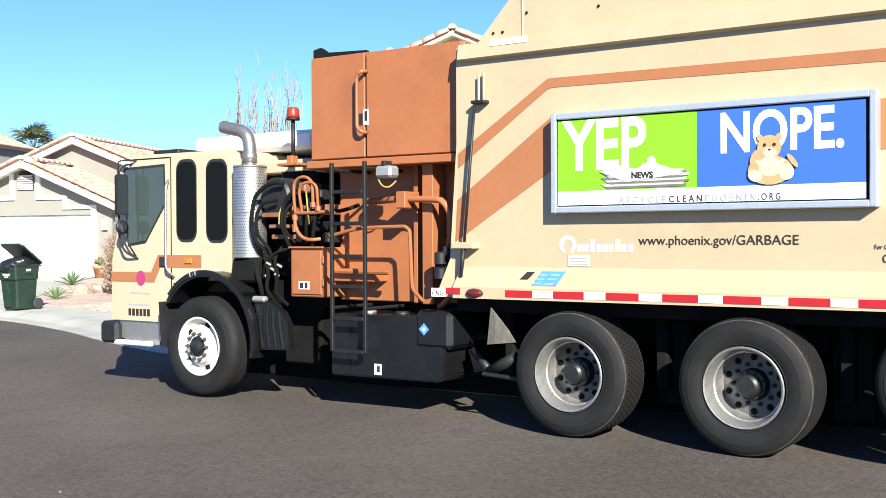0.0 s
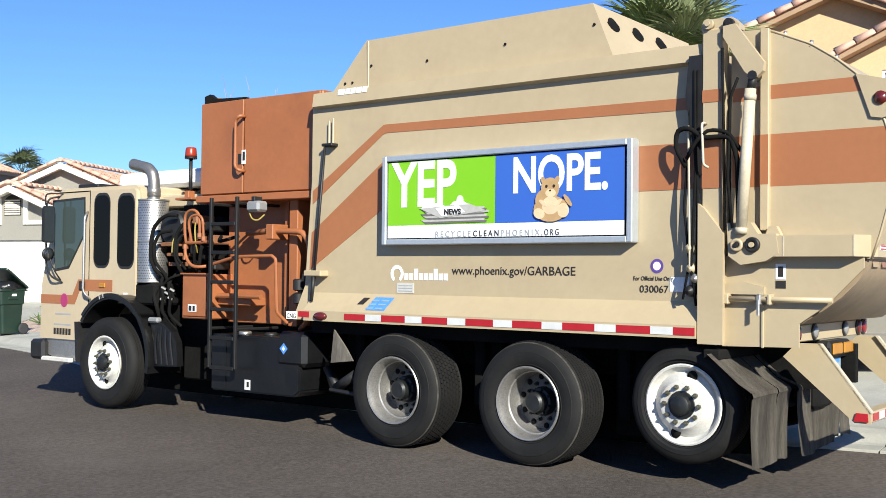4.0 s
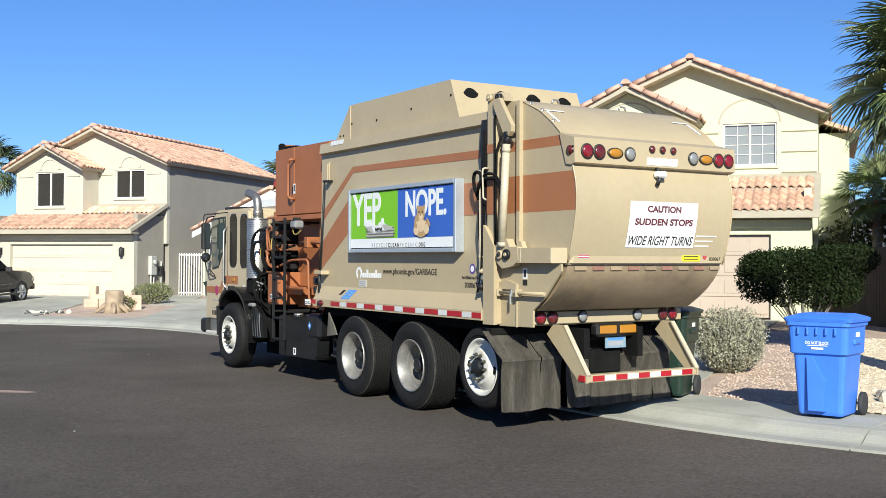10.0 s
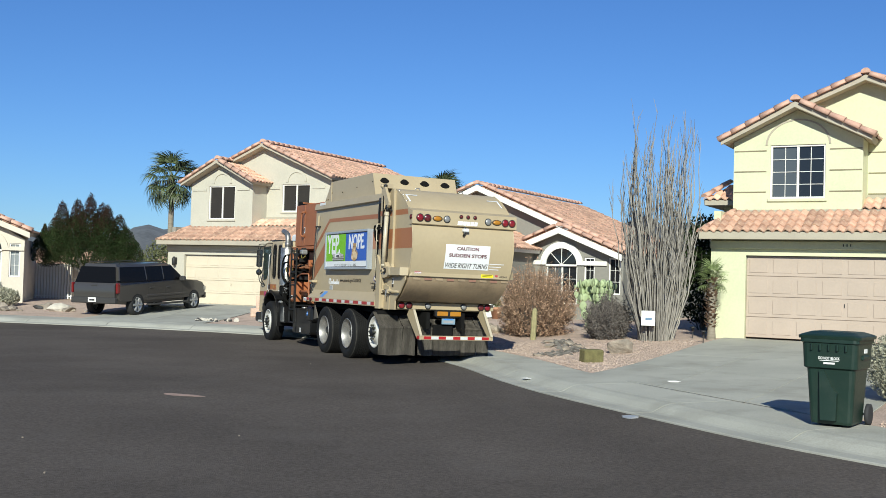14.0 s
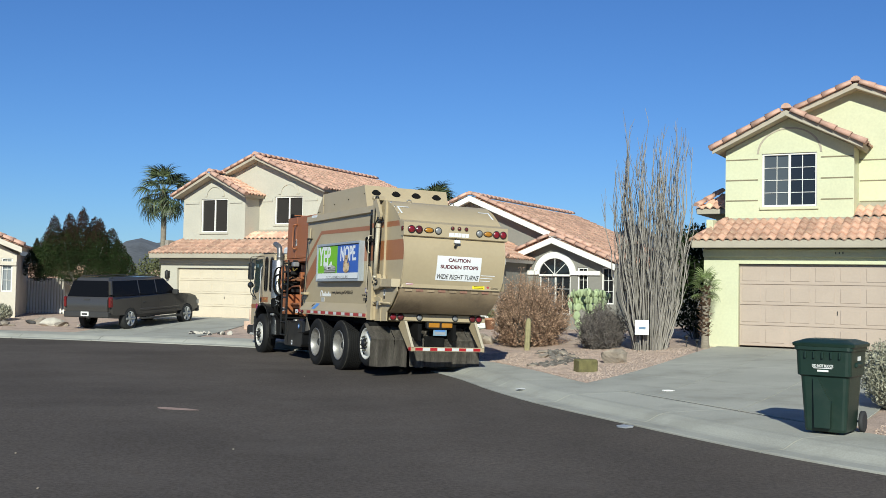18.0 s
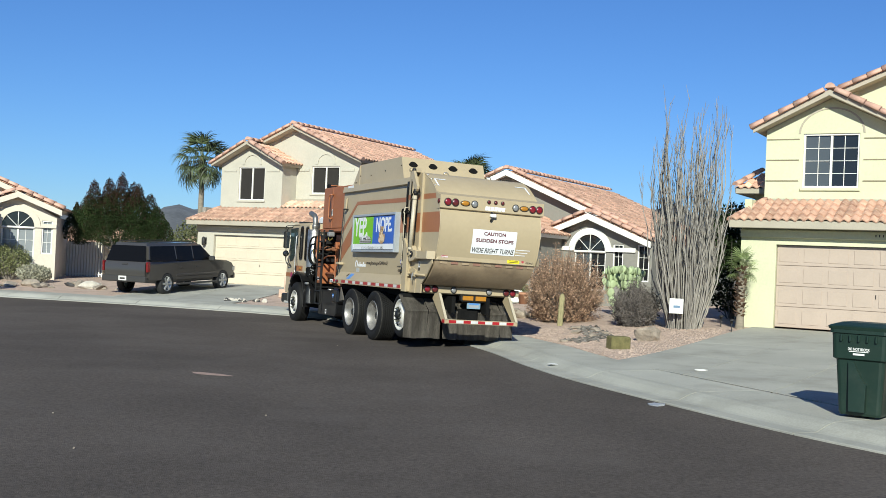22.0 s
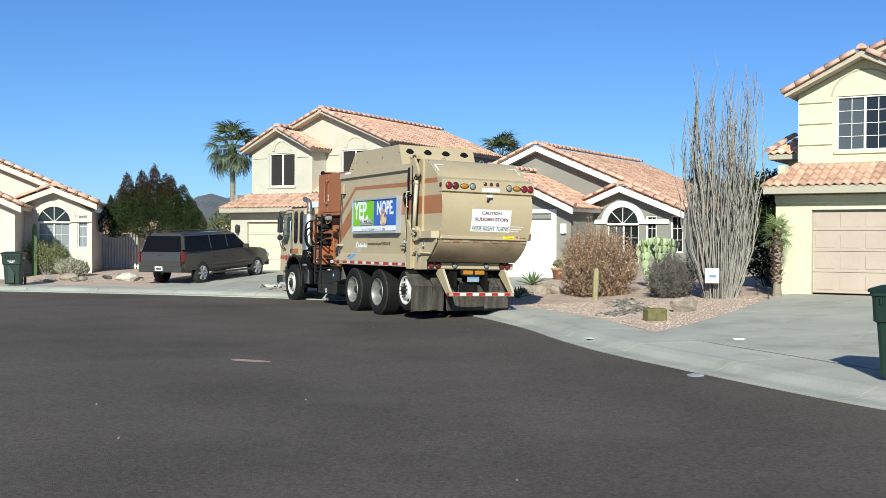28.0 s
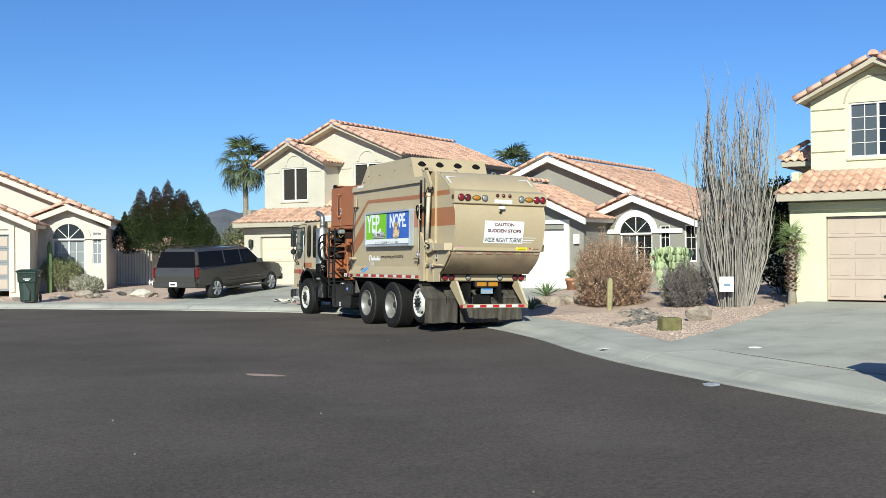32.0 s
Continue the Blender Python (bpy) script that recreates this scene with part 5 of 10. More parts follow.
for k in range(2):
    bm = bm_new()
    rod(bm, (-1.56, -0.10, 3.0 - 0.05 * k), (-1.56, -0.088, 3.0 - 0.05 * k), 0.012, seg=6)
    part("bolt", bm, BLACKM, bar)
bm = bm_new()
for k, (a, b) in enumerate(((0.0, 0.11), (0.12, 0.20), (0.21, 0.28), (0.29, 0.37), (0.38, 0.45))):
    prism(bm, [(-1.10 - a, 2.855), (-1.10 - b, 2.855), (-1.10 - b - 0.012, 2.935), (-1.10 - a - 0.012, 2.935)], -1.588, -1.584, "x")
part("maker_mark", bm, ADWHITE, bar, "white maker's mark drawn as plain blocks")
bm = bm_new()
box(bm, -1.56, -1.22, 2.72, -1.66, -1.34, 2.79, 0.015)
cam_ = part("reversing_camera", bm, ADWHITE, bar)
bm = bm_new()
rod(bm, (-1.60, -1.27, 2.79), (-1.56, -1.27, 2.83), 0.022, seg=8)
rod(bm, (-1.64, -1.25, 2.72), (-1.60, -1.24, 2.64), 0.024, seg=8)
part("camera_stalk", bm, BLACK, cam_)
# warning sign on the rounded rear, following its curve
def barrel_x(z):
    return float(np.interp(z, [q[1] for q in TG[:1:-1]], [q[0] for q in TG[:1:-1]]))
def curved_plate(parent, name, y0, y1, z0, z1, lift, material, n=6):
    bm = bm_new()
    row = []
    for k in range(n + 1):
        z = z0 + (z1 - z0) * k / n
        row.append([bm.verts.new((barrel_x(z) - lift, y, z)) for y in (y0, y1)])
    for a, b in zip(row, row[1:]):
        bm.faces.new((a[0], a[1], b[1], b[0])).smooth = True
    ob = part(name, bm, material, parent)
    return ob
def wrapped_letters(parent, s, y, z, size, material, width, height, shear=0.0, bold=0.0):
    had = set(scene.objects)
    letters(parent, s, 0.0, y, z, size, material, width, -90, shear, bold, "lettering", height)
    for ob in set(scene.objects) - had:
        for v in ob.data.vertices:
            q = ob.matrix_basis @ v.co
            q.x = barrel_x(q.z) - 0.009 + 0.4 * q.x
            v.co = q
        ob.matrix_basis = Matrix.Identity(4)
sg_ = curved_plate(tail, "caution_sign", -0.86, -1.87, 1.965, 2.46, 0.006, ADWHITE)
wrapped_letters(sg_, "CAUTION", -1.11, 2.345, 0.085, INKRED, 0.50, 0.072, bold=0.003)
wrapped_letters(sg_, "SUDDEN STOPS", -0.945, 2.205, 0.085, INKRED, 0.86, 0.074, bold=0.003)
wrapped_letters(sg_, "WIDE RIGHT TURNS", -0.885, 1.99, 0.10, INKDARK, 0.96, 0.10, shear=0.2, bold=0.001)
for k in range(3):
    curved_plate(tail, "notice_line", -1.89, -2.22 + 0.05 * k, 2.09 - k * 0.055, 2.105 - k * 0.055, 0.005, ADWHITE, 1)

# scoop below the rail: a rounded trough between sloping cheeks
SCOOP = mat("grimy_tan_paint", (0.29, 0.215, 0.135), 0.6, var=0.22, scale=1.3, fine=0.08, bump=0.002, bscale=6, dirt=((0.10, 0.07, 0.045), 0.6, 1.8))
bm = bm_new()
sc = [(-0.60, 1.275), (-0.60, 1.78), (-1.42, 1.78), (-1.40, 1.70), (-1.33, 1.60), (-1.22, 1.49), (-1.09, 1.39), (-0.95, 1.30), (-0.91, 1.275)]
prism(bm, sc, TY0 - 0.02, TY1 + 0.02)
scoop = part("scoop", bm, SCOOP, truck, smooth="auto")
for k in range(9):
    bm = bm_new()
    y = -0.24 - 0.25 * k
    prism(bm, [(-1.4195, 1.72), (-1.412, 1.775), (-1.416, 1.776), (-1.4235, 1.72)], y, y - 0.16)
    part("reflector_tape", bm, FADEDTAPE if k % 2 else SCOOP, scoop)

# lower tail: side plate, latch bar, lamps and under-run bumper
bm = bm_new()
prism(bm, [(-0.31, 1.085), (-0.31, 1.80), (-1.40, 1.80), (-1.40, 1.71), (-1.13, 1.43), (-0.92, 1.28), (-0.92, 1.10)], -0.075, -0.10)
sp = part("tail_side_plate", bm, TAN, truck)
bm = bm_new()
box(bm, -0.63, -0.075, 1.085, -0.65, -0.060, 1.51, 0.004)
part("rib", bm, TAN, sp)
bm = bm_new()
prism(bm, [(-0.33, 1.50), (-0.66, 1.50), (-0.66, 1.56), (-0.50, 1.60), (-0.33, 1.58)], -0.075, -0.045)
part("hinge_plate", bm, TAN, sp)
bm = bm_new()
rod(bm, (-0.36, -0.02, 1.465), (-1.19, -0.02, 1.468), 0.020, seg=10)
lt = part("latch_bar", bm, TAN, truck)
for x, w, mt in ((-0.34, 0.05, TAN), (-0.615, 0.035, STEEL), (-0.70, 0.03, TAN)):
    bm = bm_new()
    box(bm, x, -0.08, 1.42, x - w, 0.012, 1.505, 0.008)
    part("latch_bracket", bm, mt, lt)
bm = bm_new()
rod(bm, (-0.635, 0.015, 1.34), (-0.635, 0.015, 1.46), 0.013, seg=6)
part("latch_pin", bm, STEEL, lt)
plate(sp, "warning_sticker", -0.74, -0.82, 1.62, 1.74, -0.0755, ADWHITE, 0.003)
plate(sp, "warning_sticker", -0.74, -0.82, 1.55, 1.61, -0.0755, INKDARK, 0.003)
plate(sp, "sticker_figure", -0.76, -0.80, 1.64, 1.72, -0.0725, INKDARK, 0.002)
bm = bm_new()
box(bm, -0.66, -2.44, 1.115, -0.77, -0.215, 1.255, 0.008)
lb = part("lamp_beam", bm, TAN, truck)
for y, mt in ((-0.29, LENSRED), (-0.46, LENSDARK), (-2.13, LENSDARK), (-2.285, LENSRED)):
    lamp(lb, y, 1.19, 0.068, mt, -0.77)
for y in (-0.89, -1.72):
    lamp(lb, y, 1.19, 0.06, LENSCLEAR, -0.77)
bm = bm_new()
box(bm, -0.72, -1.04, 0.955, -0.86, -1.64, 1.105, 0.03)
aw = part("amber_lamp_box", bm, BLACKM, truck)
for y in (-1.19, -1.49):
    bm = bm_new()
    box(bm, -0.882, y - 0.125, 0.99, -0.861, y + 0.125, 1.085, 0.012)
    part("amber_lamp", bm, LENSAMBER, aw)
bm = bm_new()
box(bm, -0.79, -1.21, 0.82, -0.80, -1.52, 0.945)
np_ = part("licence_plate", bm, PLATEBLUE, truck, "pale blue plate with bars")
rear(np_, "plate_bar", -1.25, -1.48, 0.912, 0.935, -0.8005, STICKBLUE, 0.002)
rear(np_, "plate_bar", -1.25, -1.48, 0.845, 0.895, -0.8005, INKGREY, 0.002)
bm = bm_new()
box(bm, -0.55, -1.06, 0.52, -0.74, -1.52, 0.80, 0.03)
part("tow_box", bm, DARK, truck)
for y, s in ((-0.47, -1), (-2.14, 1)):
    bm = bm_new()
    prism(bm, [(-0.66, 1.0), (-0.77, 1.112), (-0.95, 1.115), (-1.34, 0.60), (-1.34, 0.515), (-1.22, 0.515)], y, y + 0.025 * s)
    st = part("bumper_strut", bm, TAN, truck)
    bm = bm_new()
    prism(bm, [(-0.935, 1.115), (-0.96, 1.115), (-1.352, 0.60), (-1.335, 0.59)], y, y + 0.055 * s)
    part("strut_lip", bm, CREAMCYL, st)
bm = bm_new()
box(bm, -1.22, -2.12, 0.515, -1.33, -0.49, 0.60, 0.008)
bb = part("bumper_bar", bm, TAN, truck)
for k in range(9):
    rear(bb, "reflector_tape", -0.565 - 0.165 * k, -0.565 - 0.165 * (k + 1), 0.53, 0.588, -1.3305, TAPERED if k % 2 == 0 else TAPEWHITE)
bm = bm_new()
prism(bm, [(-1.215, 0.53), (-1.235, 0.595), (-1.32, 0.595), (-1.325, 0.53)], -0.468, -0.455)
part("reflector_tape", bm, TAPERED, bb)

# folded rubber flaps behind the tag axle: a sloping top, a turned seam, and a hanging sheet
fr_ = random.Random(3)
for y0, y1, xf in ((0.13, -0.40, -0.63), (-0.415, -0.70, -0.64), (-0.72, -1.05, -0.69), (-1.065, -1.72, -0.67), (-1.735, -2.12, -0.66), (-2.135, -2.42, -0.60)):
    bm = bm_new()
    lean, cup = fr_.uniform(-0.02, 0.09), fr_.uniform(0.0, 0.03)
    prof = [(-0.27, 1.03), (-0.40, 0.92), (-0.53, 0.81), (xf - 0.005, 0.745), (xf - 0.015, 0.715), (xf - 0.002, 0.695)]
    prof += [(xf + lean * t + 0.01 * math.sin(4 * t), 0.695 - 0.535 * t) for t in (0.15, 0.3, 0.45, 0.6, 0.75, 0.9, 1.0)]
    ph = fr_.uniform(0, 6)
    rows = []
    for j, (px, pz) in enumerate(prof):
        hang = max(0.0, (j - 5) / 7)
        row = []
        for i in range(9):
            a = i / 8
            wav = cup * hang * (math.sin(a * math.pi) - 0.5) + 0.004 * math.sin(a * 7 + ph + j * 0.3)
            low = (0.010 * math.sin(a * 5 + ph) + 0.004 * math.sin(a * 19 + ph)) if j == len(prof) - 1 else 0
            spread = 1 + 0.03 * hang
            row.append(bm.verts.new((px + wav, (y0 + y1) / 2 + (y0 - y1) * (0.5 - a) * spread, pz + low)))
        rows.append(row)
    for a, b in zip(rows, rows[1:]):
        for i in range(8):
            bm.faces.new((a[i], a[i + 1], b[i + 1], b[i]))
    bmesh.ops.solidify(bm, geom=list(bm.faces), thickness=0.022)
    part("mud_flap", bm, FLAP, truck, smooth="auto")
bm = bm_new()
box(bm, -0.20, -2.40, 0.98, -0.34, 0.05, 1.06, 0.01)
part("flap_hanger", bm, DARK, truck)
NUTGREY = mat("dull_nut_metal", (0.085, 0.083, 0.062), 0.5, 0.3, var=0.25, scale=20)

# hopper section, burnt orange
bm = bm_new()
box(bm, 4.44, -2.42, 2.52, 6.66, -0.27, 3.61, 0.015)
hop = part("hopper_box", bm, ORANGE, truck)
bm = bm_new()
box(bm, 4.46, -0.272, 2.535, 5.795, -0.245, 3.60, 0.006)
part("hopper_panel", bm, ORANGE, hop)
bm = bm_new()
box(bm, 5.825, -0.272, 2.535, 6.645, -0.245, 3.60, 0.006)
part("hopper_panel", bm, ORANGE, hop)
bm = bm_new()
prism(bm, [(5.85, 3.61), (6.66, 3.61), (6.66, 3.70), (6.55, 3.72), (6.45, 3.66), (5.85, 3.635)], -0.30, -0.36)
part("hopper_rim", bm, DARK, hop)
bm = bm_new()
box(bm, 6.60, -2.40, 3.60, 6.66, -0.36, 3.71, 0.01)
part("hopper_rim", bm, ORANGE, hop)
bm = bm_new()
pipe(bm, [(5.78, -0.25, 3.40), (5.78, -0.16, 3.40), (5.86, -0.16, 3.36), (5.86, -0.16, 2.82), (5.78, -0.16, 2.78), (5.78, -0.25, 2.78)], 0.02)
part("grab_rail", bm, ORANGE, hop)
plate(hop, "warning_sticker", 5.76, 5.84, 2.86, 3.02, -0.2445, ADWHITE, 0.003)
plate(hop, "sticker_figure", 5.775, 5.82, 2.90, 3.0, -0.2415, INKDARK, 0.002)
plate(hop, "warning_sticker", 5.85, 5.91, 2.86, 2.98, -0.2445, INKDARK, 0.003)
bm = bm_new()
box(bm, 4.46, -2.36, 1.04, 6.56, -0.62, 2.52, 0.01)
low = part("hopper_lower", bm, ORANGE, truck)
for x, w, y in ((4.92, 0.16, -0.40), (5.25, 0.07, -0.52), (4.62, 0.06, -0.50)):
    bm = bm_new()
    box(bm, x, -0.62, 1.04, x + w, y, 2.52, 0.008)
    part("rib", bm, ORANGE, low)
bm = bm_new()
box(bm, 4.46, -0.62, 2.44, 6.70, -0.22, 2.52, 0.008)
part("ledge", bm, ORANGE, low)
for pts, r, mt in (([(5.9, -0.40, 2.08), (5.35, -0.32, 2.10), (4.72, -0.30, 2.08), (4.62, -0.30, 1.95), (4.62, -0.30, 1.60)], 0.034, ORANGE), ([(4.64, -0.30, 1.70), (4.64, -0.30, 1.10), (4.80, -0.36, 1.02)], 0.03, ORANGE)):
    bm = bm_new()
    pipe(bm, pts, r)
    part("hydraulic_pipe", bm, mt, truck)
bm = bm_new()
box(bm, 5.20, -0.50, 2.00, 5.34, -0.24, 2.17, 0.01)
part("pipe_clamp", bm, ORANGE, truck)
bm = bm_new()
rod(bm, (4.63, -0.28, 1.62), (4.66, -0.26, 1.30), 0.055, seg=12)
rod(bm, (4.63, -0.28, 1.52), (4.65, -0.27, 1.46), 0.075, seg=12)
part("pipe_coupling", bm, BLACKM, truck)
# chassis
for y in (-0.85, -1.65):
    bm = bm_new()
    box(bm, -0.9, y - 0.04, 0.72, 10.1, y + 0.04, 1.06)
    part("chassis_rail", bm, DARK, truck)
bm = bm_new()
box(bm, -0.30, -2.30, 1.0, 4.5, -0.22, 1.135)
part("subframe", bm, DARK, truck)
for x, z in ((8.30, 0.52), (3.09, 0.52), (1.49, 0.52), (0.0, 0.60)):
    bm = bm_new()
    rod(bm, (x, -0.3, z), (x, -2.2, z), 0.09, seg=10)
    lathe(bm, [(0.0, -0.25), (0.2, -0.2), (0.28, 0.0), (0.2, 0.2), (0.0, 0.25)], 12, "y", (x, -1.25, z))
    part("axle", bm, DARK, truck)
for x in (0.75, 2.36, 4.0):
    bm = bm_new()
    box(bm, x, -2.2, 0.35, x + 0.12, -0.5, 1.0, 0.02)
    part("hanger", bm, DARK, truck)
# unseen plates and boxes added to hide lit ground and keep the underside dark
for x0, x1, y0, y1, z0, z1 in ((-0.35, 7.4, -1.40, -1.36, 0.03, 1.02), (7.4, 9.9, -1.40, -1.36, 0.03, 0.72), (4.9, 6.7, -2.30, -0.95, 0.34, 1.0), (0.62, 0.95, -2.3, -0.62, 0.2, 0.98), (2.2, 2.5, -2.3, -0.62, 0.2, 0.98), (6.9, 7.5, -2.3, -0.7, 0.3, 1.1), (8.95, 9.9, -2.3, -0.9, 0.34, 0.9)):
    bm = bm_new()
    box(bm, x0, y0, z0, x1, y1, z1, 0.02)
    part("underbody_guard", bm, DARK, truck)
for k in range(3):
    bm = bm_new()
    rod(bm, (4.1 + 0.12 * k, -0.5, 0.75), (6.6, -0.5 - 0.2 * k, 0.6), 0.03, seg=6)
    part("air_line", bm, DARK, truck)

# cab
CY0, CY1 = -0.30, -2.38
WIN1 = [(10.06, 2.58), (9.24, 2.60), (9.22, 2.12), (9.62, 1.66), (9.98, 1.62)]
CABP = [(7.98, 1.22), (7.98, 2.66), (8.06, 2.72), (9.85, 2.73), (9.98, 2.66), (10.26, 1.45), (10.33, 1.30), (10.33, 0.72), (9.28, 0.72), (9.10, 1.18), (8.9, 1.26)]
bm = bm_new()
prism(bm, CABP, CY0, CY1)
bmesh.ops.bevel(bm, geom=[e for e in bm.edges if min(v.co.z for v in e.verts) > 1.2], offset=0.05, segments=2, affect="EDGES")
cab = part("cab", bm, CABTAN, truck, smooth="auto")
def pane(parent, name, pts, y, material, t=0.006):
    bm = bm_new()
    prism(bm, pts, y, y + t)
    return part(name, bm, material, parent)
def rounded(x0, z0, x1, z1, r):
    out = []
    for cx, cz, a in ((x1 - r, z1 - r, 0), (x0 + r, z1 - r, 90), (x0 + r, z0 + r, 180), (x1 - r, z0 + r, 270)):
        out += [(cx + r * math.cos(radians(a + 22.5 * k)), cz + r * math.sin(radians(a + 22.5 * k))) for k in range(5)]
    return out
def inset(pts, d):
    cx, cz = sum(p[0] for p in pts) / len(pts), sum(p[1] for p in pts) / len(pts)
    return [(p[0] + (cx - p[0]) * d, p[1] + (cz - p[1]) * d) for p in pts]
for nm, pts in (("door_window", WIN1), ("side_window", rounded(8.64, 1.67, 9.02, 2.64, 0.13)), ("side_window", rounded(8.06, 1.66, 8.46, 2.62, 0.13))):
    f = pane(cab, "window_seal", pts, CY0 - 0.001, BLACK, 0.005)
    pane(f, nm, inset(pts, 0.07), CY0 + 0.004, CABGLASS if nm == "door_window" else DIMGLASS, 0.005)
bm = bm_new()
prism(bm, [(9.96, 2.52), (10.20, 1.55), (10.235, 1.55), (9.995, 2.52)], CY0 - 0.14, CY1 + 0.14)
part("windscreen", bm, CABGLASS, cab)
# door outline, handle, grab rails
for q in ((9.13, 0.95, 9.115, 2.68), (9.14, 2.665, 10.02, 2.68)):
    bm = bm_new()
    box(bm, q[0], CY0, q[1], q[2], CY0 + 0.003, q[3])
    part("door_gap", bm, DARK, cab)
bm = bm_new()
pipe(bm, [(9.16, CY0 + 0.01, 2.40), (9.12, CY0 + 0.08, 2.34), (9.12, CY0 + 0.09, 1.36), (9.05, CY0 + 0.02, 1.26)], 0.016)
part("grab_rail", bm, STEEL, cab)
bm = bm_new()
box(bm, 9.20, CY0, 1.38, 9.34, CY0 + 0.025, 1.50, 0.01)
part("door_handle", bm, BLACK, cab)
# stripe in two levels on cab
ST = CY0 + 0.0005
pane(cab, "stripe", [(8.56, 1.37), (9.34, 1.37), (9.46, 1.19), (10.325, 1.19), (10.325, 1.31), (9.52, 1.31), (9.38, 1.52), (8.56, 1.52)], ST, STRIPE, 0.003)
bm = bm_new()
rod(bm, (9.72, ST + 0.003, 1.24), (9.72, ST + 0.007, 1.24), 0.09, seg=20)
part("emblem", bm, MAGENTA, cab)
bm = bm_new()
box(bm, 8.72, ST + 0.003, 1.42, 8.86, ST + 0.02, 1.48, 0.006)
part("side_marker", bm, LENSAMBER, cab)
for x0, x1, z0, z1 in ((9.55, 9.95, 1.045, 1.065), (9.55, 9.98, 0.905, 0.925)):
    plate(cab, "small_print_bar", x0, x1, z0, z1, ST, INKGREY, 0.002)
for k in range(6):
    plate(cab, "unit_number_bar", 9.98 - 0.075 * k, 9.925 - 0.075 * k, 0.78, 0.865, ST, INKDARK, 0.002)
plate(cab, "sticker", 8.20, 8.30, 1.27, 1.36, ST, ADWHITE, 0.002)
# visor, roof vent, air-conditioner
bm = bm_new()
box(bm, 9.1, CY0 - 0.1, 2.725, 9.6, CY1 + 0.5, 2.78, 0.015)
part("roof_hatch", bm, BLACKM, cab)
# bumper and step
bm = bm_new()
box(bm, 10.16, -2.42, 0.43, 10.58, -0.24, 0.70, 0.04)
part("bumper", bm, BLACKM, truck)
bm = bm_new()
prism(bm, [(9.30, 0.72), (10.20, 0.72), (10.16, 0.50), (9.75, 0.42), (9.40, 0.44)], CY0 - 0.03, -0.8)
part("step_well", bm, STEEL, truck)
bm = bm_new()
box(bm, 9.50, CY0 - 0.02, 0.42, 10.22, CY0 + 0.05, 0.48, 0.01)
part("step", bm, RIMWHITE, truck)
# wheels
DISC = mat("grimy_wheel_disc", (0.16, 0.155, 0.145), 0.55, 0.5, var=0.3, scale=9, fine=0.25, dirt=((0.05, 0.045, 0.04), 0.8, 9))


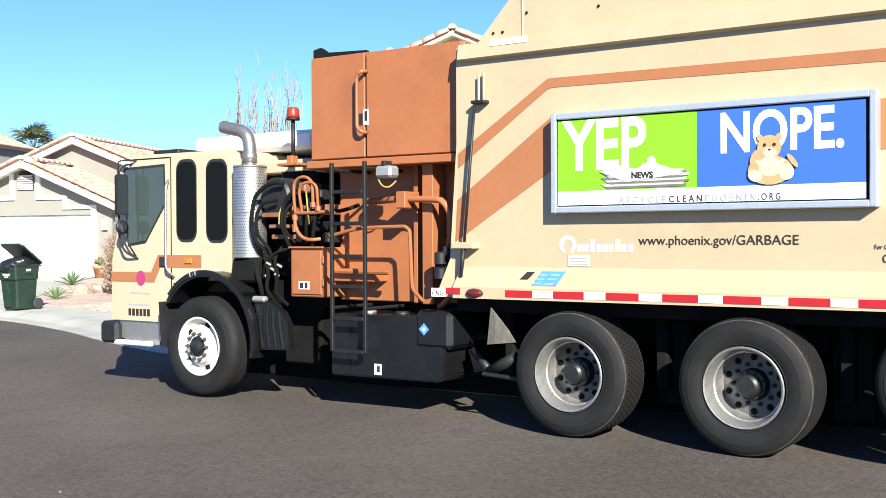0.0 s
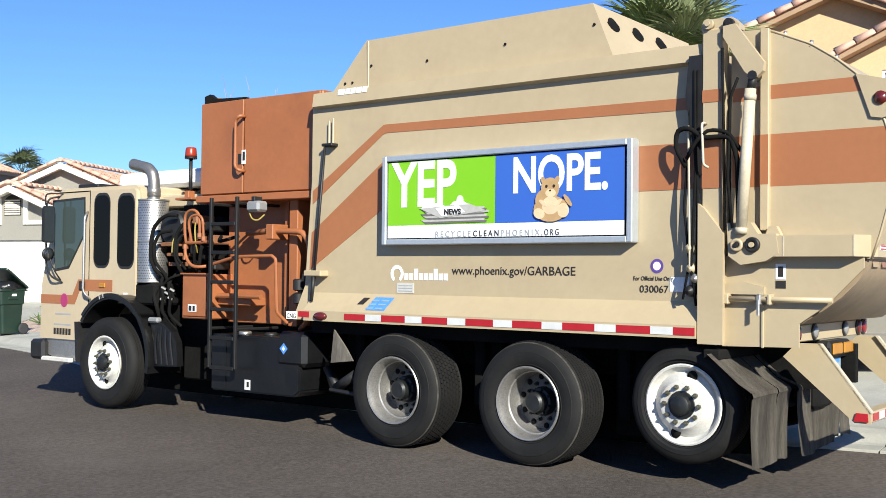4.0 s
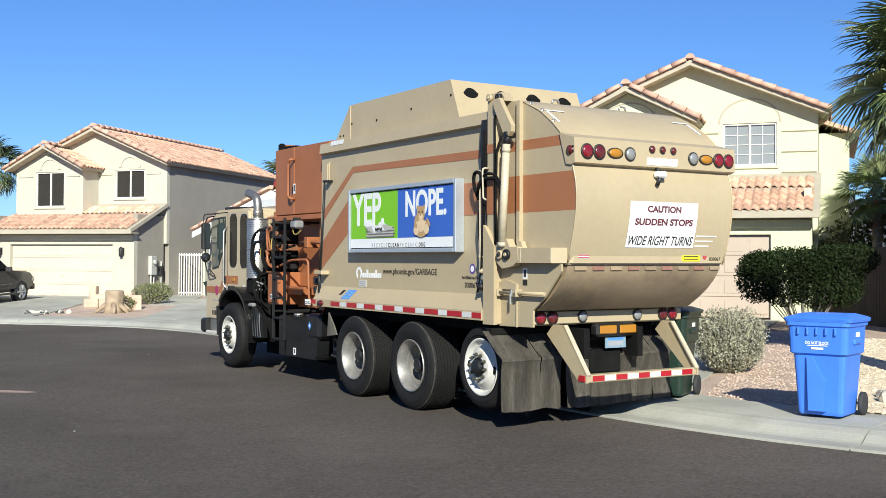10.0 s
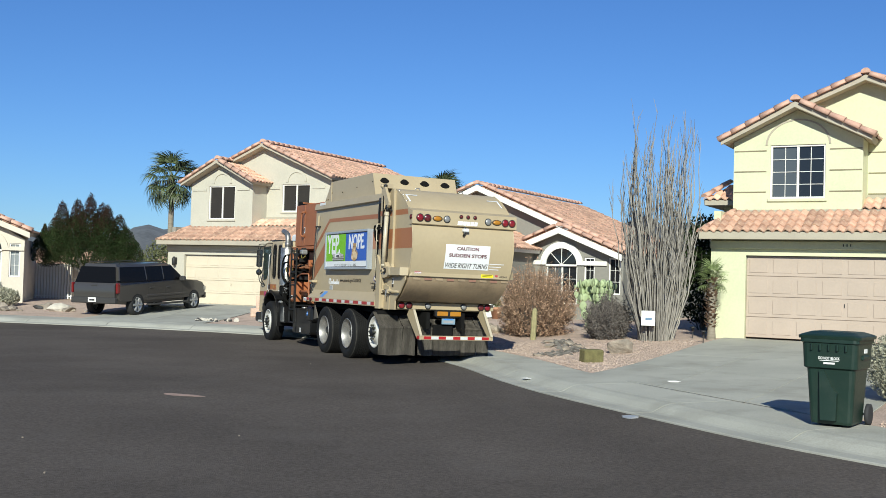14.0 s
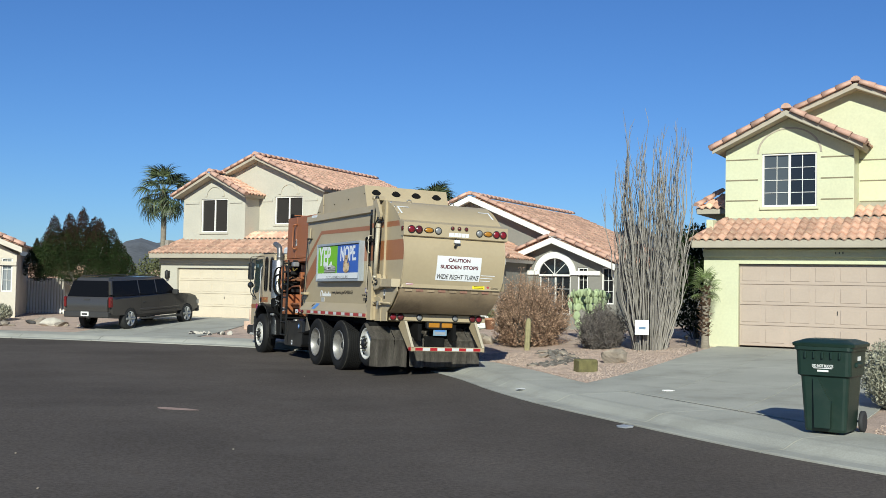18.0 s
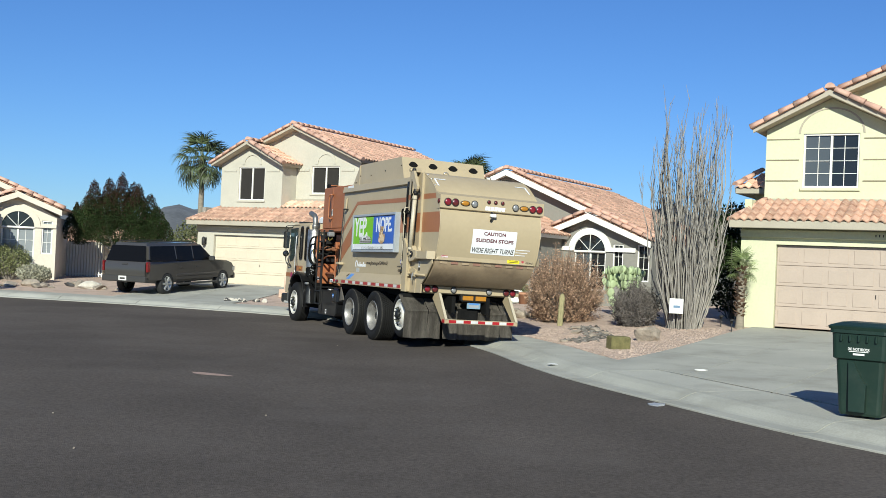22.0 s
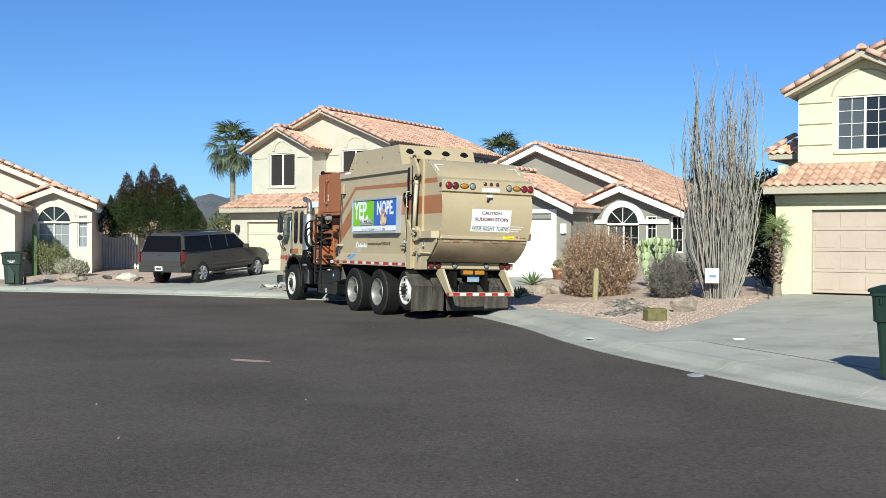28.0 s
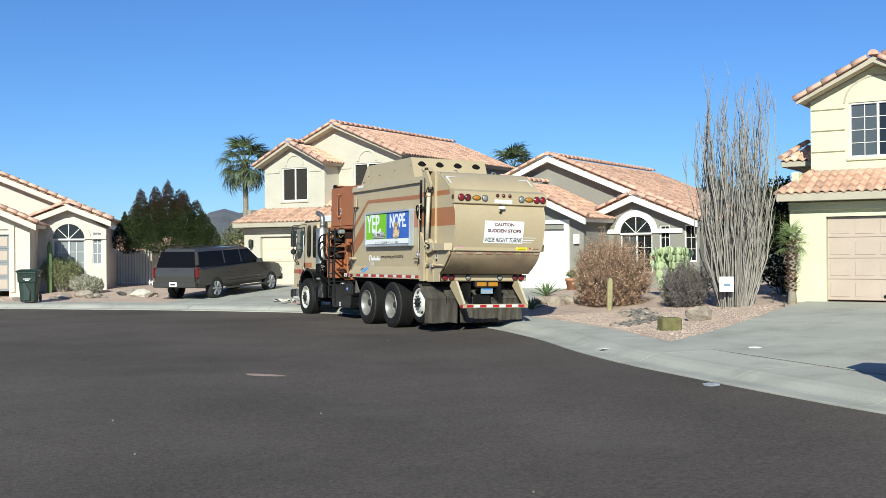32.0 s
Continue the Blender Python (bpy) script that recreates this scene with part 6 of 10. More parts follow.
def wheel(x, z, r, y_out, width, kind, side=1):
    """A wheel about its hub: tyre, tread, rim, hub, nuts. side: 1 left, -1 right."""
    hub = new("wheel")
    hub.empty_display_size = 0.2
    hub.parent = truck
    hub.matrix_basis = pose(x, y_out, z, 0, 0, 0 if side > 0 else 180)
    rr = 0.318
    w = width
    drive = kind in ("dual", "lug")
    bm = bm_new()
    prof = [(rr, -0.03), (rr + 0.018, -0.004), (rr + 0.03, 0.004), (rr + 0.034, 0.000), (rr + 0.06, 0.012), (r * 0.76, 0.019), (r * 0.83, 0.018), (r * 0.835, 0.014), (r * 0.90, 0.006), (r * 0.95, -0.012), (r * 0.98, -0.032), (r * 0.991, -0.052)]
    ribs = 7 if drive else 5
    sp = (w - 0.12) / ribs
    for k in range(ribs):
        a, b = -0.06 - sp * k, -0.06 - sp * (k + 1)
        top = r - (0.009 if drive else 0.0)
        prof += [(top, a - 0.003), (top, b + 0.010), (r - 0.016, b + 0.008), (r - 0.016, b + 0.001)]
    prof += [(r * 0.991, -w + 0.052), (r * 0.97, -w + 0.025), (r * 0.9, -w - 0.004), (rr + 0.05, -w), (rr, -w + 0.03)]
    lathe(bm, prof, 64, "y", caps=False)
    tyre = part("tyre", bm, RUBBER, hub, smooth="auto")
    if drive and side > 0:
        bm = bm_new()
        n = 72
        skew = 0.5 if kind == "dual" else -0.35
        for i in range(n):
            for k in range(ribs):
                y0 = -0.062 - sp * k
                y1 = y0 - sp + 0.013
                aa = 2 * math.pi * (i + (0.5 if k % 2 else 0)) / n
                c, s = math.cos(aa), math.sin(aa)
                t, n_ = Vector((-s, 0, c)), Vector((c, 0, s))
                hw = 0.0195
                q = [n_ * (r - 0.012) + t * u + Vector((0, y, 0)) for u, y in ((-hw - skew * 0.012, y0), (hw - skew * 0.012, y0), (hw + skew * 0.012, y1), (-hw + skew * 0.012, y1))]
                lo = [bm.verts.new(p) for p in q]
                hi = [bm.verts.new(p + n_ * 0.012) for p in q]
                bm.faces.new(hi)
                for j in range(4):
                    bm.faces.new((lo[j], lo[(j + 1) % 4], hi[(j + 1) % 4], hi[j]))
        tagged(part("tread", bm, RUBBER, hub), kind="stuff")
        # worn feathered shoulder of the outer rib
        bm = bm_new()
        lathe(bm, [(r * 0.955, -0.018), (r * 0.972, -0.022), (r * 0.985, -0.040), (r * 0.975, -0.036)], 64, "y", caps=False)
        part("shoulder_rib", bm, WORNRUBBER, tyre)
    bm = bm_new()
    if drive:
        deep_ = 0.265 if kind == "dual" else 0.285
        prof = [(rr + 0.014, 0.004), (rr + 0.006, 0.014), (rr - 0.006, 0.010), (rr - 0.014, -0.015), (rr - 0.028, -0.05), (rr - 0.034, -0.12), (rr - 0.046, -0.128), (rr - 0.05, -deep_ + 0.02), (rr - 0.06, -deep_)]
        face, hole_r, hole_y, nh, mt = -deep_, 0.222, -deep_ + 0.002, 10, RIMALU
    elif kind == "tag":
        prof = [(rr + 0.014, 0.006), (rr + 0.002, 0.012), (rr - 0.012, 0.006), (rr - 0.03, -0.035), (rr - 0.05, -0.05), (0.215, 0.0), (0.19, 0.03), (0.17, 0.035), (0.0, 0.035)]
        face, hole_r, hole_y, nh, mt = 0.035, 0.245, -0.022, 2, RIMWHITE
    else:
        prof = [(rr + 0.014, 0.006), (rr + 0.002, 0.012), (rr - 0.012, 0.006), (rr - 0.03, -0.045), (rr - 0.06, -0.085), (0.215, -0.055), (0.19, 0.0), (0.17, 0.012), (0.0, 0.012)]
        face, hole_r, hole_y, nh, mt = 0.012, 0.243, -0.072, 5, RIMWHITE
    lathe(bm, prof, 48, "y", caps=False)
    rim = part("rim", bm, mt, hub, smooth="auto")
    if drive:
        bm = bm_new()
        lathe(bm, [(rr - 0.056, face - 0.004), (0.20, face), (0.17, face + 0.006), (0.0, face + 0.006)], 40, "y", caps=False)
        part("disc", bm, DISC, rim)
    for k in range(nh):
        a = 2 * math.pi * (k + 0.5) / nh + (0.9 if kind == "tag" else 0)
        bm = bm_new()
        rad = 0.027 if drive else 0.036 if kind == "front" else 0.044
        lathe(bm, [(rad, 0), (rad, 0.005), (0.0, 0.005)], 12, "y", (hole_r * math.cos(a), hole_y + (0.006 if not drive else 0), hole_r * math.sin(a)))
        part("hand_hole", bm, DARK, rim)
    bm = bm_new()
    if drive:
        lathe(bm, [(0.135, face + 0.004), (0.13, face + 0.06), (0.122, face + 0.09), (0.098, face + 0.095), (0.092, face + 0.18), (0.07, face + 0.20), (0.0, face + 0.20)], 20, "y")
    else:
        lathe(bm, [(0.116, face + 0.002), (0.112, face + 0.012), (0.088, face + 0.012), (0.080, face + 0.05), (0.06, face + 0.062), (0.0, face + 0.064)], 18, "y")
    part("hub_cap", bm, HUBDARK, rim, smooth="auto")
    if drive:
        for k in range(8):
            a = 2 * math.pi * (k + 0.5) / 8
            bm = bm_new()
            rod(bm, (0.110 * math.cos(a), face + 0.085, 0.110 * math.sin(a)), (0.110 * math.cos(a), face + 0.115, 0.110 * math.sin(a)), 0.013, 0.010, 6)
            part("axle_bolt", bm, HUBDARK, rim)
    nr = 0.168 if drive else 0.148
    for k in range(10):
        a = 2 * math.pi * k / 10
        bm = bm_new()
        c, s = nr * math.cos(a), nr * math.sin(a)
        rod(bm, (c, face - 0.004, s), (c, face + 0.026, s), 0.021, 0.020, 6)
        rod(bm, (c, face + 0.026, s), (c, face + 0.05, s), 0.012, 0.010, 6)
        part("wheel_nut", bm, HUBDARK if drive else NUTGREY, rim)
    return hub


WHEELS = []
for x, z, r, yo, w, kd in ((7.674, 0.50, 0.558, 0.0, 0.31, "front"), (3.015, 0.495, 0.555, 0.02, 0.44, "dual"), (1.451, 0.495, 0.556, 0.035, 0.44, "lug"), (0.0, 0.598, 0.485, -0.035, 0.30, "tag")):
    WHEELS.append((wheel(x, z, r, yo, w, kd), x, yo, z, r, 0))
    WHEELS.append((wheel(x, z + 0.08, r, -2.5 - yo, w, "front" if kd == "front" else "tag", -1), x, -2.5 - yo, z + 0.08, r, 180))

# ---- yards: materials ----
BINGREEN = mat("green_bin_plastic", (0.010, 0.027, 0.018), 0.45, var=0.12, scale=3, fine=0.06, bump=0.001, bscale=200, dirt=((0.05, 0.06, 0.045), 0.25, 4))
BINBLUE = mat("blue_bin_plastic", (0.055, 0.19, 0.72), 0.45, var=0.08, scale=3, fine=0.05, bump=0.001, bscale=200)
BAG = mat("black_bag", (0.012, 0.012, 0.013), 0.3, var=0.2, scale=8, bump=0.01, bscale=25)
RUBBERG = mat("grey_rubber", (0.03, 0.03, 0.032), 0.8, var=0.15, scale=8)
SUVPAINT = mat("pewter_paint", (0.075, 0.069, 0.063), 0.28, 0.35, var=0.04, scale=1.5, fine=0.03, coat=0.5)
SUVDARK = mat("dark_cladding", (0.040, 0.038, 0.036), 0.55, var=0.08, scale=3)
GOLDPAINT = mat("taupe_paint", (0.29, 0.265, 0.215), 0.28, 0.45, var=0.04, scale=1.5, fine=0.03, coat=0.5)
CARGLASS = mat("car_glass", (0.006, 0.006, 0.0065), 0.15, var=0.03, fine=0.0, spec=0.12)
CHROMEC = mat("bright_metal", (0.52, 0.52, 0.51), 0.36, 0.8, var=0.05, scale=5)
TAILRED = mat("tail_lamp_red", (0.16, 0.012, 0.012), 0.2, var=0.1, scale=12, coat=0.6)
TYREC = mat("car_tyre", (0.018, 0.018, 0.018), 0.85, var=0.15, scale=9)
PALMTRUNK = mat("palm_bark", (0.25, 0.215, 0.165), 0.95, var=0.25, scale=4, bump=0.012, bscale=12, fine=0.25, stretch=(1, 1, 5))
PALMBOOT = mat("old_leaf_base", (0.20, 0.125, 0.08), 0.9, var=0.3, scale=5, fine=0.2, rnd=0.4)
FROND = mat("palm_frond", (0.155, 0.200, 0.072), 0.45, var=0.2, scale=3, fine=0.15, rnd=0.3)
FROND3 = mat("dark_palm_frond", (0.075, 0.095, 0.038), 0.5, var=0.25, scale=3, fine=0.15, rnd=0.35)
FROND2 = mat("pale_palm_frond", (0.25, 0.28, 0.14), 0.55, var=0.2, scale=3, fine=0.15, rnd=0.3)
DARKLEAF = mat("dark_leaf", (0.019, 0.032, 0.009), 0.65, var=0.5, scale=1.1, fine=0.15, rnd=0.25, spec=0.15)
REDLEAF = mat("reddish_leaf", (0.045, 0.021, 0.014), 0.65, var=0.35, scale=1.2, fine=0.2, rnd=0.22, spec=0.15)
GREYLEAF = mat("grey_green_leaf", (0.30, 0.29, 0.21), 0.8, var=0.25, scale=4, fine=0.2, rnd=0.4)
OLIVELEAF = mat("olive_leaf", (0.13, 0.14, 0.055), 0.7, var=0.3, scale=3, fine=0.2, rnd=0.4)
DRYTWIG = mat("dry_rust_twig", (0.36, 0.235, 0.155), 0.9, var=0.3, scale=4, fine=0.2, rnd=0.4)
GREYTWIG = mat("grey_twig", (0.23, 0.205, 0.18), 0.9, var=0.3, scale=4, fine=0.2, rnd=0.35)
OCOTILLO = mat("ocotillo_stem", (0.265, 0.243, 0.212), 0.9, var=0.25, scale=6, bump=0.01, bscale=60, fine=0.2, rnd=0.3)
CACTUS = mat("cactus_green", (0.12, 0.19, 0.075), 0.7, var=0.15, scale=7, bump=0.006, bscale=60, fine=0.12, rnd=0.12)
PEAR = mat("prickly_pear_pad", (0.30, 0.36, 0.20), 0.7, var=0.15, scale=7, bump=0.004, bscale=40, fine=0.12, rnd=0.2)
ROCK = mat("yard_rock", (0.25, 0.21, 0.165), 0.95, var=0.3, scale=4, bump=0.03, bscale=18, fine=0.25, rnd=0.25)
WHITEROCK = mat("white_rock", (0.50, 0.46, 0.39), 0.9, var=0.2, scale=4, bump=0.02, bscale=18, fine=0.2)
DARKROCK = mat("dark_rock", (0.06, 0.057, 0.055), 0.9, var=0.3, scale=4, bump=0.02, bscale=18)
MOSS = mat("mossy_block", (0.14, 0.125, 0.05), 0.95, var=0.35, scale=9, bump=0.02, bscale=30, fine=0.3)
PINKBLOCK = mat("pink_stone_block", (0.56, 0.40, 0.30), 0.95, var=0.2, scale=4, bump=0.012, bscale=30, fine=0.15, rnd=0.1)
WOODGREY = mat("weathered_wood", (0.33, 0.25, 0.17), 0.9, var=0.3, scale=5, bump=0.015, bscale=30, fine=0.2)
FENCEBROWN = mat("dark_fence_board", (0.055, 0.034, 0.024), 0.85, var=0.25, scale=3, bump=0.005, bscale=40, fine=0.2, rnd=0.2)
IRON = mat("black_iron", (0.02, 0.02, 0.02), 0.6, var=0.1, scale=5)
GREYBOX = mat("grey_meter_box", (0.45, 0.45, 0.42), 0.6, var=0.08, scale=4)
TERRA = mat("terracotta", (0.42, 0.21, 0.12), 0.85, var=0.15, scale=6, fine=0.1)
PAPER = mat("paper", (0.75, 0.74, 0.70), 0.8, var=0.08, scale=8)
PEBBLE = mat("pink_pebbles", (0.46, 0.355, 0.285), 0.95, var=0.2, scale=3, rnd=0.16, fine=0.15)

RNG = np.random.default_rng(11)


def at(x, y, rz=0.0, lift=0.0):
    """A pose resting on the lots."""
    return pose(x, y, land(x, y) + lift, 0, 0, rz)


def pydata(name, verts, faces, material, parent=None, label="", kind="stuff"):
    me = bpy.data.meshes.new(name)
    me.from_pydata([tuple(v) for v in verts], [], faces)
    me.materials.append(material)
    ob = part(name, me, material, parent, label)
    if kind:
        tagged(ob, kind=kind)
    return ob


def unit(v):
    return v / np.maximum(np.linalg.norm(v, axis=-1, keepdims=True), 1e-9)


def leaf_cloud(name, c, length, width, material, parent, d=None, spread=1.0, label=""):
    """Folded leaves at the points c, pointing along d with some spread."""
    n = len(c)
    r = unit(RNG.normal(size=(n, 3)))
    d = r if d is None else unit(d + spread * r)
    s = unit(np.cross(d, unit(RNG.normal(size=(n, 3)))))
    up = np.cross(s, d)
    ln = length * RNG.uniform(0.6, 1.3, (n, 1))
    w = width * RNG.uniform(0.7, 1.3, (n, 1))
    v = np.stack([c, c + d * ln * 0.5 + s * w * 0.5 + up * w * 0.2, c + d * ln, c + d * ln * 0.5 - s * w * 0.5 + up * w * 0.2], 1).reshape(-1, 3)
    f = [(4 * i, 4 * i + 1, 4 * i + 2, 4 * i + 3) for i in range(n)]
    return pydata(name, v, f, material, parent, label)


def stick_cloud(name, p, q, r0, r1, material, parent, label="", kind="stuff"):
    """Thin three-sided sticks from p to q."""
    n = len(p)
    d = unit(q - p)
    u = unit(np.cross(d, unit(RNG.normal(size=(n, 3)))))
    w = np.cross(d, u)
    v = []
    for k in range(3):
        a = 2 * math.pi * k / 3
        o = math.cos(a) * u + math.sin(a) * w
        v += [p + o * r0, q + o * r1]
    v = np.stack(v, 1).reshape(-1, 3)
    f = []
    for i in range(n):
        b = 6 * i
        f += [(b, b + 2, b + 3, b + 1), (b + 2, b + 4, b + 5, b + 3), (b + 4, b, b + 1, b + 5)]
    return pydata(name, v, f, material, parent, label, kind)


def ball(n, rx, ry, rz, shell=0.55):
    """Points in the outer part of an ellipsoid."""
    p = unit(RNG.normal(size=(n, 3))) * (RNG.uniform(shell ** 3, 1, (n, 1)) ** (1 / 3))
    return p * np.array([rx, ry, rz])


def rock_mesh(name, sx, sy, sz, seed, material, sub=2):
    bm = bm_new()
    bmesh.ops.create_icosphere(bm, subdivisions=sub, radius=1.0)
    rn = np.random.default_rng(seed)
    dirs = unit(rn.normal(size=(9, 3)))
    cut = rn.uniform(0.35, 0.85, 9)
    for v in bm.verts:
        p = np.array(v.co)
        for dd, c in zip(dirs, cut):
            e = p @ dd
            if e > c:
                p = p - dd * (e - c) * 0.85
        p = p * (1 + rn.uniform(-0.04, 0.04))
        v.co = (p[0] * sx / 2, p[1] * sy / 2, (p[2] * 0.62 + 0.3) * sz)
    return finish(name, bm, material)


def rock(x, y, sx, sy, sz, seed, material=None, label="tan angular boulder lying in the gravel yard", rz=0.0, group="yard rocks", name="rock"):
    ob = new(name, rock_mesh(name, sx, sy, sz, seed, material or ROCK))
    ob.matrix_world = at(x, y, rz, -0.12 * sz)
    return tagged(ob, label, "rock", group)


JOINT = mat("sandy_joint", (0.60, 0.59, 0.53), 0.95, var=0.15, scale=3, fine=0.1)


# ---- driveways and paths, slab by slab ----
def drive(name, label, quad, nu, nv, lift=0.024, t=0.08):
    root = tagged(new(name), label, "driveway", kind="structure")
    a, b, c, d = [Vector((*p, 0)) for p in quad]   # near left, near right, far right, far left

    def pt(u, v):
        q = (a * (1 - u) + b * u) * (1 - v) + (d * (1 - u) + c * u) * v
        return q
    for i in range(nu):
        for j in range(nv):
            u0, u1, v0, v1 = i / nu, (i + 1) / nu, j / nv, (j + 1) / nv
            gu, gv = 0.009 / ((b - a).length), 0.009 / ((d - a).length)
            bm = bm_new()
            k = 6
            top = []
            for y in range(k + 1):
                row = []
                for x in range(k + 1):
                    q = pt(u0 + gu + (u1 - u0 - 2 * gu) * x / k, v0 + gv + (v1 - v0 - 2 * gv) * y / k)
                    row.append(bm.verts.new((q.x, q.y, max(land(q.x, q.y), 0.115) + lift)))
                top.append(row)
            for r0, r1 in zip(top, top[1:]):
                for x in range(k):
                    bm.faces.new((r0[x], r0[x + 1], r1[x + 1], r1[x]))
            rim = top[0][:-1] + [r[-1] for r in top[:-1]] + top[-1][:0:-1] + [r[0] for r in top[:0:-1]]
            low = [bm.verts.new((v.co.x, v.co.y, v.co.z - t)) for v in rim]
            for m in range(len(rim)):
                bm.faces.new((rim[m], rim[(m + 1) % len(rim)], low[(m + 1) % len(rim)], low[m]))
            part("slab", bm, CONCRETE, root)
    bm = bm_new()
    g = [[bm.verts.new((p.x, p.y, max(land(p.x, p.y), 0.115) + lift - 0.007)) for p in (pt(i / 24, j / 24) for i in range(25))] for j in range(25)]
    for r0, r1 in zip(g, g[1:]):
        for x in range(24):
            bm.faces.new((r0[x], r0[x + 1], r1[x + 1], r1[x])).smooth = True
    part("joint_bed", bm, JOINT, root)
    return root


drive("driveway_yellow_house", "wide pale concrete driveway with tooled joints and faint stains", ((3.75, 18.75), (5.9, 12.8), (13.75, 24.35), (9.0, 27.25)), 3, 4)
drive("driveway_cream_house", "pale concrete driveway of a two-storey house", ((-9.6, 35.3), (-5.5, 33.7), (-3.7, 42.8), (-8.6, 45.65)), 2, 3)
drive("driveway_grey_house", "pale concrete driveway leading to a white garage door", ((-2.4, 31.9), (0.9, 28.1), (4.1, 37.5), (-0.6, 40.5)), 2, 3)
drive("driveway_ochre_house", "concrete driveway under a parked car", ((8.6, 9.3), (11.2, 5.4), (17.3, 13.6), (13.8, 17.1)), 2, 3)
drive("gate_path", "narrow concrete path to a white gate", ((-2.3, 37.6), (-0.9, 37.0), (-0.55, 45.0), (-2.0, 45.0)), 1, 4, 0.018)


# ---- gravel beds ----
def in_poly(poly, x, y):
    s = False
    for (x0, y0), (x1, y1) in zip(poly, poly[1:] + poly[:1]):
        if (y0 > y) != (y1 > y) and x < (x1 - x0) * (y - y0) / (y1 - y0) + x0:
            s = not s
    return s


def pebbles(name, label, poly, n, size, material):
    xs, ys = [p[0] for p in poly], [p[1] for p in poly]
    vs, fs = [], []
    while len(fs) < n * 8:
        x, y = RNG.uniform(min(xs), max(xs)), RNG.uniform(min(ys), max(ys))
        if not in_poly(poly, x, y) or off_kerb(x, y) < 1.42:
            continue
        z = land(x, y)
        a = RNG.uniform(0, 6.28)
        e = np.array([[math.cos(a), math.sin(a), 0], [-math.sin(a), math.cos(a), 0], [0, 0, 1.0]])
        s = size * RNG.uniform(0.5, 1.5) * np.array([1, RNG.uniform(0.6, 1), RNG.uniform(0.4, 0.7)])
        b = len(vs)
        for q in ((1, 0, 0), (0, 1, 0), (-1, 0, 0), (0, -1, 0), (0.1, 0.1, 1), (0, 0, -1)):
            p = (np.array(q) * s * RNG.uniform(0.8, 1.2)) @ e
            vs.append((x + p[0], y + p[1], z + p[2] + s[2] * 0.35))
        for k in range(4):
            fs += [(b + k, b + (k + 1) % 4, b + 4), (b + (k + 1) % 4, b + k, b + 5)]
    ob = pydata(name, vs, fs, material, None, "", "")
    return tagged(ob, label, "gravel", kind="stuff")


bed = [(6.75, 11.15), (7.4, 10.3), (8.55, 9.45), (13.2, 16.9), (11.3, 18.6)]
bm = bm_new()
_n = 16
_g = [[None] * (_n + 1) for _ in range(_n + 1)]
for j in range(_n + 1):
    for i in range(_n + 1):
        u, v = i / _n, j / _n
        q = (Vector((6.7, 11.2)) * (1 - u) + Vector((8.6, 9.4)) * u) * (1 - v) + (Vector((11.2, 18.8)) * (1 - u) + Vector((13.3, 17.0)) * u) * v
        _g[j][i] = bm.verts.new((q.x, q.y, max(land(q.x, q.y), 0.10) + 0.014))
for j in range(_n):
    for i in range(_n):
        bm.faces.new((_g[j][i], _g[j][i + 1], _g[j + 1][i + 1], _g[j + 1][i])).smooth = True
tagged(part("gravel_bed", bm, PALEGRAVEL), "bed of pale river gravel round the palm", "gravel bed", kind="structure")
pebbles("river_gravel", "loose pale river stones round the palm", bed, 4200, 0.030, PALEGRAVEL)
pebbles("crushed_gravel", "loose pinkish crushed gravel beside the driveway", [(4.0, 19.3), (6.6, 23.4), (8.3, 26.6), (5.0, 28), (1.5, 26.5), (2.6, 21.5)], 7000, 0.019, PEBBLE)
pebbles("crushed_gravel", "loose pinkish crushed gravel between two driveways", [(6.0, 12.5), (7.0, 11.2), (11.0, 18.0), (11.0, 20.0)], 3600, 0.018, PEBBLE)


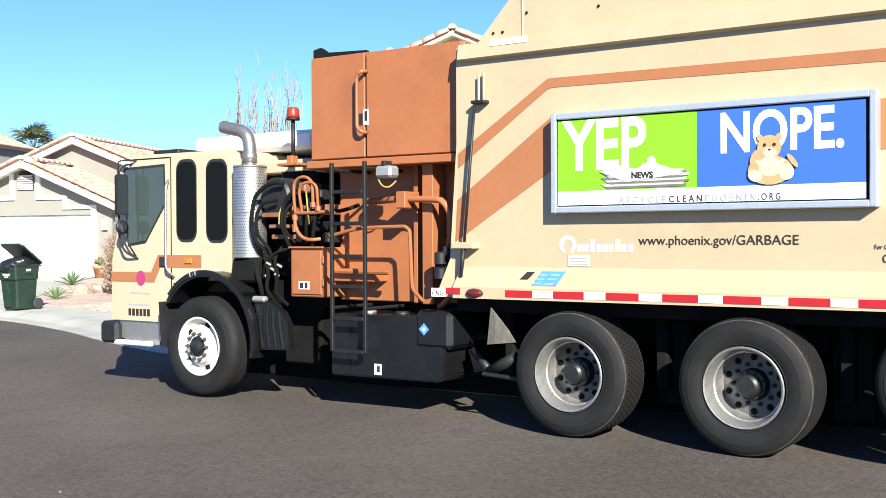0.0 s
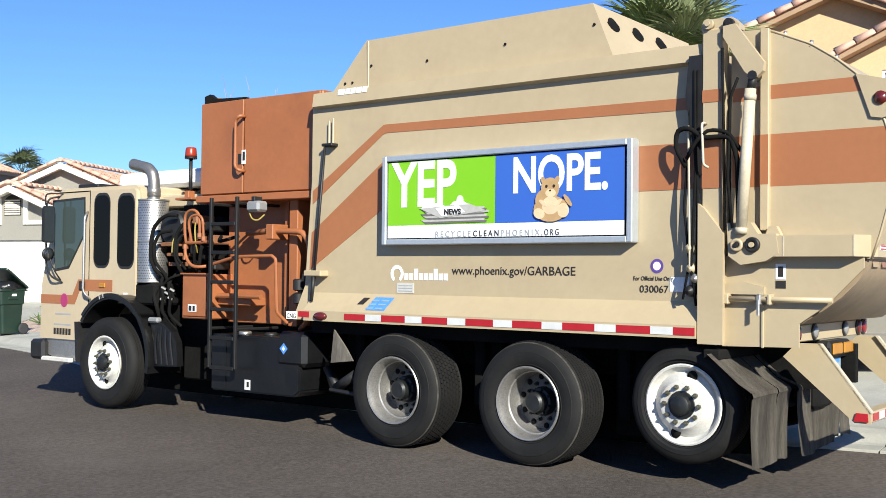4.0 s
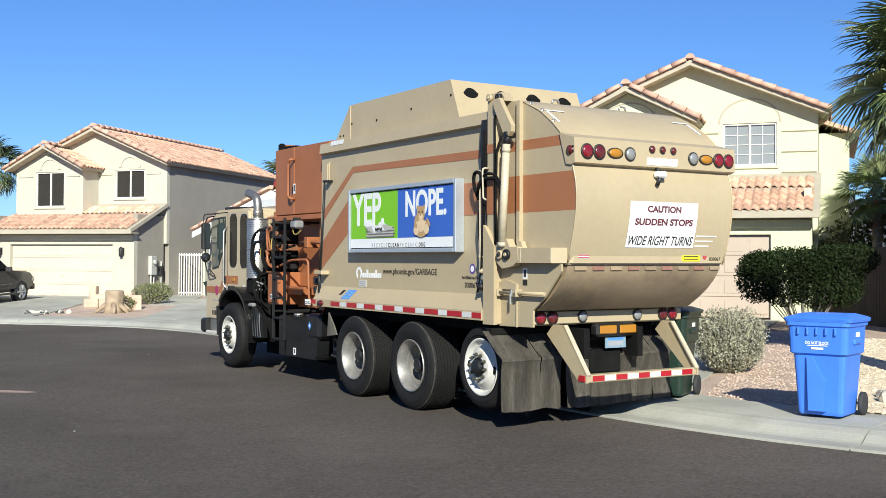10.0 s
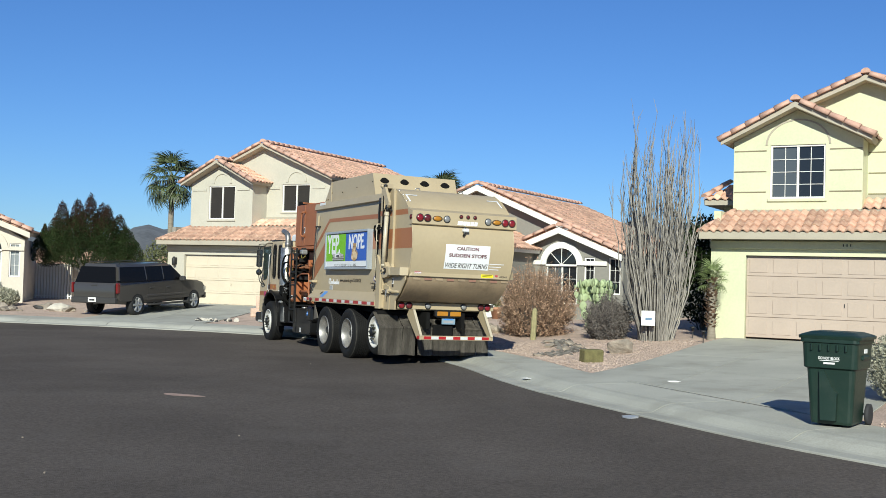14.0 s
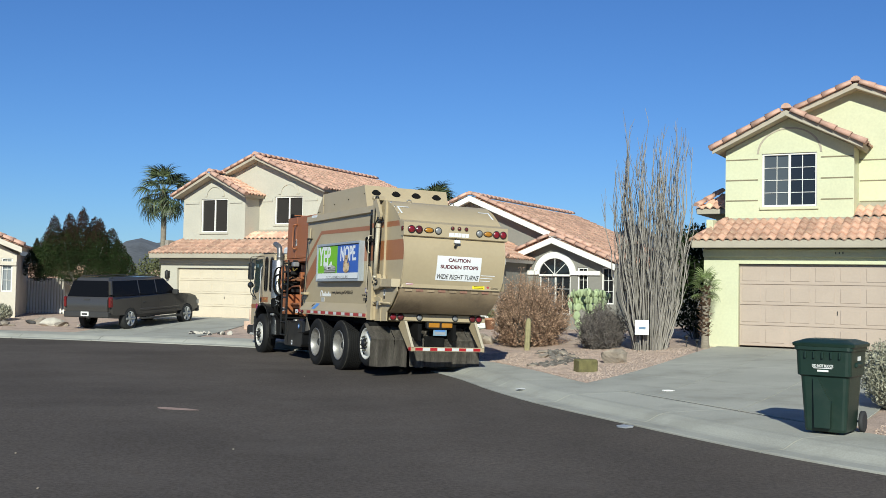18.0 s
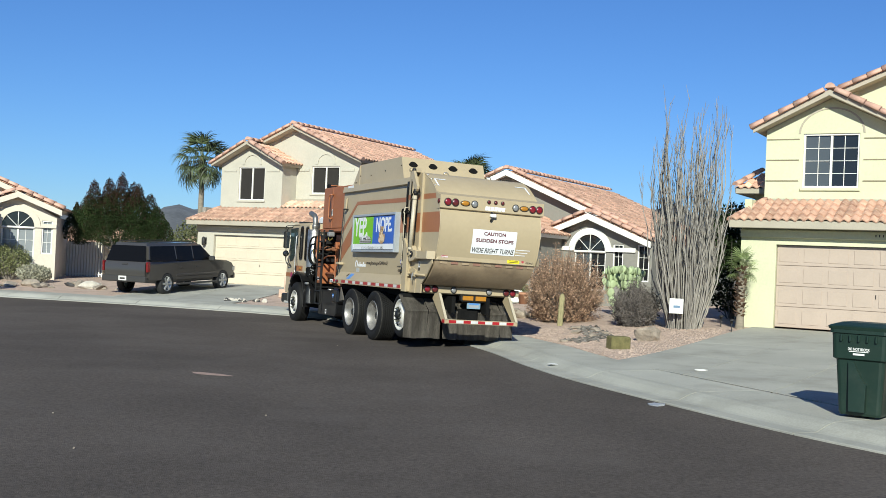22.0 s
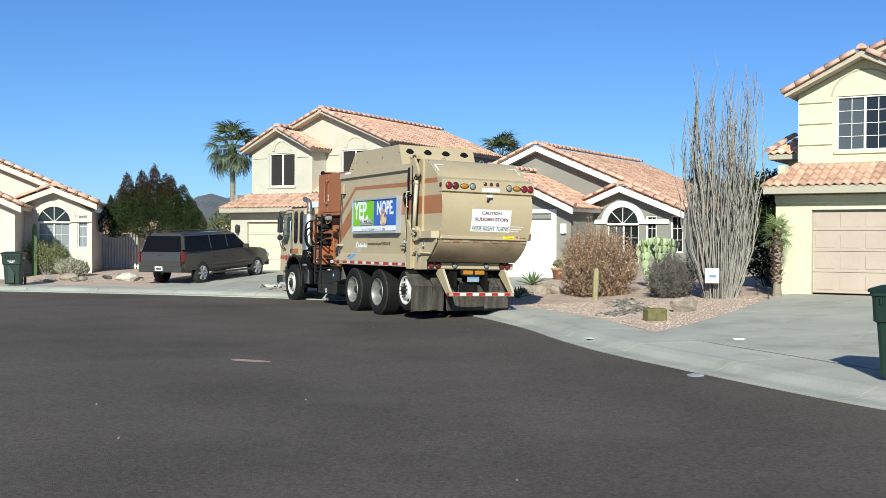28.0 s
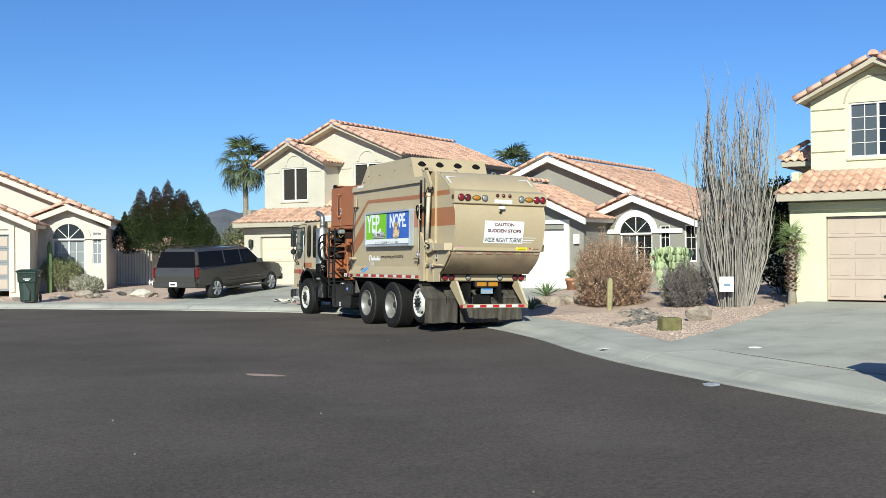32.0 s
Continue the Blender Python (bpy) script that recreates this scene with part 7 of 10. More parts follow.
# ---- wheeled bins ----
def wheeled_bin(m, label, plastic, lid_angle=0.0, group="wheeled bins"):
    """Front faces -y; 0.62 wide, 0.72 deep, 1.12 high."""
    B = thing("wheeled_bin", label, "bin", m, group)

    def shell(levels):
        bm = bm_new()
        rings = []
        for z, w, f, b, c in levels:
            pts = []
            for sx, sy in ((-1, -1), (1, -1), (1, 1), (-1, 1)):
                yy = -f if sy < 0 else b
                for k in range(4):
                    a0 = {(-1, -1): math.pi, (1, -1): 1.5 * math.pi, (1, 1): 0.0, (-1, 1): 0.5 * math.pi}[(sx, sy)]
                    a = a0 + k * math.pi / 6
                    pts.append((sx * (w - c) + c * math.cos(a), yy - sy * c + c * math.sin(a), z))
            rings.append([bm.verts.new(p) for p in pts])
        for a, b in zip(rings, rings[1:]):
            for k in range(16):
                bm.faces.new((a[k], a[(k + 1) % 16], b[(k + 1) % 16], b[k]))
        bm.faces.new(rings[0][::-1])
        bm.faces.new(rings[-1])
        return bm
    body = shell([(0.03, 0.235, 0.25, 0.24, 0.05), (0.06, 0.245, 0.26, 0.25, 0.05), (0.68, 0.285, 0.305, 0.285, 0.06), (0.70, 0.315, 0.34, 0.30, 0.06), (0.99, 0.325, 0.36, 0.32, 0.06), (1.0, 0.345, 0.38, 0.34, 0.06), (1.04, 0.345, 0.38, 0.34, 0.06)])
    body_ob = part("body", body, plastic, B)
    bm = bm_new()
    prism(bm, [(-0.10, 0.08), (0.08, 0.08), (0.09, 0.40), (0.03, 0.48), (-0.06, 0.66), (-0.12, 0.66)], -0.335, -0.25)
    part("front_rib", bm, plastic, B)
    for x in (-0.2, -0.1, 0.0, 0.1, 0.2):
        bm = bm_new()
        box(bm, x - 0.012, -0.385, 0.90, x + 0.012, -0.34, 0.985, 0.006)
        part("rim_rib", bm, plastic, B)
    for x in (-0.345, 0.29):
        bm = bm_new()
        box(bm, x, -0.16, 0.80, x + 0.055, 0.10, 0.86, 0.015)
        part("side_grip", bm, plastic, B)
    lid = shell([(0, 0.365, 0.72, 0.02, 0.06), (0.035, 0.37, 0.73, 0.03, 0.06), (0.05, 0.345, 0.70, 0.01, 0.06), (0.085, 0.25, 0.58, -0.12, 0.05)])
    lid_ob = part("lid", lid, plastic, B)
    lid_ob.matrix_basis = pose(0, 0.34, 1.042, -lid_angle, 0, 0)
    bm = bm_new()
    pipe(bm, [(-0.24, 0.30, 0.99), (-0.24, 0.43, 1.0), (0.24, 0.43, 1.0), (0.24, 0.30, 0.99)], 0.018)
    part("handle", bm, plastic, B)
    bm = bm_new()
    rod(bm, (-0.3, 0.26, 0.13), (0.3, 0.26, 0.13), 0.014)
    part("axle", bm, CHROMEC, B)
    for s in (-1, 1):
        bm = bm_new()
        lathe(bm, [(0.02, s * 0.27), (0.10, s * 0.272), (0.13, s * 0.28), (0.13, s * 0.32), (0.10, s * 0.327), (0.03, s * 0.32)], 20, "x", (0, 0.26, 0.13))
        part("wheel", bm, RUBBERG, B)
    t = part("lettering", text_mesh("lettering", "DO NOT BLOCK", 0.045, 0.001, 0.25, bold=0.001), PAPER, B, "white words DO NOT BLOCK")
    t.data.materials.append(PAPER)
    t.matrix_basis = pose(-0.125, -0.349, 0.80)
    for k, (z, w) in enumerate(((0.783, 0.22), (0.745, 0.13))):
        bm = bm_new()
        box(bm, -w / 2, -0.352, z, w / 2, -0.340, z + (0.008 if k == 0 else 0.022))
        part("small_print", bm, PAPER, B)
    bm = bm_new()
    box(bm, 0.318, -0.06, 0.88, 0.328, 0.06, 0.93)
    part("side_emblem", bm, PAPER, B, "white emblem bar")
    return B


wheeled_bin(pose(5.58, 12.64, 0.135, 0, 0, -40), "dark green plastic wheeled bin with closed lid on the walk", BINGREEN)
wheeled_bin(pose(6.60, 10.68, 0.135, 0, 0, -50), "bright blue plastic recycling bin on the walk", BINBLUE)
wheeled_bin(pose(1.18, 26.3, 0.135, 0, 0, -55), "overfilled dark green bin with its lid propped open by bags", BINGREEN, 38)
wheeled_bin(pose(0.10, 30.84, 0.15, 0, 0, -35), "dark green plastic wheeled bin beside a driveway", BINGREEN)
wheeled_bin(pose(-14.4, 36.3, 0.15, 0, 0, 8), "dark green wheeled bin before the white house", BINGREEN)
for k, (x, y, z, s) in enumerate(((1.05, 26.22, 1.13, 0.30), (1.3, 26.42, 1.16, 0.28), (1.2, 26.15, 1.22, 0.24))):
    bm = bm_new()
    bmesh.ops.create_icosphere(bm, subdivisions=3, radius=1)
    rn = np.random.default_rng(k)
    ph = rn.uniform(0, 6, 6)
    for v in bm.verts:
        f = 1 + 0.09 * math.sin(7 * v.co.x + ph[0] + 3 * v.co.z) * math.cos(6 * v.co.y + ph[1]) + 0.05 * math.sin(15 * v.co.z + ph[2] + 9 * v.co.x)
        v.co = (v.co.x * s * f, v.co.y * s * f, v.co.z * s * 0.6 * f)
    b = part("rubbish_bag", bm, BAG, None, "", True)
    b.matrix_world = pose(x, y, z)
    tagged(b, "shiny black rubbish bag heaped in the open bin", "bag", "rubbish bags")


# ---- parked cars ----
def car(name, label, m, paint, L, lower, gh, wheels, r, hw, windows, lamp_z, seams, suv):
    """x forward, y left, origin on the ground under the rear axle. gh: z0, z1, bottom xs, top xs, half widths."""
    C = thing(name, label, "car", m)
    bm = bm_new()
    prism(bm, lower, -hw, hw)
    bmesh.ops.bevel(bm, geom=[e for e in bm.edges if abs(abs(e.verts[0].co.y) - hw) < 1e-4 and abs(e.verts[0].co.y - e.verts[1].co.y) < 1e-4], offset=0.11 if suv else 0.15, segments=4, affect="EDGES")
    part("body", bm, paint, C, smooth="auto")
    z0, z1, xb, xt, w0, w1 = gh

    def yy(z):
        return w0 + (w1 - w0) * (z - z0) / (z1 - z0)

    def xr(z):
        return xb[0] + (xt[0] - xb[0]) * (z - z0) / (z1 - z0)

    def xf(z):
        return xb[1] + (xt[1] - xb[1]) * (z - z0) / (z1 - z0)
    bm = bm_new()
    v = [bm.verts.new(p) for p in ((xb[0], -w0, z0), (xb[1], -w0, z0), (xb[1], w0, z0), (xb[0], w0, z0), (xt[0], -w1, z1), (xt[1], -w1, z1), (xt[1], w1, z1), (xt[0], w1, z1))]
    for f in ((3, 2, 1, 0), (4, 5, 6, 7), (0, 1, 5, 4), (1, 2, 6, 5), (2, 3, 7, 6), (3, 0, 4, 7)):
        bm.faces.new([v[i] for i in f])
    bmesh.ops.bevel(bm, geom=list(bm.edges), offset=0.10 if suv else 0.13, segments=4, affect="EDGES")
    part("cabin", bm, paint, C, smooth="auto")

    def pane(nm, quad, out):
        bm = bm_new()
        o = Vector(out)
        a = [bm.verts.new(Vector(p) + o * 0.008) for p in quad]
        b = [bm.verts.new(Vector(p) - o * 0.02) for p in quad]
        bm.faces.new(a)
        bm.faces.new(b[::-1])
        for i in range(4):
            bm.faces.new((a[i], b[i], b[(i + 1) % 4], a[(i + 1) % 4]))
        part(nm, bm, CARGLASS, C)
    for s in (-1, 1):
        for x0, x1, x2, x3, za, zb in windows:
            pane("side_window", [(x0, s * yy(za), za), (x1, s * yy(za), za), (x2, s * yy(zb), zb), (x3, s * yy(zb), zb)], (0, s, 0))
        for x in seams:
            bm = bm_new()
            box(bm, x - 0.006, s * (hw - 0.01), 0.5, x + 0.006, s * (hw + 0.003), z0 - 0.05)
            part("door_seam", bm, SUVDARK, C)
        bm = bm_new()
        box(bm, wheels[0] + r + 0.12, s * (hw - 0.02), 0.62, wheels[1] - r - 0.12, s * (hw + 0.015), 0.70, 0.012)
        part("side_moulding", bm, paint, C)
        for x in seams[:-1]:
            bm = bm_new()
            box(bm, x + 0.08, s * (hw - 0.01), z0 - 0.22, x + 0.24, s * (hw + 0.03), z0 - 0.18, 0.012)
            part("door_handle", bm, SUVDARK, C)
        bm = bm_new()
        box(bm, xf(z0) - 0.55, s * (w0 + 0.02), z0 - 0.02, xf(z0) - 0.38, s * (w0 + 0.24), z0 + 0.17, 0.04)
        part("wing_mirror", bm, SUVDARK, C)
        bm = bm_new()
        box(bm, L[0] - 0.012, s * (hw - (0.07 if suv else 0.22)), lamp_z[0], L[0] + 0.16, s * (hw + 0.008), lamp_z[1], 0.02)
        part("tail_lamp", bm, TAILRED, C)
        bm = bm_new()
        box(bm, L[1] - 0.20, s * (hw - 0.42), 0.72, L[1] - 0.03, s * (hw + 0.004), 0.88, 0.02)
        part("headlamp", bm, CHROMEC, C)
        for x in wheels:
            w = thing("wheel", "", "", Matrix.Translation((x, s * (hw - 0.12), r)))
            w.parent = C
            bm = bm_new()
            lathe(bm, [(r * 0.66, -0.11), (r * 0.95, -0.11), (r, -0.08), (r, 0.08), (r * 0.95, 0.11), (r * 0.66, 0.11)], 28, "y", (0, 0, 0), caps=False)
            part("tyre", bm, TYREC, w)
            bm = bm_new()
            lathe(bm, [(r * 0.68, s * 0.105), (r * 0.62, s * 0.10), (r * 0.58, s * 0.05), (r * 0.15, s * 0.03)], 28, "y", (0, 0, 0), caps=False)
            lathe(bm, [(r * 0.17, s * 0.0), (r * 0.17, s * 0.10), (r * 0.10, s * 0.115), (0.0001, s * 0.115)], 14, "y")
            for k in range(6):
                a = k * math.pi / 3
                p = (r * 0.14 * math.cos(a), s * 0.085, r * 0.14 * math.sin(a))
                q = (r * 0.64 * math.cos(a), s * 0.095, r * 0.64 * math.sin(a))
                rod(bm, p, q, r * 0.10, r * 0.12, 6)
            part("rim", bm, CHROMEC, w)
    zr0, zr1 = (z0 + 0.03, z1 - 0.09) if suv else (z0 + 0.08, z1 - 0.1)
    gap = 0.07 if suv else 0.12
    pane("rear_window", [(xr(zr0), -yy(zr0) + gap, zr0), (xr(zr0), yy(zr0) - gap, zr0), (xr(zr1), yy(zr1) - gap, zr1), (xr(zr1), -yy(zr1) + gap, zr1)], (-1, 0, 0.25))
    pane("windscreen", [(xf(zr0), -yy(zr0) + 0.1, zr0), (xf(zr0), yy(zr0) - 0.1, zr0), (xf(zr1), yy(zr1) - 0.1, zr1), (xf(zr1), -yy(zr1) + 0.1, zr1)], (1, 0, 0.35))
    bm = bm_new()
    box(bm, L[0] - 0.09, -hw + 0.04, 0.46, L[0] + 0.1, hw - 0.04, 0.66, 0.03)
    part("rear_bumper", bm, SUVDARK if suv else paint, C, "dark grey bumper" if suv else "")
    bm = bm_new()
    box(bm, L[1] - 0.08, -hw + 0.04, 0.42, L[1] + 0.06, hw - 0.04, 0.64, 0.03)
    part("front_bumper", bm, paint, C)
    bm = bm_new()
    zp = 0.58 if suv else 0.80
    xp = L[0] - (0.105 if suv else 0.02)
    box(bm, xp - 0.008, -0.16, zp - 0.07, xp + 0.004, 0.16, zp + 0.08)
    pl = part("number_plate", bm, PAPER, C, "pale plate with a dark bar")
    bm = bm_new()
    box(bm, xp - 0.014, -0.11, zp - 0.03, xp - 0.008, 0.11, zp + 0.03)
    part("plate_bar", bm, SUVDARK, pl)
    if suv:
        for s in (-1, 1):
            bm = bm_new()
            pipe(bm, [(xt[0] + 0.25, s * (w1 - 0.1), z1 - 0.01), (xt[0] + 0.3, s * (w1 - 0.1), z1 + 0.05), (xt[1] - 0.4, s * (w1 - 0.1), z1 + 0.05), (xt[1] - 0.3, s * (w1 - 0.1), z1 - 0.01)], 0.016)
            part("roof_rail", bm, SUVDARK, C)
            bm = bm_new()
            box(bm, wheels[0] + 0.52, s * (hw - 0.06), 0.33, wheels[1] - 0.52, s * (hw + 0.12), 0.39, 0.02)
            part("running_board", bm, SUVDARK, C)
        bm = bm_new()
        box(bm, L[0] - 0.02, -0.12, 1.04, L[0] + 0.01, 0.12, 1.09, 0.01)
        part("tailgate_handle", bm, SUVDARK, C)
    return C


def arch(x, r, z, n=9):
    return [(x - r * math.cos(math.pi * k / n), z + r * math.sin(math.pi * k / n)) for k in range(n + 1)]


SUV_LOW = [(-1.04, 0.45)] + arch(0.0, 0.47, 0.40) + arch(3.33, 0.47, 0.40) + [(4.02, 0.45), (4.13, 0.60), (4.13, 0.90), (4.02, 1.02), (3.7, 1.10), (3.1, 1.14), (2.7, 1.17), (-1.04, 1.17), (-1.1, 1.05), (-1.1, 0.62)]
car("sport_utility_vehicle", "large pewter-brown sport utility vehicle with chrome wheels on the driveway", pose(-9.07, 37.75, 0.18, 0, -2.4, 65.3), SUVPAINT, (-1.1, 4.13), SUV_LOW,
    (1.13, 1.78, (-1.07, 2.95), (-0.88, 2.15), 0.90, 0.74), (0.0, 3.33), 0.38, 0.95,
    [(-0.88, 0.55, 0.55, -0.76, 1.17, 1.68), (0.62, 1.53, 1.53, 0.62, 1.17, 1.68), (1.60, 2.74, 2.10, 1.60, 1.17, 1.68)], (0.80, 1.15), (0.58, 1.56, 2.62), True)
SED_LOW = [(-0.95, 0.34)] + arch(0.0, 0.37, 0.32) + arch(2.7, 0.37, 0.32) + [(3.5, 0.34), (3.62, 0.45), (3.6, 0.62), (3.4, 0.72), (2.3, 0.92), (-0.45, 1.0), (-0.95, 1.0), (-1.03, 0.9), (-1.05, 0.5)]
car("sedan", "taupe four-door sedan parked nose-in on the driveway", pose(11.28, 11.28, 0.20, 0, -2.5, 52.3), GOLDPAINT, (-1.05, 3.62), SED_LOW,
    (0.95, 1.43, (-0.62, 2.25), (0.18, 1.35), 0.84, 0.60), (0.0, 2.7), 0.315, 0.88,
    [(-0.18, 0.78, 0.78, 0.28, 1.0, 1.36), (0.86, 1.95, 1.32, 0.86, 1.0, 1.36)], (0.70, 0.93), (0.0, 0.82, 1.95), False)

# ---- palms ----
def frond_mesh(name, stem, blade, n, seed, material, droop=0.35):
    """A fan leaf: a stem along x that ends in a half circle of drooping blades."""
    rn = np.random.default_rng(seed)
    bm = bm_new()
    rod(bm, (0, 0, 0), (stem, 0, 0), 0.022, 0.012, 5)
    for k in range(n):
        a = radians((-112 + 224 * k / (n - 1)) * (0.8 if droop > 1 else 1))
        ln = blade * (0.72 + 0.28 * math.cos(a / 2)) * rn.uniform(0.85, 1.08)
        d = Vector((math.cos(a), math.sin(a), 0))
        s = Vector((-math.sin(a), math.cos(a), 0))
        w = (0.030 if n < 40 else 0.021) * blade / 0.8
        dr = rn.uniform(0.43, 1.43) * droop
        p0 = Vector((stem, 0, 0))
        p1 = p0 + d * ln * 0.5 + Vector((0, 0, 0.03 - 0.05 * dr))
        p2 = p0 + d * ln * 0.8 + Vector((0, 0, -0.22 * dr * blade))
        p3 = p0 + d * ln * 0.96 + Vector((0, 0, -0.55 * dr * blade))
        v = [bm.verts.new(p) for p in (p0, p1 + s * w + Vector((0, 0, 0.012)), p1 - s * w + Vector((0, 0, 0.012)), p2 + s * w * 0.6, p2 - s * w * 0.6, p3, p1, p2)]
        for f in ((0, 1, 6), (0, 6, 2), (1, 3, 7, 6), (6, 7, 4, 2), (3, 5, 7), (7, 5, 4)):
            bm.faces.new([v[i] for i in f])
    return finish(name, bm, material)


FAN = [frond_mesh("frond", 0.72, 0.90, 46, s, FROND if s < 2 else FROND2) for s in range(4)]
FANFAR = [frond_mesh("frond", 0.80, 0.85, 26, 20 + s, FROND3, 1.3) for s in range(3)]
FANSMALL = [frond_mesh("frond", 0.55, 0.75, 16, 10 + s, FROND) for s in range(2)]


def fan_palm(m, label, height, prof, crown_r, fronds, boots, seed, meshes, group="", low=118):
    P = thing("fan_palm", label, "palm", m, group)
    rn = np.random.default_rng(seed)
    bm = bm_new()
    rings = []
    for k in range(41):
        t = k / 40
        r = np.interp(t * height, [q[1] for q in prof], [q[0] for q in prof]) * (1 + 0.02 * math.sin(k * 2.9))
        rings.append([bm.verts.new((r * (1 + rn.uniform(-0.02, 0.02)) * math.cos(a), r * (1 + rn.uniform(-0.02, 0.02)) * math.sin(a), t * height - 0.05)) for a in (2 * math.pi * i / 20 for i in range(20))])
    for a, b in zip(rings, rings[1:]):
        for i in range(20):
            bm.faces.new((a[i], a[(i + 1) % 20], b[(i + 1) % 20], b[i])).smooth = True
    bm.faces.new(rings[-1])
    part("trunk", bm, PALMTRUNK, P)
    if boots:
        z0, z1, rr, n, sz = boots
        vs, fs = [], []
        for i in range(n):
            z = z0 + (z1 - z0) * i / n
            a = i * 2.39996 + rn.uniform(-0.15, 0.15)
            o = np.array([math.cos(a), math.sin(a), 0])
            s = np.array([-math.sin(a), math.cos(a), 0])
            r = rr * (0.75 + 0.15 * (z - z0) / (z1 - z0))
            ln = sz * rn.uniform(0.7, 1.4)
            w = sz * rn.uniform(0.22, 0.42)
            tilt = rn.uniform(0.35, 0.9)
            b = len(vs)
            p0 = o * r + np.array([0, 0, z])
            q = p0 + o * ln * tilt + np.array([0, 0, ln * rn.uniform(0.1, 0.8)])
            for p in (p0 - s * w, p0 + s * w, q + s * w * 0.55, q - s * w * 0.55, (p0 + q) / 2 + o * 0.03 + np.array([0, 0, 0.02])):
                vs.append(p)
            fs += [(b, b + 1, b + 4), (b + 1, b + 2, b + 4), (b + 2, b + 3, b + 4), (b + 3, b, b + 4)]
        pydata("leaf_base", vs, fs, PALMBOOT, P, "shaggy brown cut leaf bases")
    for i in range(fronds):
        t = i / fronds
        f = part("frond", meshes[i % len(meshes)], None, P)
        f.matrix_basis = Matrix.Translation((0, 0, height - 0.12 + 0.2 * (1 - t))) @ Matrix.Rotation(i * 2.39996 + rn.uniform(-0.2, 0.2), 4, "Z") @ Matrix.Rotation(radians(-(82 - low * t ** 0.9) + rn.uniform(-9, 9)), 4, "Y") @ Matrix.Rotation(rn.uniform(-0.35, 0.35), 4, "X") @ Matrix.Scale(crown_r / 1.6 * rn.uniform(0.85, 1.1), 4)
    return P


fan_palm(at(9.57, 12.76), "fan palm with a thick grey trunk and shaggy brown upper trunk", 4.28, [(0.35, 0), (0.29, 0.25), (0.24, 0.8), (0.205, 1.9), (0.19, 2.6), (0.19, 4.6)], 1.62, 50, (1.75, 4.2, 0.225, 300, 0.16), 1, FAN, "", 148)
fan_palm(at(-10.5, 54.5), "tall slender fan palm behind the cream house", 5.9, [(0.22, 0), (0.15, 1), (0.125, 6.8)], 1.7, 26, (5.2, 5.9, 0.13, 50, 0.2), 2, FANFAR, "far palms", 135)
fan_palm(at(3.55, 60.0), "tall fan palm behind the grey house", 5.9, [(0.26, 0), (0.18, 1), (0.16, 6.8)], 1.6, 26, (5.1, 5.9, 0.15, 50, 0.22), 3, FANFAR, "far palms", 135)
fan_palm(at(4.95, 60.6), "tall fan palm behind the grey house", 5.5, [(0.26, 0), (0.18, 1), (0.16, 6.8)], 1.4, 24, (4.7, 5.5, 0.15, 50, 0.22), 4, FANFAR, "far palms", 135)
fan_palm(at(17.0, 25.2), "slender palm with green fan leaves beyond a fence", 3.3, [(0.16, 0), (0.12, 1), (0.11, 4)], 1.25, 26, (2.0, 3.3, 0.12, 70, 0.2), 5, FAN)
fan_palm(at(8.5, 26.75), "small palm with a shaggy trunk beside the garage", 1.55, [(0.12, 0), (0.09, 0.4), (0.09, 1.6)], 0.62, 20, (0.3, 1.55, 0.10, 120, 0.15), 6, FANSMALL)


# ---- trees and hedges ----
def limbs(T, base, tips, r, material, name="limb"):
    for q in tips:
        bm = bm_new()
        q = Vector(q)
        mid = (Vector(base) + q) / 2 + Vector((0.12 * (q.x - base[0]), 0.12 * (q.y - base[1]), -0.15))
        rod(bm, base, mid, r, r * 0.7, 7)
        rod(bm, mid, q, r * 0.7, r * 0.25, 7)
        part(name, bm, material, T)


tree = thing("tree", "dense dark green tree with reddish upright shoots", "tree", at(-11.95, 44.6))
bm = bm_new()
rod(bm, (0, 0, -0.1), (0.05, 0, 1.1), 0.14, 0.11, 9)
part("trunk", bm, GREYTWIG, tree)
limbs(tree, (0.05, 0, 0.9), [(-1.2, 0.2, 2.6), (-0.5, -0.5, 3.0), (0.3, 0.4, 3.2), (1.0, -0.3, 2.8), (1.3, 0.5, 2.4)], 0.08, GREYTWIG)
cs, cr = [], []
spires = [(-1.85, 0, 2.45, 0.42, 0.75), (-1.75, 0.1, 3.05, 0.16, 0.5), (-1.3, 0.3, 3.0, 0.55, 0.95), (-0.95, -0.3, 3.4, 0.42, 1.1), (-0.5, 0.3, 3.5, 0.42, 1.15), (-0.25, -0.4, 3.2, 0.4, 1.0), (0.15, -0.2, 3.65, 0.40, 1.2), (0.5, 0.3, 3.4, 0.45, 1.1), (0.85, -0.3, 3.35, 0.42, 1.05),
          (1.25, 0.1, 3.1, 0.45, 0.95), (1.6, -0.1, 2.75, 0.45, 0.8), (1.9, 0.1, 2.35, 0.38, 0.65), (0.0, 0, 2.35, 1.8, 0.95), (-0.65, 0, 3.05, 0.9, 0.85), (0.6, 0, 3.05, 0.95, 0.85), (0.0, 0, 3.4, 0.8, 0.8), (1.3, 0, 2.6, 0.7, 0.75), (-1.35, 0, 2.65, 0.65, 0.75), (-0.9, 0.2, 2.05, 1.0, 0.75), (0.9, 0, 2.0, 1.05, 0.75)]
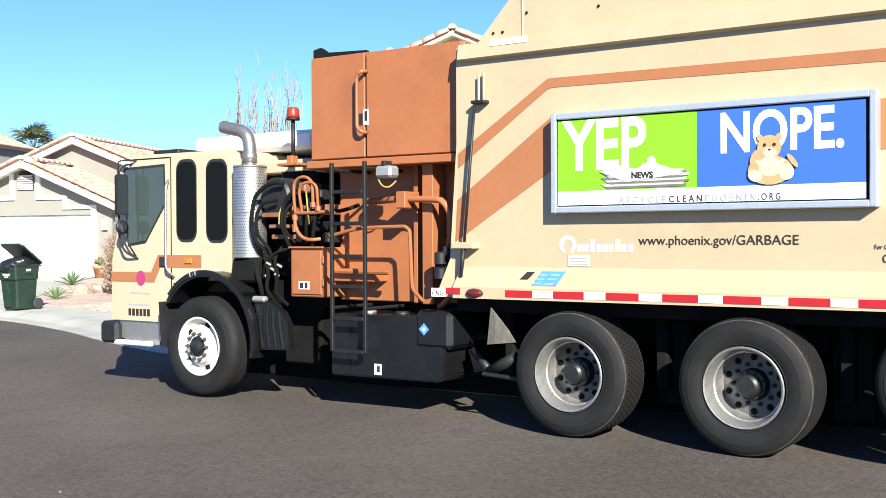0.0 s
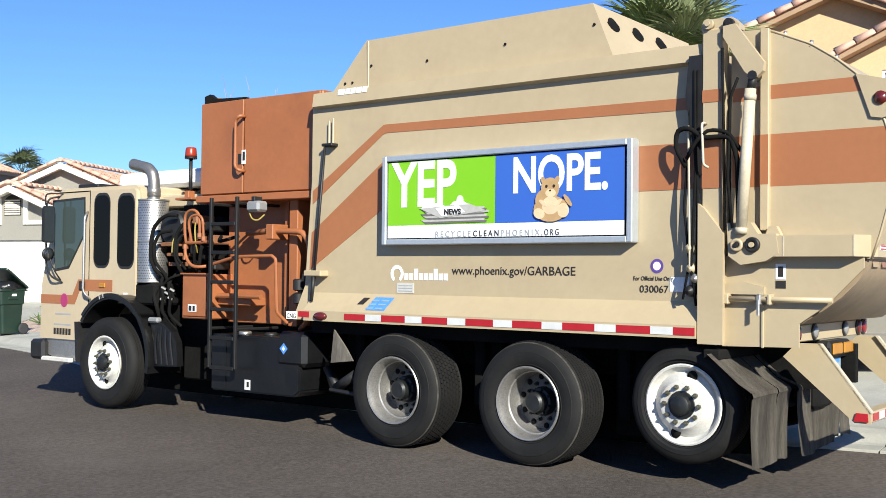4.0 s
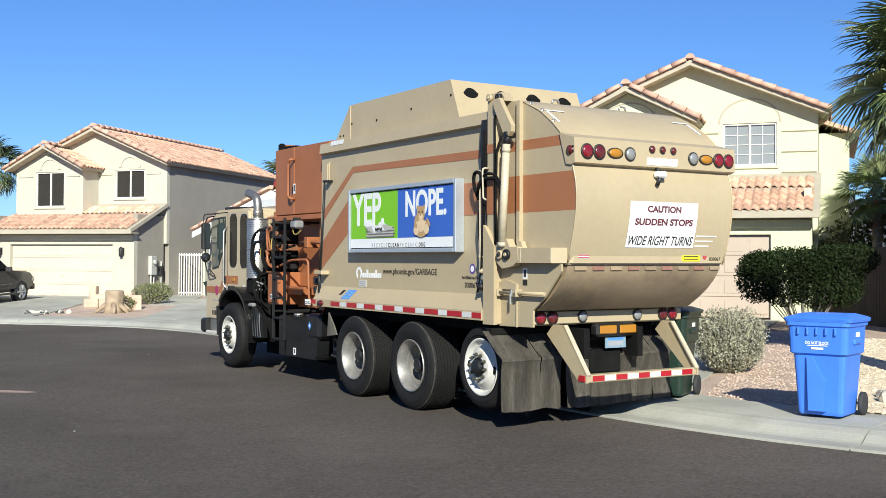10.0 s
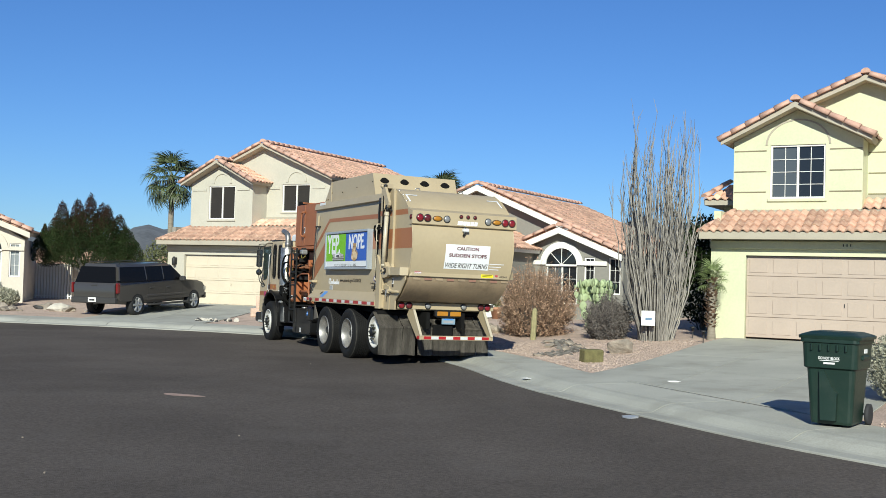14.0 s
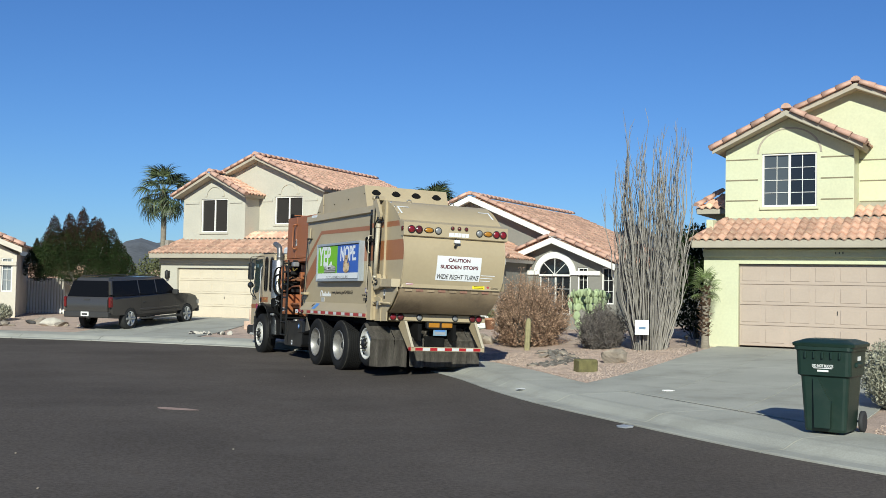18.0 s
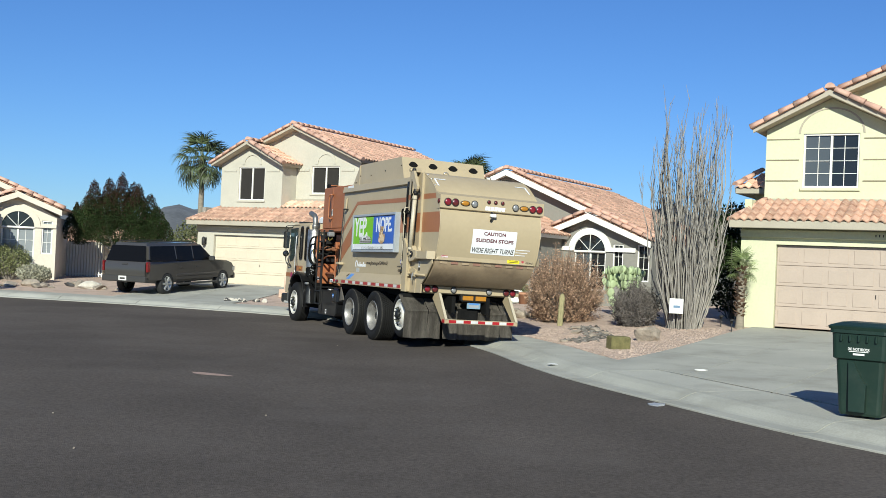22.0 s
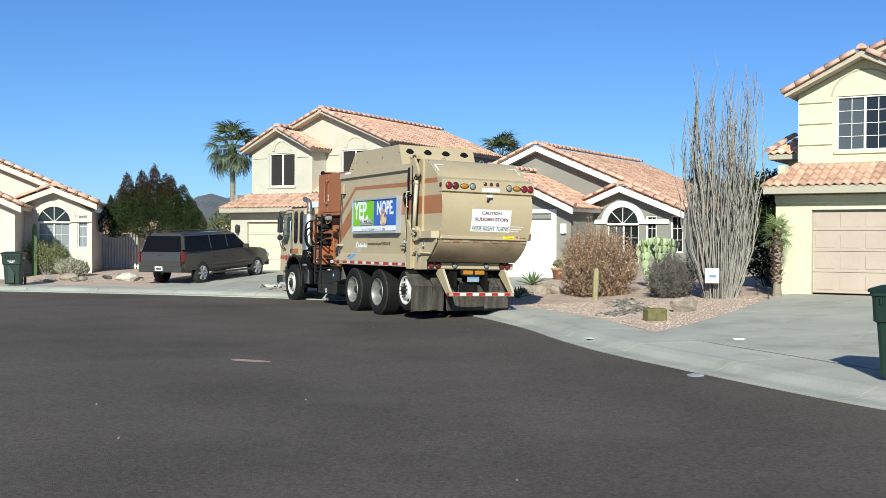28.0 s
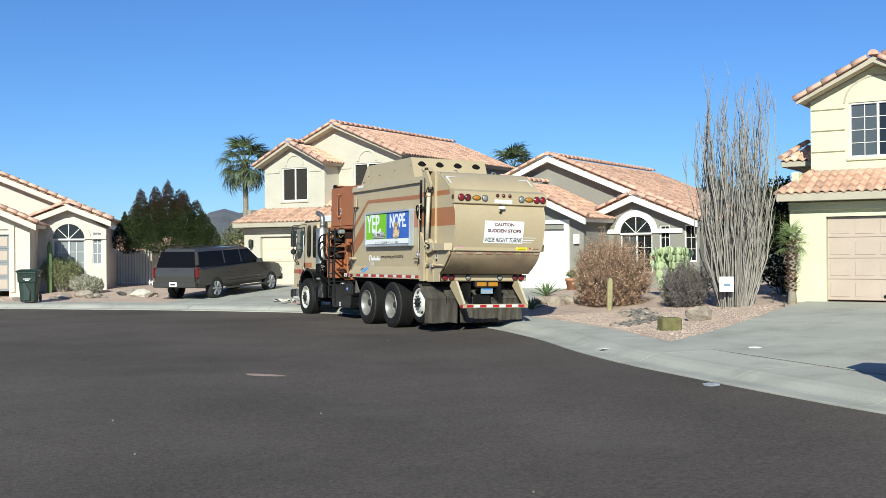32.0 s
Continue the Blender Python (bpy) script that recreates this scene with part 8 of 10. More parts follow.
for x, y, z, r, h in spires:
    n = int(5200 * r * h) + 1000
    p = ball(n, r, r, h, 0.5)
    top = np.clip(p[:, 2:3] / h, 0, 1)
    p[:, :2] *= 1 - 0.45 * top
    p = p + np.array([x, y, z - 0.45])
    p = p[p[:, 2] > 1.45 + 0.12 * np.sin(5 * p[:, 0])]
    n = len(p)
    high = np.clip((p[:, 2] - 2.6) / 1.2, 0, 1)
    m = RNG.uniform(size=n) < 0.08 + 0.8 * high
    cs.append(p[~m])
    cr.append(p[m])
leaf_cloud("crown", np.concatenate(cs), 0.066, 0.036, DARKLEAF, tree, np.array([0, 0, 0.7]), 1.0)
leaf_cloud("new_growth", np.concatenate(cr), 0.075, 0.032, REDLEAF, tree, np.array([0, 0, 1.0]), 0.8, "reddish-brown upper leaves")


def leafy(name, label, cat, m, lumps, n, size, material, stems=12, group="", stem_mat=None, up=0.4):
    """A shrub: stems from the ground and leaves over several lumps (x, y, z, rx, ry, rz)."""
    T = thing(name, label, cat, m, group)
    v = np.array([l[3] * l[4] * l[5] for l in lumps]) ** 0.67
    c = np.concatenate([ball(max(20, int(n * w / v.sum())), *l[3:6]) + np.array(l[:3]) for l, w in zip(lumps, v)])
    c = c[c[:, 2] > 0.02]
    leaf_cloud("foliage", c, size, size * 0.5, material, T, np.array([0, 0, up]), 1.0)
    if stems:
        pick = c[RNG.integers(0, len(c), stems)]
        base = np.concatenate([pick[:, :2] * 0.18, np.full((stems, 1), -0.03)], 1)
        stick_cloud("stem", base, pick, 0.016, 0.006, stem_mat or GREYTWIG, T)
    return T


leafy("hedge", "dark clipped dense hedge before the garage", "hedge", at(12.25, 20.7, -31),
      [(-0.95, 0, 1.1, 0.50, 0.5, 0.55), (-0.4, 0, 1.12, 0.7, 0.6, 0.66), (0.25, 0, 1.12, 0.7, 0.6, 0.68), (0.7, 0, 1.05, 0.5, 0.55, 0.6), (-0.15, 0, 1.38, 1.05, 0.55, 0.36), (-0.95, 0, 1.36, 0.42, 0.45, 0.34), (0.55, 0, 1.50, 0.60, 0.5, 0.32), (1.0, 0, 1.50, 0.5, 0.5, 0.34)], 24000, 0.075, DARKLEAF, 40)
leafy("bush", "rounded grey-green desert bush on pink gravel", "bush", at(7.5, 14.75),
      [(0, 0, 0.48, 0.55, 0.5, 0.5), (-0.22, 0, 0.6, 0.36, 0.36, 0.38), (0.25, 0.05, 0.58, 0.36, 0.36, 0.38), (0, 0, 0.3, 0.5, 0.5, 0.3)], 9000, 0.045, GREYLEAF, 260, stem_mat=GREYLEAF)
# low dark foliage added in place of the shade beside the house
leafy("tree", "dark green tree beside the yellow house, low foliage filling a shaded gap", "tree", at(9.9, 31.9),
      [(0, 0, 1.3, 0.9, 0.8, 1.2), (0.1, 0.1, 2.6, 1.0, 0.8, 0.9), (-0.4, 0, 2.1, 0.7, 0.7, 0.9)], 6500, 0.13, DARKLEAF, 30)
leafy("tree", "green tree between two houses beyond a fence", "tree", at(17.6, 26.2),
      [(0, 0, 2.0, 1.3, 1.1, 1.1), (0.6, 0, 2.9, 0.9, 0.9, 0.8), (-0.8, 0.2, 1.8, 0.9, 0.9, 0.8)], 5000, 0.14, OLIVELEAF, 30)
leafy("tree", "dusty green tree behind the driveway", "tree", at(-9.6, 52.0),
      [(0, 0, 1.7, 1.9, 1.2, 1.3), (1.0, 0.2, 2.3, 1.2, 1.0, 0.9), (-0.8, 0, 1.6, 1.2, 1.0, 0.9)], 4500, 0.16, OLIVELEAF, 30)
leafy("bush", "olive green bush under the arched window", "bush", at(-15.2, 41.6),
      [(0, 0, 0.75, 0.75, 0.7, 0.65), (-0.35, 0, 0.85, 0.5, 0.5, 0.5), (0.35, 0, 0.65, 0.5, 0.5, 0.5)], 5000, 0.07, OLIVELEAF, 60)
leafy("bush", "low grey-green spiky bush at the yard's edge", "bush", at(-13.95, 40.6),
      [(0, 0, 0.32, 0.62, 0.6, 0.34), (0.3, 0, 0.3, 0.4, 0.4, 0.3)], 3000, 0.09, GREYLEAF, 80, up=1.2)
leafy("bush", "dry grey-brown shrub beside the taupe wall", "bush", at(-2.3, 38.0),
      [(0, 0, 0.36, 0.6, 0.5, 0.36), (0.35, 0, 0.4, 0.45, 0.4, 0.34)], 2600, 0.07, OLIVELEAF, 200)
leafy("bush", "low dark plant by the stump", "bush", at(-2.9, 36.0), [(0, 0, 0.22, 0.28, 0.28, 0.22)], 500, 0.08, OLIVELEAF, 20)


# ---- dry bushes and the ocotillo ----
def twig_bush(name, label, m, w, h, n, material, leaf, nleaf, group=""):
    T = thing(name, label, "bush", m, group)
    tip = ball(n, w / 2, w / 2, h * 0.55, 0.8)
    a = np.arctan2(tip[:, 1], tip[:, 0])
    tip *= (1 + 0.10 * np.sin(3 * a + 1) + 0.08 * np.sin(7 * a + 5 * tip[:, 2]) + RNG.normal(size=n) * 0.05)[:, None]
    tip[:, 2] = np.abs(tip[:, 2] + h * 0.38) + 0.03
    base = np.concatenate([tip[:, :2] * RNG.uniform(0.05, 0.35, (n, 1)), np.full((n, 1), -0.03)], 1)
    mid = base + (tip - base) * 0.55 + RNG.normal(size=(n, 3)) * 0.05
    mid[:, 2] = np.abs(mid[:, 2])
    stick_cloud("stem", base, mid, 0.012, 0.008, GREYTWIG, T)
    stick_cloud("branch", mid, tip, 0.008, 0.004, material, T)
    k = RNG.integers(0, n, n * 7)
    p = mid[k] + (tip[k] - mid[k]) * RNG.uniform(0.1, 1, (n * 7, 1))
    q = p + unit(RNG.normal(size=(n * 7, 3)) + np.array([0, 0, 0.5])) * RNG.uniform(0.05, 0.19, (n * 7, 1))
    stick_cloud("twig", p, q, 0.004, 0.002, material, T)
    k = RNG.integers(0, len(q), nleaf)
    leaf_cloud("dry_foliage", q[k], 0.045, 0.022, leaf, T)
    return T


DARKTWIG = mat("dark_grey_twig", (0.15, 0.13, 0.115), 0.9, var=0.3, scale=4, fine=0.2, rnd=0.35)
twig_bush("dry_bush", "large round rust-brown dried bush on gravel", at(4.4, 29.5), 2.3, 2.12, 1200, DRYTWIG, DRYTWIG, 20000)
twig_bush("dry_bush", "grey bare twiggy bush clipped round", at(6.05, 27.8), 1.2, 1.15, 900, DARKTWIG, DARKTWIG, 14000)

oco = thing("ocotillo", "tall bundle of bare grey ocotillo stems", "cactus", at(7.1, 26.9))
tw0, tw1 = [], []
for i in range(165):
    a = RNG.uniform(0, 6.283)
    rb = 0.42 * math.sqrt(RNG.uniform())
    sp = RNG.uniform(0.25, 1.0)
    h = RNG.uniform(2.4, 5.85) * (1.05 - 0.12 * sp)
    b = np.array([rb * math.cos(a), rb * math.sin(a), -0.05])
    out = np.array([math.cos(a + RNG.uniform(-0.5, 0.5)), math.sin(a + RNG.uniform(-0.5, 0.5)), 0])
    pts = []
    for t in (0, 0.17, 0.34, 0.51, 0.68, 0.84, 1.0):
        w = 0.065 * math.sin(t * 13 + a * 9) * t ** 0.6
        pts.append(b + out * (sp * (0.75 * t ** 0.8 + 0.12 * math.sin(3.1 * t))) + np.array([w, -w, h * t]))
    bm = bm_new()
    rings = []
    for p, r in zip(pts, (0.020, 0.019, 0.018, 0.016, 0.013, 0.010, 0.005)):
        rings.append([bm.verts.new((p[0] + r * math.cos(q * 1.2566), p[1] + r * math.sin(q * 1.2566), p[2])) for q in range(5)])
    for ra, rc in zip(rings, rings[1:]):
        for q in range(5):
            bm.faces.new((ra[q], ra[(q + 1) % 5], rc[(q + 1) % 5], rc[q]))
    part("stem", bm, OCOTILLO, oco)
    for _ in range(10):
        t = RNG.uniform(0, 1)
        k = int(RNG.integers(2, 6))
        p = pts[k] * (1 - t) + pts[k + 1] * t
        tw0.append(p)
        tw1.append(p + np.array([RNG.uniform(-0.12, 0.12), RNG.uniform(-0.12, 0.12), RNG.uniform(0.15, 0.5)]))
stick_cloud("side_branch", np.array(tw0), np.array(tw1), 0.008, 0.004, OCOTILLO, oco)


# ---- cacti and succulents ----
def ribbed(T, name, h, r, ribs, material, bend=0.0):
    bm = bm_new()
    prof = [(0.9, -0.05), (1.0, 0.1 * h), (1.0, 0.85 * h), (0.8, 0.94 * h), (0.4, 0.99 * h), (0.05, h)]
    rings = [[bm.verts.new((r * k * (1 + 0.13 * (i % 2)) * math.cos(math.pi * i / ribs) + bend * z, r * k * (1 + 0.13 * (i % 2)) * math.sin(math.pi * i / ribs), z)) for i in range(ribs * 2)] for k, z in prof]
    for a, b in zip(rings, rings[1:]):
        for i in range(ribs * 2):
            bm.faces.new((a[i], a[(i + 1) % (ribs * 2)], b[(i + 1) % (ribs * 2)], b[i]))
    bm.faces.new(rings[-1])
    return part(name, bm, material, T)


sag = thing("saguaro", "slim green column cactus before the white house", "cactus", at(-15.55, 41.2))
ribbed(sag, "stem", 2.0, 0.085, 10, CACTUS)
post = thing("post_cactus", "short tan-green column cactus in gravel", "cactus", at(4.12, 28.0))
ribbed(post, "stem", 0.85, 0.065, 9, mat("dry_cactus", (0.30, 0.27, 0.14), 0.8, var=0.2, scale=8, fine=0.2), 0.04)

pear = thing("prickly_pear", "tall pale green prickly pear with flat pads", "cactus", at(6.35, 31.6))
PADM = []
for k in range(3):
    bm = bm_new()
    bmesh.ops.create_icosphere(bm, subdivisions=2, radius=1)
    for v in bm.verts:
        z = v.co.z
        v.co = (v.co.x * (0.115 + 0.02 * z + 0.01 * k), v.co.y * 0.028, z * 0.165 + 0.155)
    PADM.append(finish("pad", bm, PEAR, True))


def pads(base, tilt, yaw, depth, size):
    ob = part("pad", PADM[len(pear.children) % 3], None, pear)
    m4 = Matrix.Translation(base) @ Matrix.Rotation(yaw, 4, "Z") @ Matrix.Rotation(tilt, 4, "Y") @ Matrix.Scale(size, 4)
    ob.matrix_basis = m4
    if depth:
        for s in (-1, 1) if depth % 2 else (RNG.choice([-1, 1]), 0.2):
            t = tilt * 0.4 + s * RNG.uniform(0.22, 0.55)
            pads(m4 @ Vector((s * 0.045, 0, 0.29)), t, yaw + RNG.uniform(-1.1, 1.1), depth - 1, size * 0.92)


for x, y, t in ((-0.02, 0.05, -0.03), (0.2, -0.05, 0.08)):
    pads(Vector((x, y, -0.04)), t, RNG.uniform(-0.5, 0.5), 5, 1.08)


def rosette(label, x, y, n, ln, w, material):
    T = thing("agave", label, "succulent", at(x, y))
    for i in range(n):
        bm = bm_new()
        el = radians(78 - 60 * (i / n))
        v = []
        for t, ww in ((0, 0.6), (0.4, 1.0), (0.8, 0.5), (1.0, 0.02)):
            x0, z0 = ln * t * math.cos(el), ln * t * math.sin(el) - 0.12 * ln * t * t
            v.append([bm.verts.new((x0, s * w * ww, z0 + (0.02 if s else -0.01))) for s in (-1, 0, 1)])
        for a, b in zip(v, v[1:]):
            for j in range(2):
                bm.faces.new((a[j], a[j + 1], b[j + 1], b[j]))
        f = part("leaf", bm, material, T)
        f.matrix_basis = Matrix.Rotation(i * 2.4, 4, "Z")
    return T


rosette("small green agave by the walk of the grey house", 3.0, 34.0, 18, 0.55, 0.045, CACTUS)
rosette("small green agave in the corner of the gravel", 2.2, 29.5, 14, 0.4, 0.035, CACTUS)

# ---- rocks and stone edging ----
rock(5.48, 23.7, 0.78, 0.58, 0.46, 3, label="rounded tan boulder on pink gravel", rz=20)
for k, (x, y, s, r) in enumerate(((3.39, 30.6, 0.55, 0.32), (2.95, 30.7, 0.6, 0.35), (3.7, 30.8, 0.5, 0.28), (2.6, 31.3, 0.55, 0.3), (3.3, 31.6, 0.7, 0.35), (4.07, 30.9, 0.45, 0.25), (4.4, 27.1, 0.4, 0.14), (4.75, 26.3, 0.45, 0.12), (4.4, 24.8, 0.4, 0.12), (4.9, 25.6, 0.35, 0.10), (3.5, 23.2, 0.3, 0.10), (4.2, 25.7, 0.4, 0.14))):
    rock(x, y, s, s * 0.75, r, 20 + k, rz=40 * k, label="rough tan stone in a line across the gravel")
for k in range(16):
    t = k / 15
    x, y = -15.9 + 5.6 * t + RNG.uniform(-0.25, 0.25), 38.0 + 1.2 * math.sin(3 * t) + RNG.uniform(-0.6, 0.6)
    s = RNG.uniform(0.3, 0.85)
    rock(x, y, s, s * 0.7, s * RNG.uniform(0.25, 0.45), 60 + k, rz=57 * k, label="pinkish tan rock edging the yard")
rock(-11.3, 38.9, 0.9, 0.5, 0.42, 91, WHITEROCK, "pale flat boulder near the driveway", 15)
rock(-12.2, 39.6, 0.8, 0.5, 0.22, 92, DARKROCK, "dark flat rock in the yard", 0)
for k, (x, y, s) in enumerate(((8.2, 11.15, 0.42), (7.9, 11.45, 0.36), (8.5, 11.0, 0.38), (8.75, 10.75, 0.34), (8.05, 11.75, 0.3), (8.95, 10.95, 0.26))):
    rock(x, y, s, s * 0.7, s * 0.6, 100 + k, WHITEROCK, "white quartz rock lying on pale gravel", 70 * k)
for k in range(24):
    x, y = -5.2 + RNG.uniform(-0.65, 0.65), 35.2 + RNG.uniform(-0.25, 0.25)
    s = RNG.uniform(0.12, 0.24)
    rock(x, y, s, s * 0.8, s * 0.75, 120 + k, (WHITEROCK, DARKROCK)[k % 2], ("white", "black")[k % 2] + " stone in a small heap by the walk", 33 * k, "heap of stones")
bm = bm_new()
box(bm, -0.21, -0.16, -0.03, 0.21, 0.16, 0.26, 0.03)
b = part("mossy_block", bm, MOSS)
b.matrix_world = at(4.4, 21.65, 12)
tagged(b, "squat mossy brown block lying in the gravel", "block")

# stone planter, stump and low pillar by the cream house
pl = thing("planter", "low planter of pink stone blocks", "planter", at(-3.42, 37.2, -20))
for k, (x, y, z, w, d, h) in enumerate(((-0.62, -0.2, 0, 0.5, 0.3, 0.28), (-0.08, -0.2, 0, 0.52, 0.3, 0.28), (0.44, -0.2, 0, 0.46, 0.3, 0.28), (-0.36, -0.2, 0.285, 0.55, 0.3, 0.14), (0.2, -0.2, 0.285, 0.52, 0.3, 0.14), (-0.72, 0.12, 0, 0.24, 0.26, 0.70), (0.5, 0.15, 0, 0.3, 0.3, 0.5))):
    bm = bm_new()
    box(bm, x - w / 2, y - d / 2, z - 0.02, x + w / 2, y + d / 2, z + h, 0.02)
    part("stone_block", bm, PINKBLOCK, pl)
bm = bm_new()
box(bm, -0.55, -0.06, 0.02, 0.3, 0.4, 0.40)
part("soil", bm, DIRT, pl)
st = thing("tree_stump", "weathered grey-brown tree stump with flared roots", "stump", at(-3.2, 35.2))
bm = bm_new()
lathe(bm, [(0.36, -0.05), (0.31, 0.1), (0.27, 0.3), (0.28, 0.66), (0.26, 0.7)], 18)
for v in bm.verts:
    a = math.atan2(v.co.y, v.co.x)
    f = 1 + 0.10 * math.sin(5 * a + 1) + 0.05 * math.sin(11 * a)
    v.co.x, v.co.y = v.co.x * f, v.co.y * f
part("trunk", bm, WOODGREY, st)
for a in (0.3, 1.9, 3.4, 4.8, 5.6):
    bm = bm_new()
    rod(bm, (0.2 * math.cos(a), 0.2 * math.sin(a), 0.28), (0.62 * math.cos(a), 0.62 * math.sin(a), -0.02), 0.09, 0.04, 7)
    part("root", bm, WOODGREY, st)
bm = bm_new()
box(bm, -0.16, -0.16, -0.03, 0.16, 0.16, 0.46, 0.02)
b = part("stone_pillar", bm, PINKBLOCK)
b.matrix_world = at(-2.6, 36.2, 10)
tagged(b, "short square pink stone pillar", "pillar")

# flower pot
pot = thing("flower_pot", "terracotta pot with a small plant by the garage", "pot", at(4.1, 36.7))
bm = bm_new()
lathe(bm, [(0.13, 0.0), (0.2, 0.32), (0.23, 0.32), (0.23, 0.40), (0.19, 0.40), (0.17, 0.34)], 18)
part("pot", bm, TERRA, pot)
leaf_cloud("plant", ball(160, 0.16, 0.16, 0.14) + np.array([0, 0, 0.5]), 0.1, 0.04, OLIVELEAF, pot, np.array([0, 0, 1.0]))

# yard sign
sg = thing("yard_sign", "small white yard sign on a wire stake", "sign", at(6.75, 26.3, -14))
bm = bm_new()
box(bm, -0.17, -0.006, 0.42, 0.17, 0.006, 0.79, 0.003)
part("board", bm, PAPER, sg)
bm = bm_new()
box(bm, -0.07, -0.010, 0.56, 0.09, -0.007, 0.62)
part("picture_bar", bm, mat("sign_blue", (0.12, 0.2, 0.3), 0.6), sg)
for x in (-0.1, 0.1):
    bm = bm_new()
    rod(bm, (x, 0, -0.05), (x, 0, 0.42), 0.005, seg=5)
    part("stake", bm, IRON, sg)

# path lights
for x, y in ((8.2, 27.35), (8.0, 25.8)):
    L = thing("path_light", "small black garden path light on a spike", "lamp", at(x, y), "path lights")
    bm = bm_new()
    rod(bm, (0, 0, -0.05), (0, 0, 0.22), 0.012, seg=6)
    part("spike", bm, IRON, L)
    bm = bm_new()
    lathe(bm, [(0.03, 0.2), (0.035, 0.26), (0.085, 0.27), (0.02, 0.31)], 12)
    part("shade", bm, IRON, L)

# a dry stream of small dark stones through the pink gravel
vs, fs = [], []
line = [(4.75, 27.6), (4.6, 26.4), (4.65, 25.2), (4.35, 24.2), (3.75, 23.3)]
for k in range(240):
    t = RNG.uniform(0, len(line) - 1.001)
    i = int(t)
    x, y = [line[i][j] + (line[i + 1][j] - line[i][j]) * (t - i) + RNG.normal() * 0.16 for j in (0, 1)]
    r = RNG.uniform(0.025, 0.07)
    z = land(x, y) + 0.015
    b = len(vs)
    for d in ((1, 0, 0), (0, 1, 0), (-1, 0, 0), (0, -1, 0), (0.2, 0.1, 0.6), (0, 0, -0.4)):
        vs.append((x + d[0] * r * RNG.uniform(0.7, 1.3), y + d[1] * r * RNG.uniform(0.7, 1.3), z + d[2] * r))
    for q in range(4):
        fs += [(b + q, b + (q + 1) % 4, b + 4), (b + (q + 1) % 4, b + q, b + 5)]
bed = pydata("stream_stones", vs, fs, mat("stream_stone", (0.15, 0.135, 0.115), 0.9, var=0.3, scale=9, fine=0.2, rnd=0.5), None)
tagged(bed, "dry stream of small dark stones in pink gravel", "stones", kind="stuff")

# ---- fences and gates ----
fence = thing("board_fence", "dark brown vertical board fence between two houses", "fence", pose(15.2, 25.0, land(15, 22), 0, 0, -98))
bm = bm_new()
box(bm, 0, 0.02, 0.35, 6.2, 0.06, 0.45)
part("rail", bm, FENCEBROWN, fence)
bm = bm_new()
box(bm, 0, 0.02, 1.45, 6.2, 0.06, 1.55)
part("rail", bm, FENCEBROWN, fence)
for k in range(41):
    bm = bm_new()
    box(bm, 0.15 * k + 0.004, -0.012, -0.1, 0.15 * k + 0.146, 0.012, 1.82 + RNG.uniform(-0.01, 0.01), 0.004)
    part("board", bm, FENCEBROWN, fence)


def bar_fence(name, label, m, length, h, step, material, r=0.011):
    F = thing(name, label, "fence", m)
    for z in (0.12, h - 0.08):
        bm = bm_new()
        box(bm, 0, -0.02, z - 0.02, length, 0.02, z + 0.02)
        part("rail", bm, material, F)
    n = int(length / step)
    for k in range(n + 1):
        bm = bm_new()
        box(bm, k * step - r, -r, 0.02, k * step + r, r, h)
        part("bar", bm, material, F)
    return F


bar_fence("metal_gate", "white painted metal bar gate between two houses", pose(-1.95, 45.05, land(-1.3, 45), 0, 0, -4), 1.3, 1.75, 0.1, WHITE, 0.017)
for x in (-2.1, -0.52):
    bm = bm_new()
    box(bm, x - 0.09, 44.96, 0.3, x + 0.09, 45.14, 2.25, 0.01)
    tagged(part("gate_post", bm, CREAM), "plain stucco gate post beside a metal gate", "post", "gate posts")
bar_fence("bar_fence", "white painted bar fence before a shaded wall", pose(-15.9, 46.6, land(-14, 46), 0, 0, -9), 3.0, 1.5, 0.13, WHITE, 0.030)
bm = bm_new()
box(bm, 0.55, 0, -0.2, 1.6, 0.2, 1.5, 0.01)
w = part("block_wall", bm, WHITEST)
w.matrix_world = pose(-13.55, 46.35, land(-13, 46), 0, 0, -9)
tagged(w, "white painted block wall beside a bar fence", "wall", kind="structure")
bm = bm_new()
box(bm, -3.2, 0, -0.2, 2.2, 0.2, 1.5, 0.01)
w = part("block_wall", bm, WHITEST)
w.matrix_world = pose(-15.0, 48.0, land(-13, 46), 0, 0, -9)
tagged(w, "white block wall behind the bar fence", "wall", kind="structure")

# ---- fittings on the cream house ----
CH = cream_house.matrix_world


def mounted(name, label, cat, bms, u, v, z, rz=0.0):
    T = thing(name, label, cat, CH @ pose(u, v, z, 0, 0, rz))
    for nm, b, mt in bms:
        part(nm, b, mt, T)
    return T


for u in (-0.45, 5.3):
    b1 = bm_new()
    box(b1, -0.07, -0.03, -0.05, 0.07, 0.0, 0.25, 0.01)
    b2 = bm_new()
    lathe(b2, [(0.04, -0.1), (0.075, -0.06), (0.085, 0.2), (0.03, 0.28)], 10, "z", (0, -0.13, 0))
    mounted("wall_lamp", "dark metal wall lantern beside the garage door", "lamp", [("bracket", b1, IRON), ("lantern", b2, IRON)], u, -0.002, 1.75)
b1, b2, b3, b4 = bm_new(), bm_new(), bm_new(), bm_new()
box(b1, -0.18, -0.16, 0.0, 0.18, 0.0, 0.75, 0.015)
rod(b2, (-0.1, -0.08, -0.75), (-0.1, -0.08, 0.0), 0.03)
rod(b3, (0.1, -0.08, -0.9), (0.1, -0.08, 0.0), 0.025)
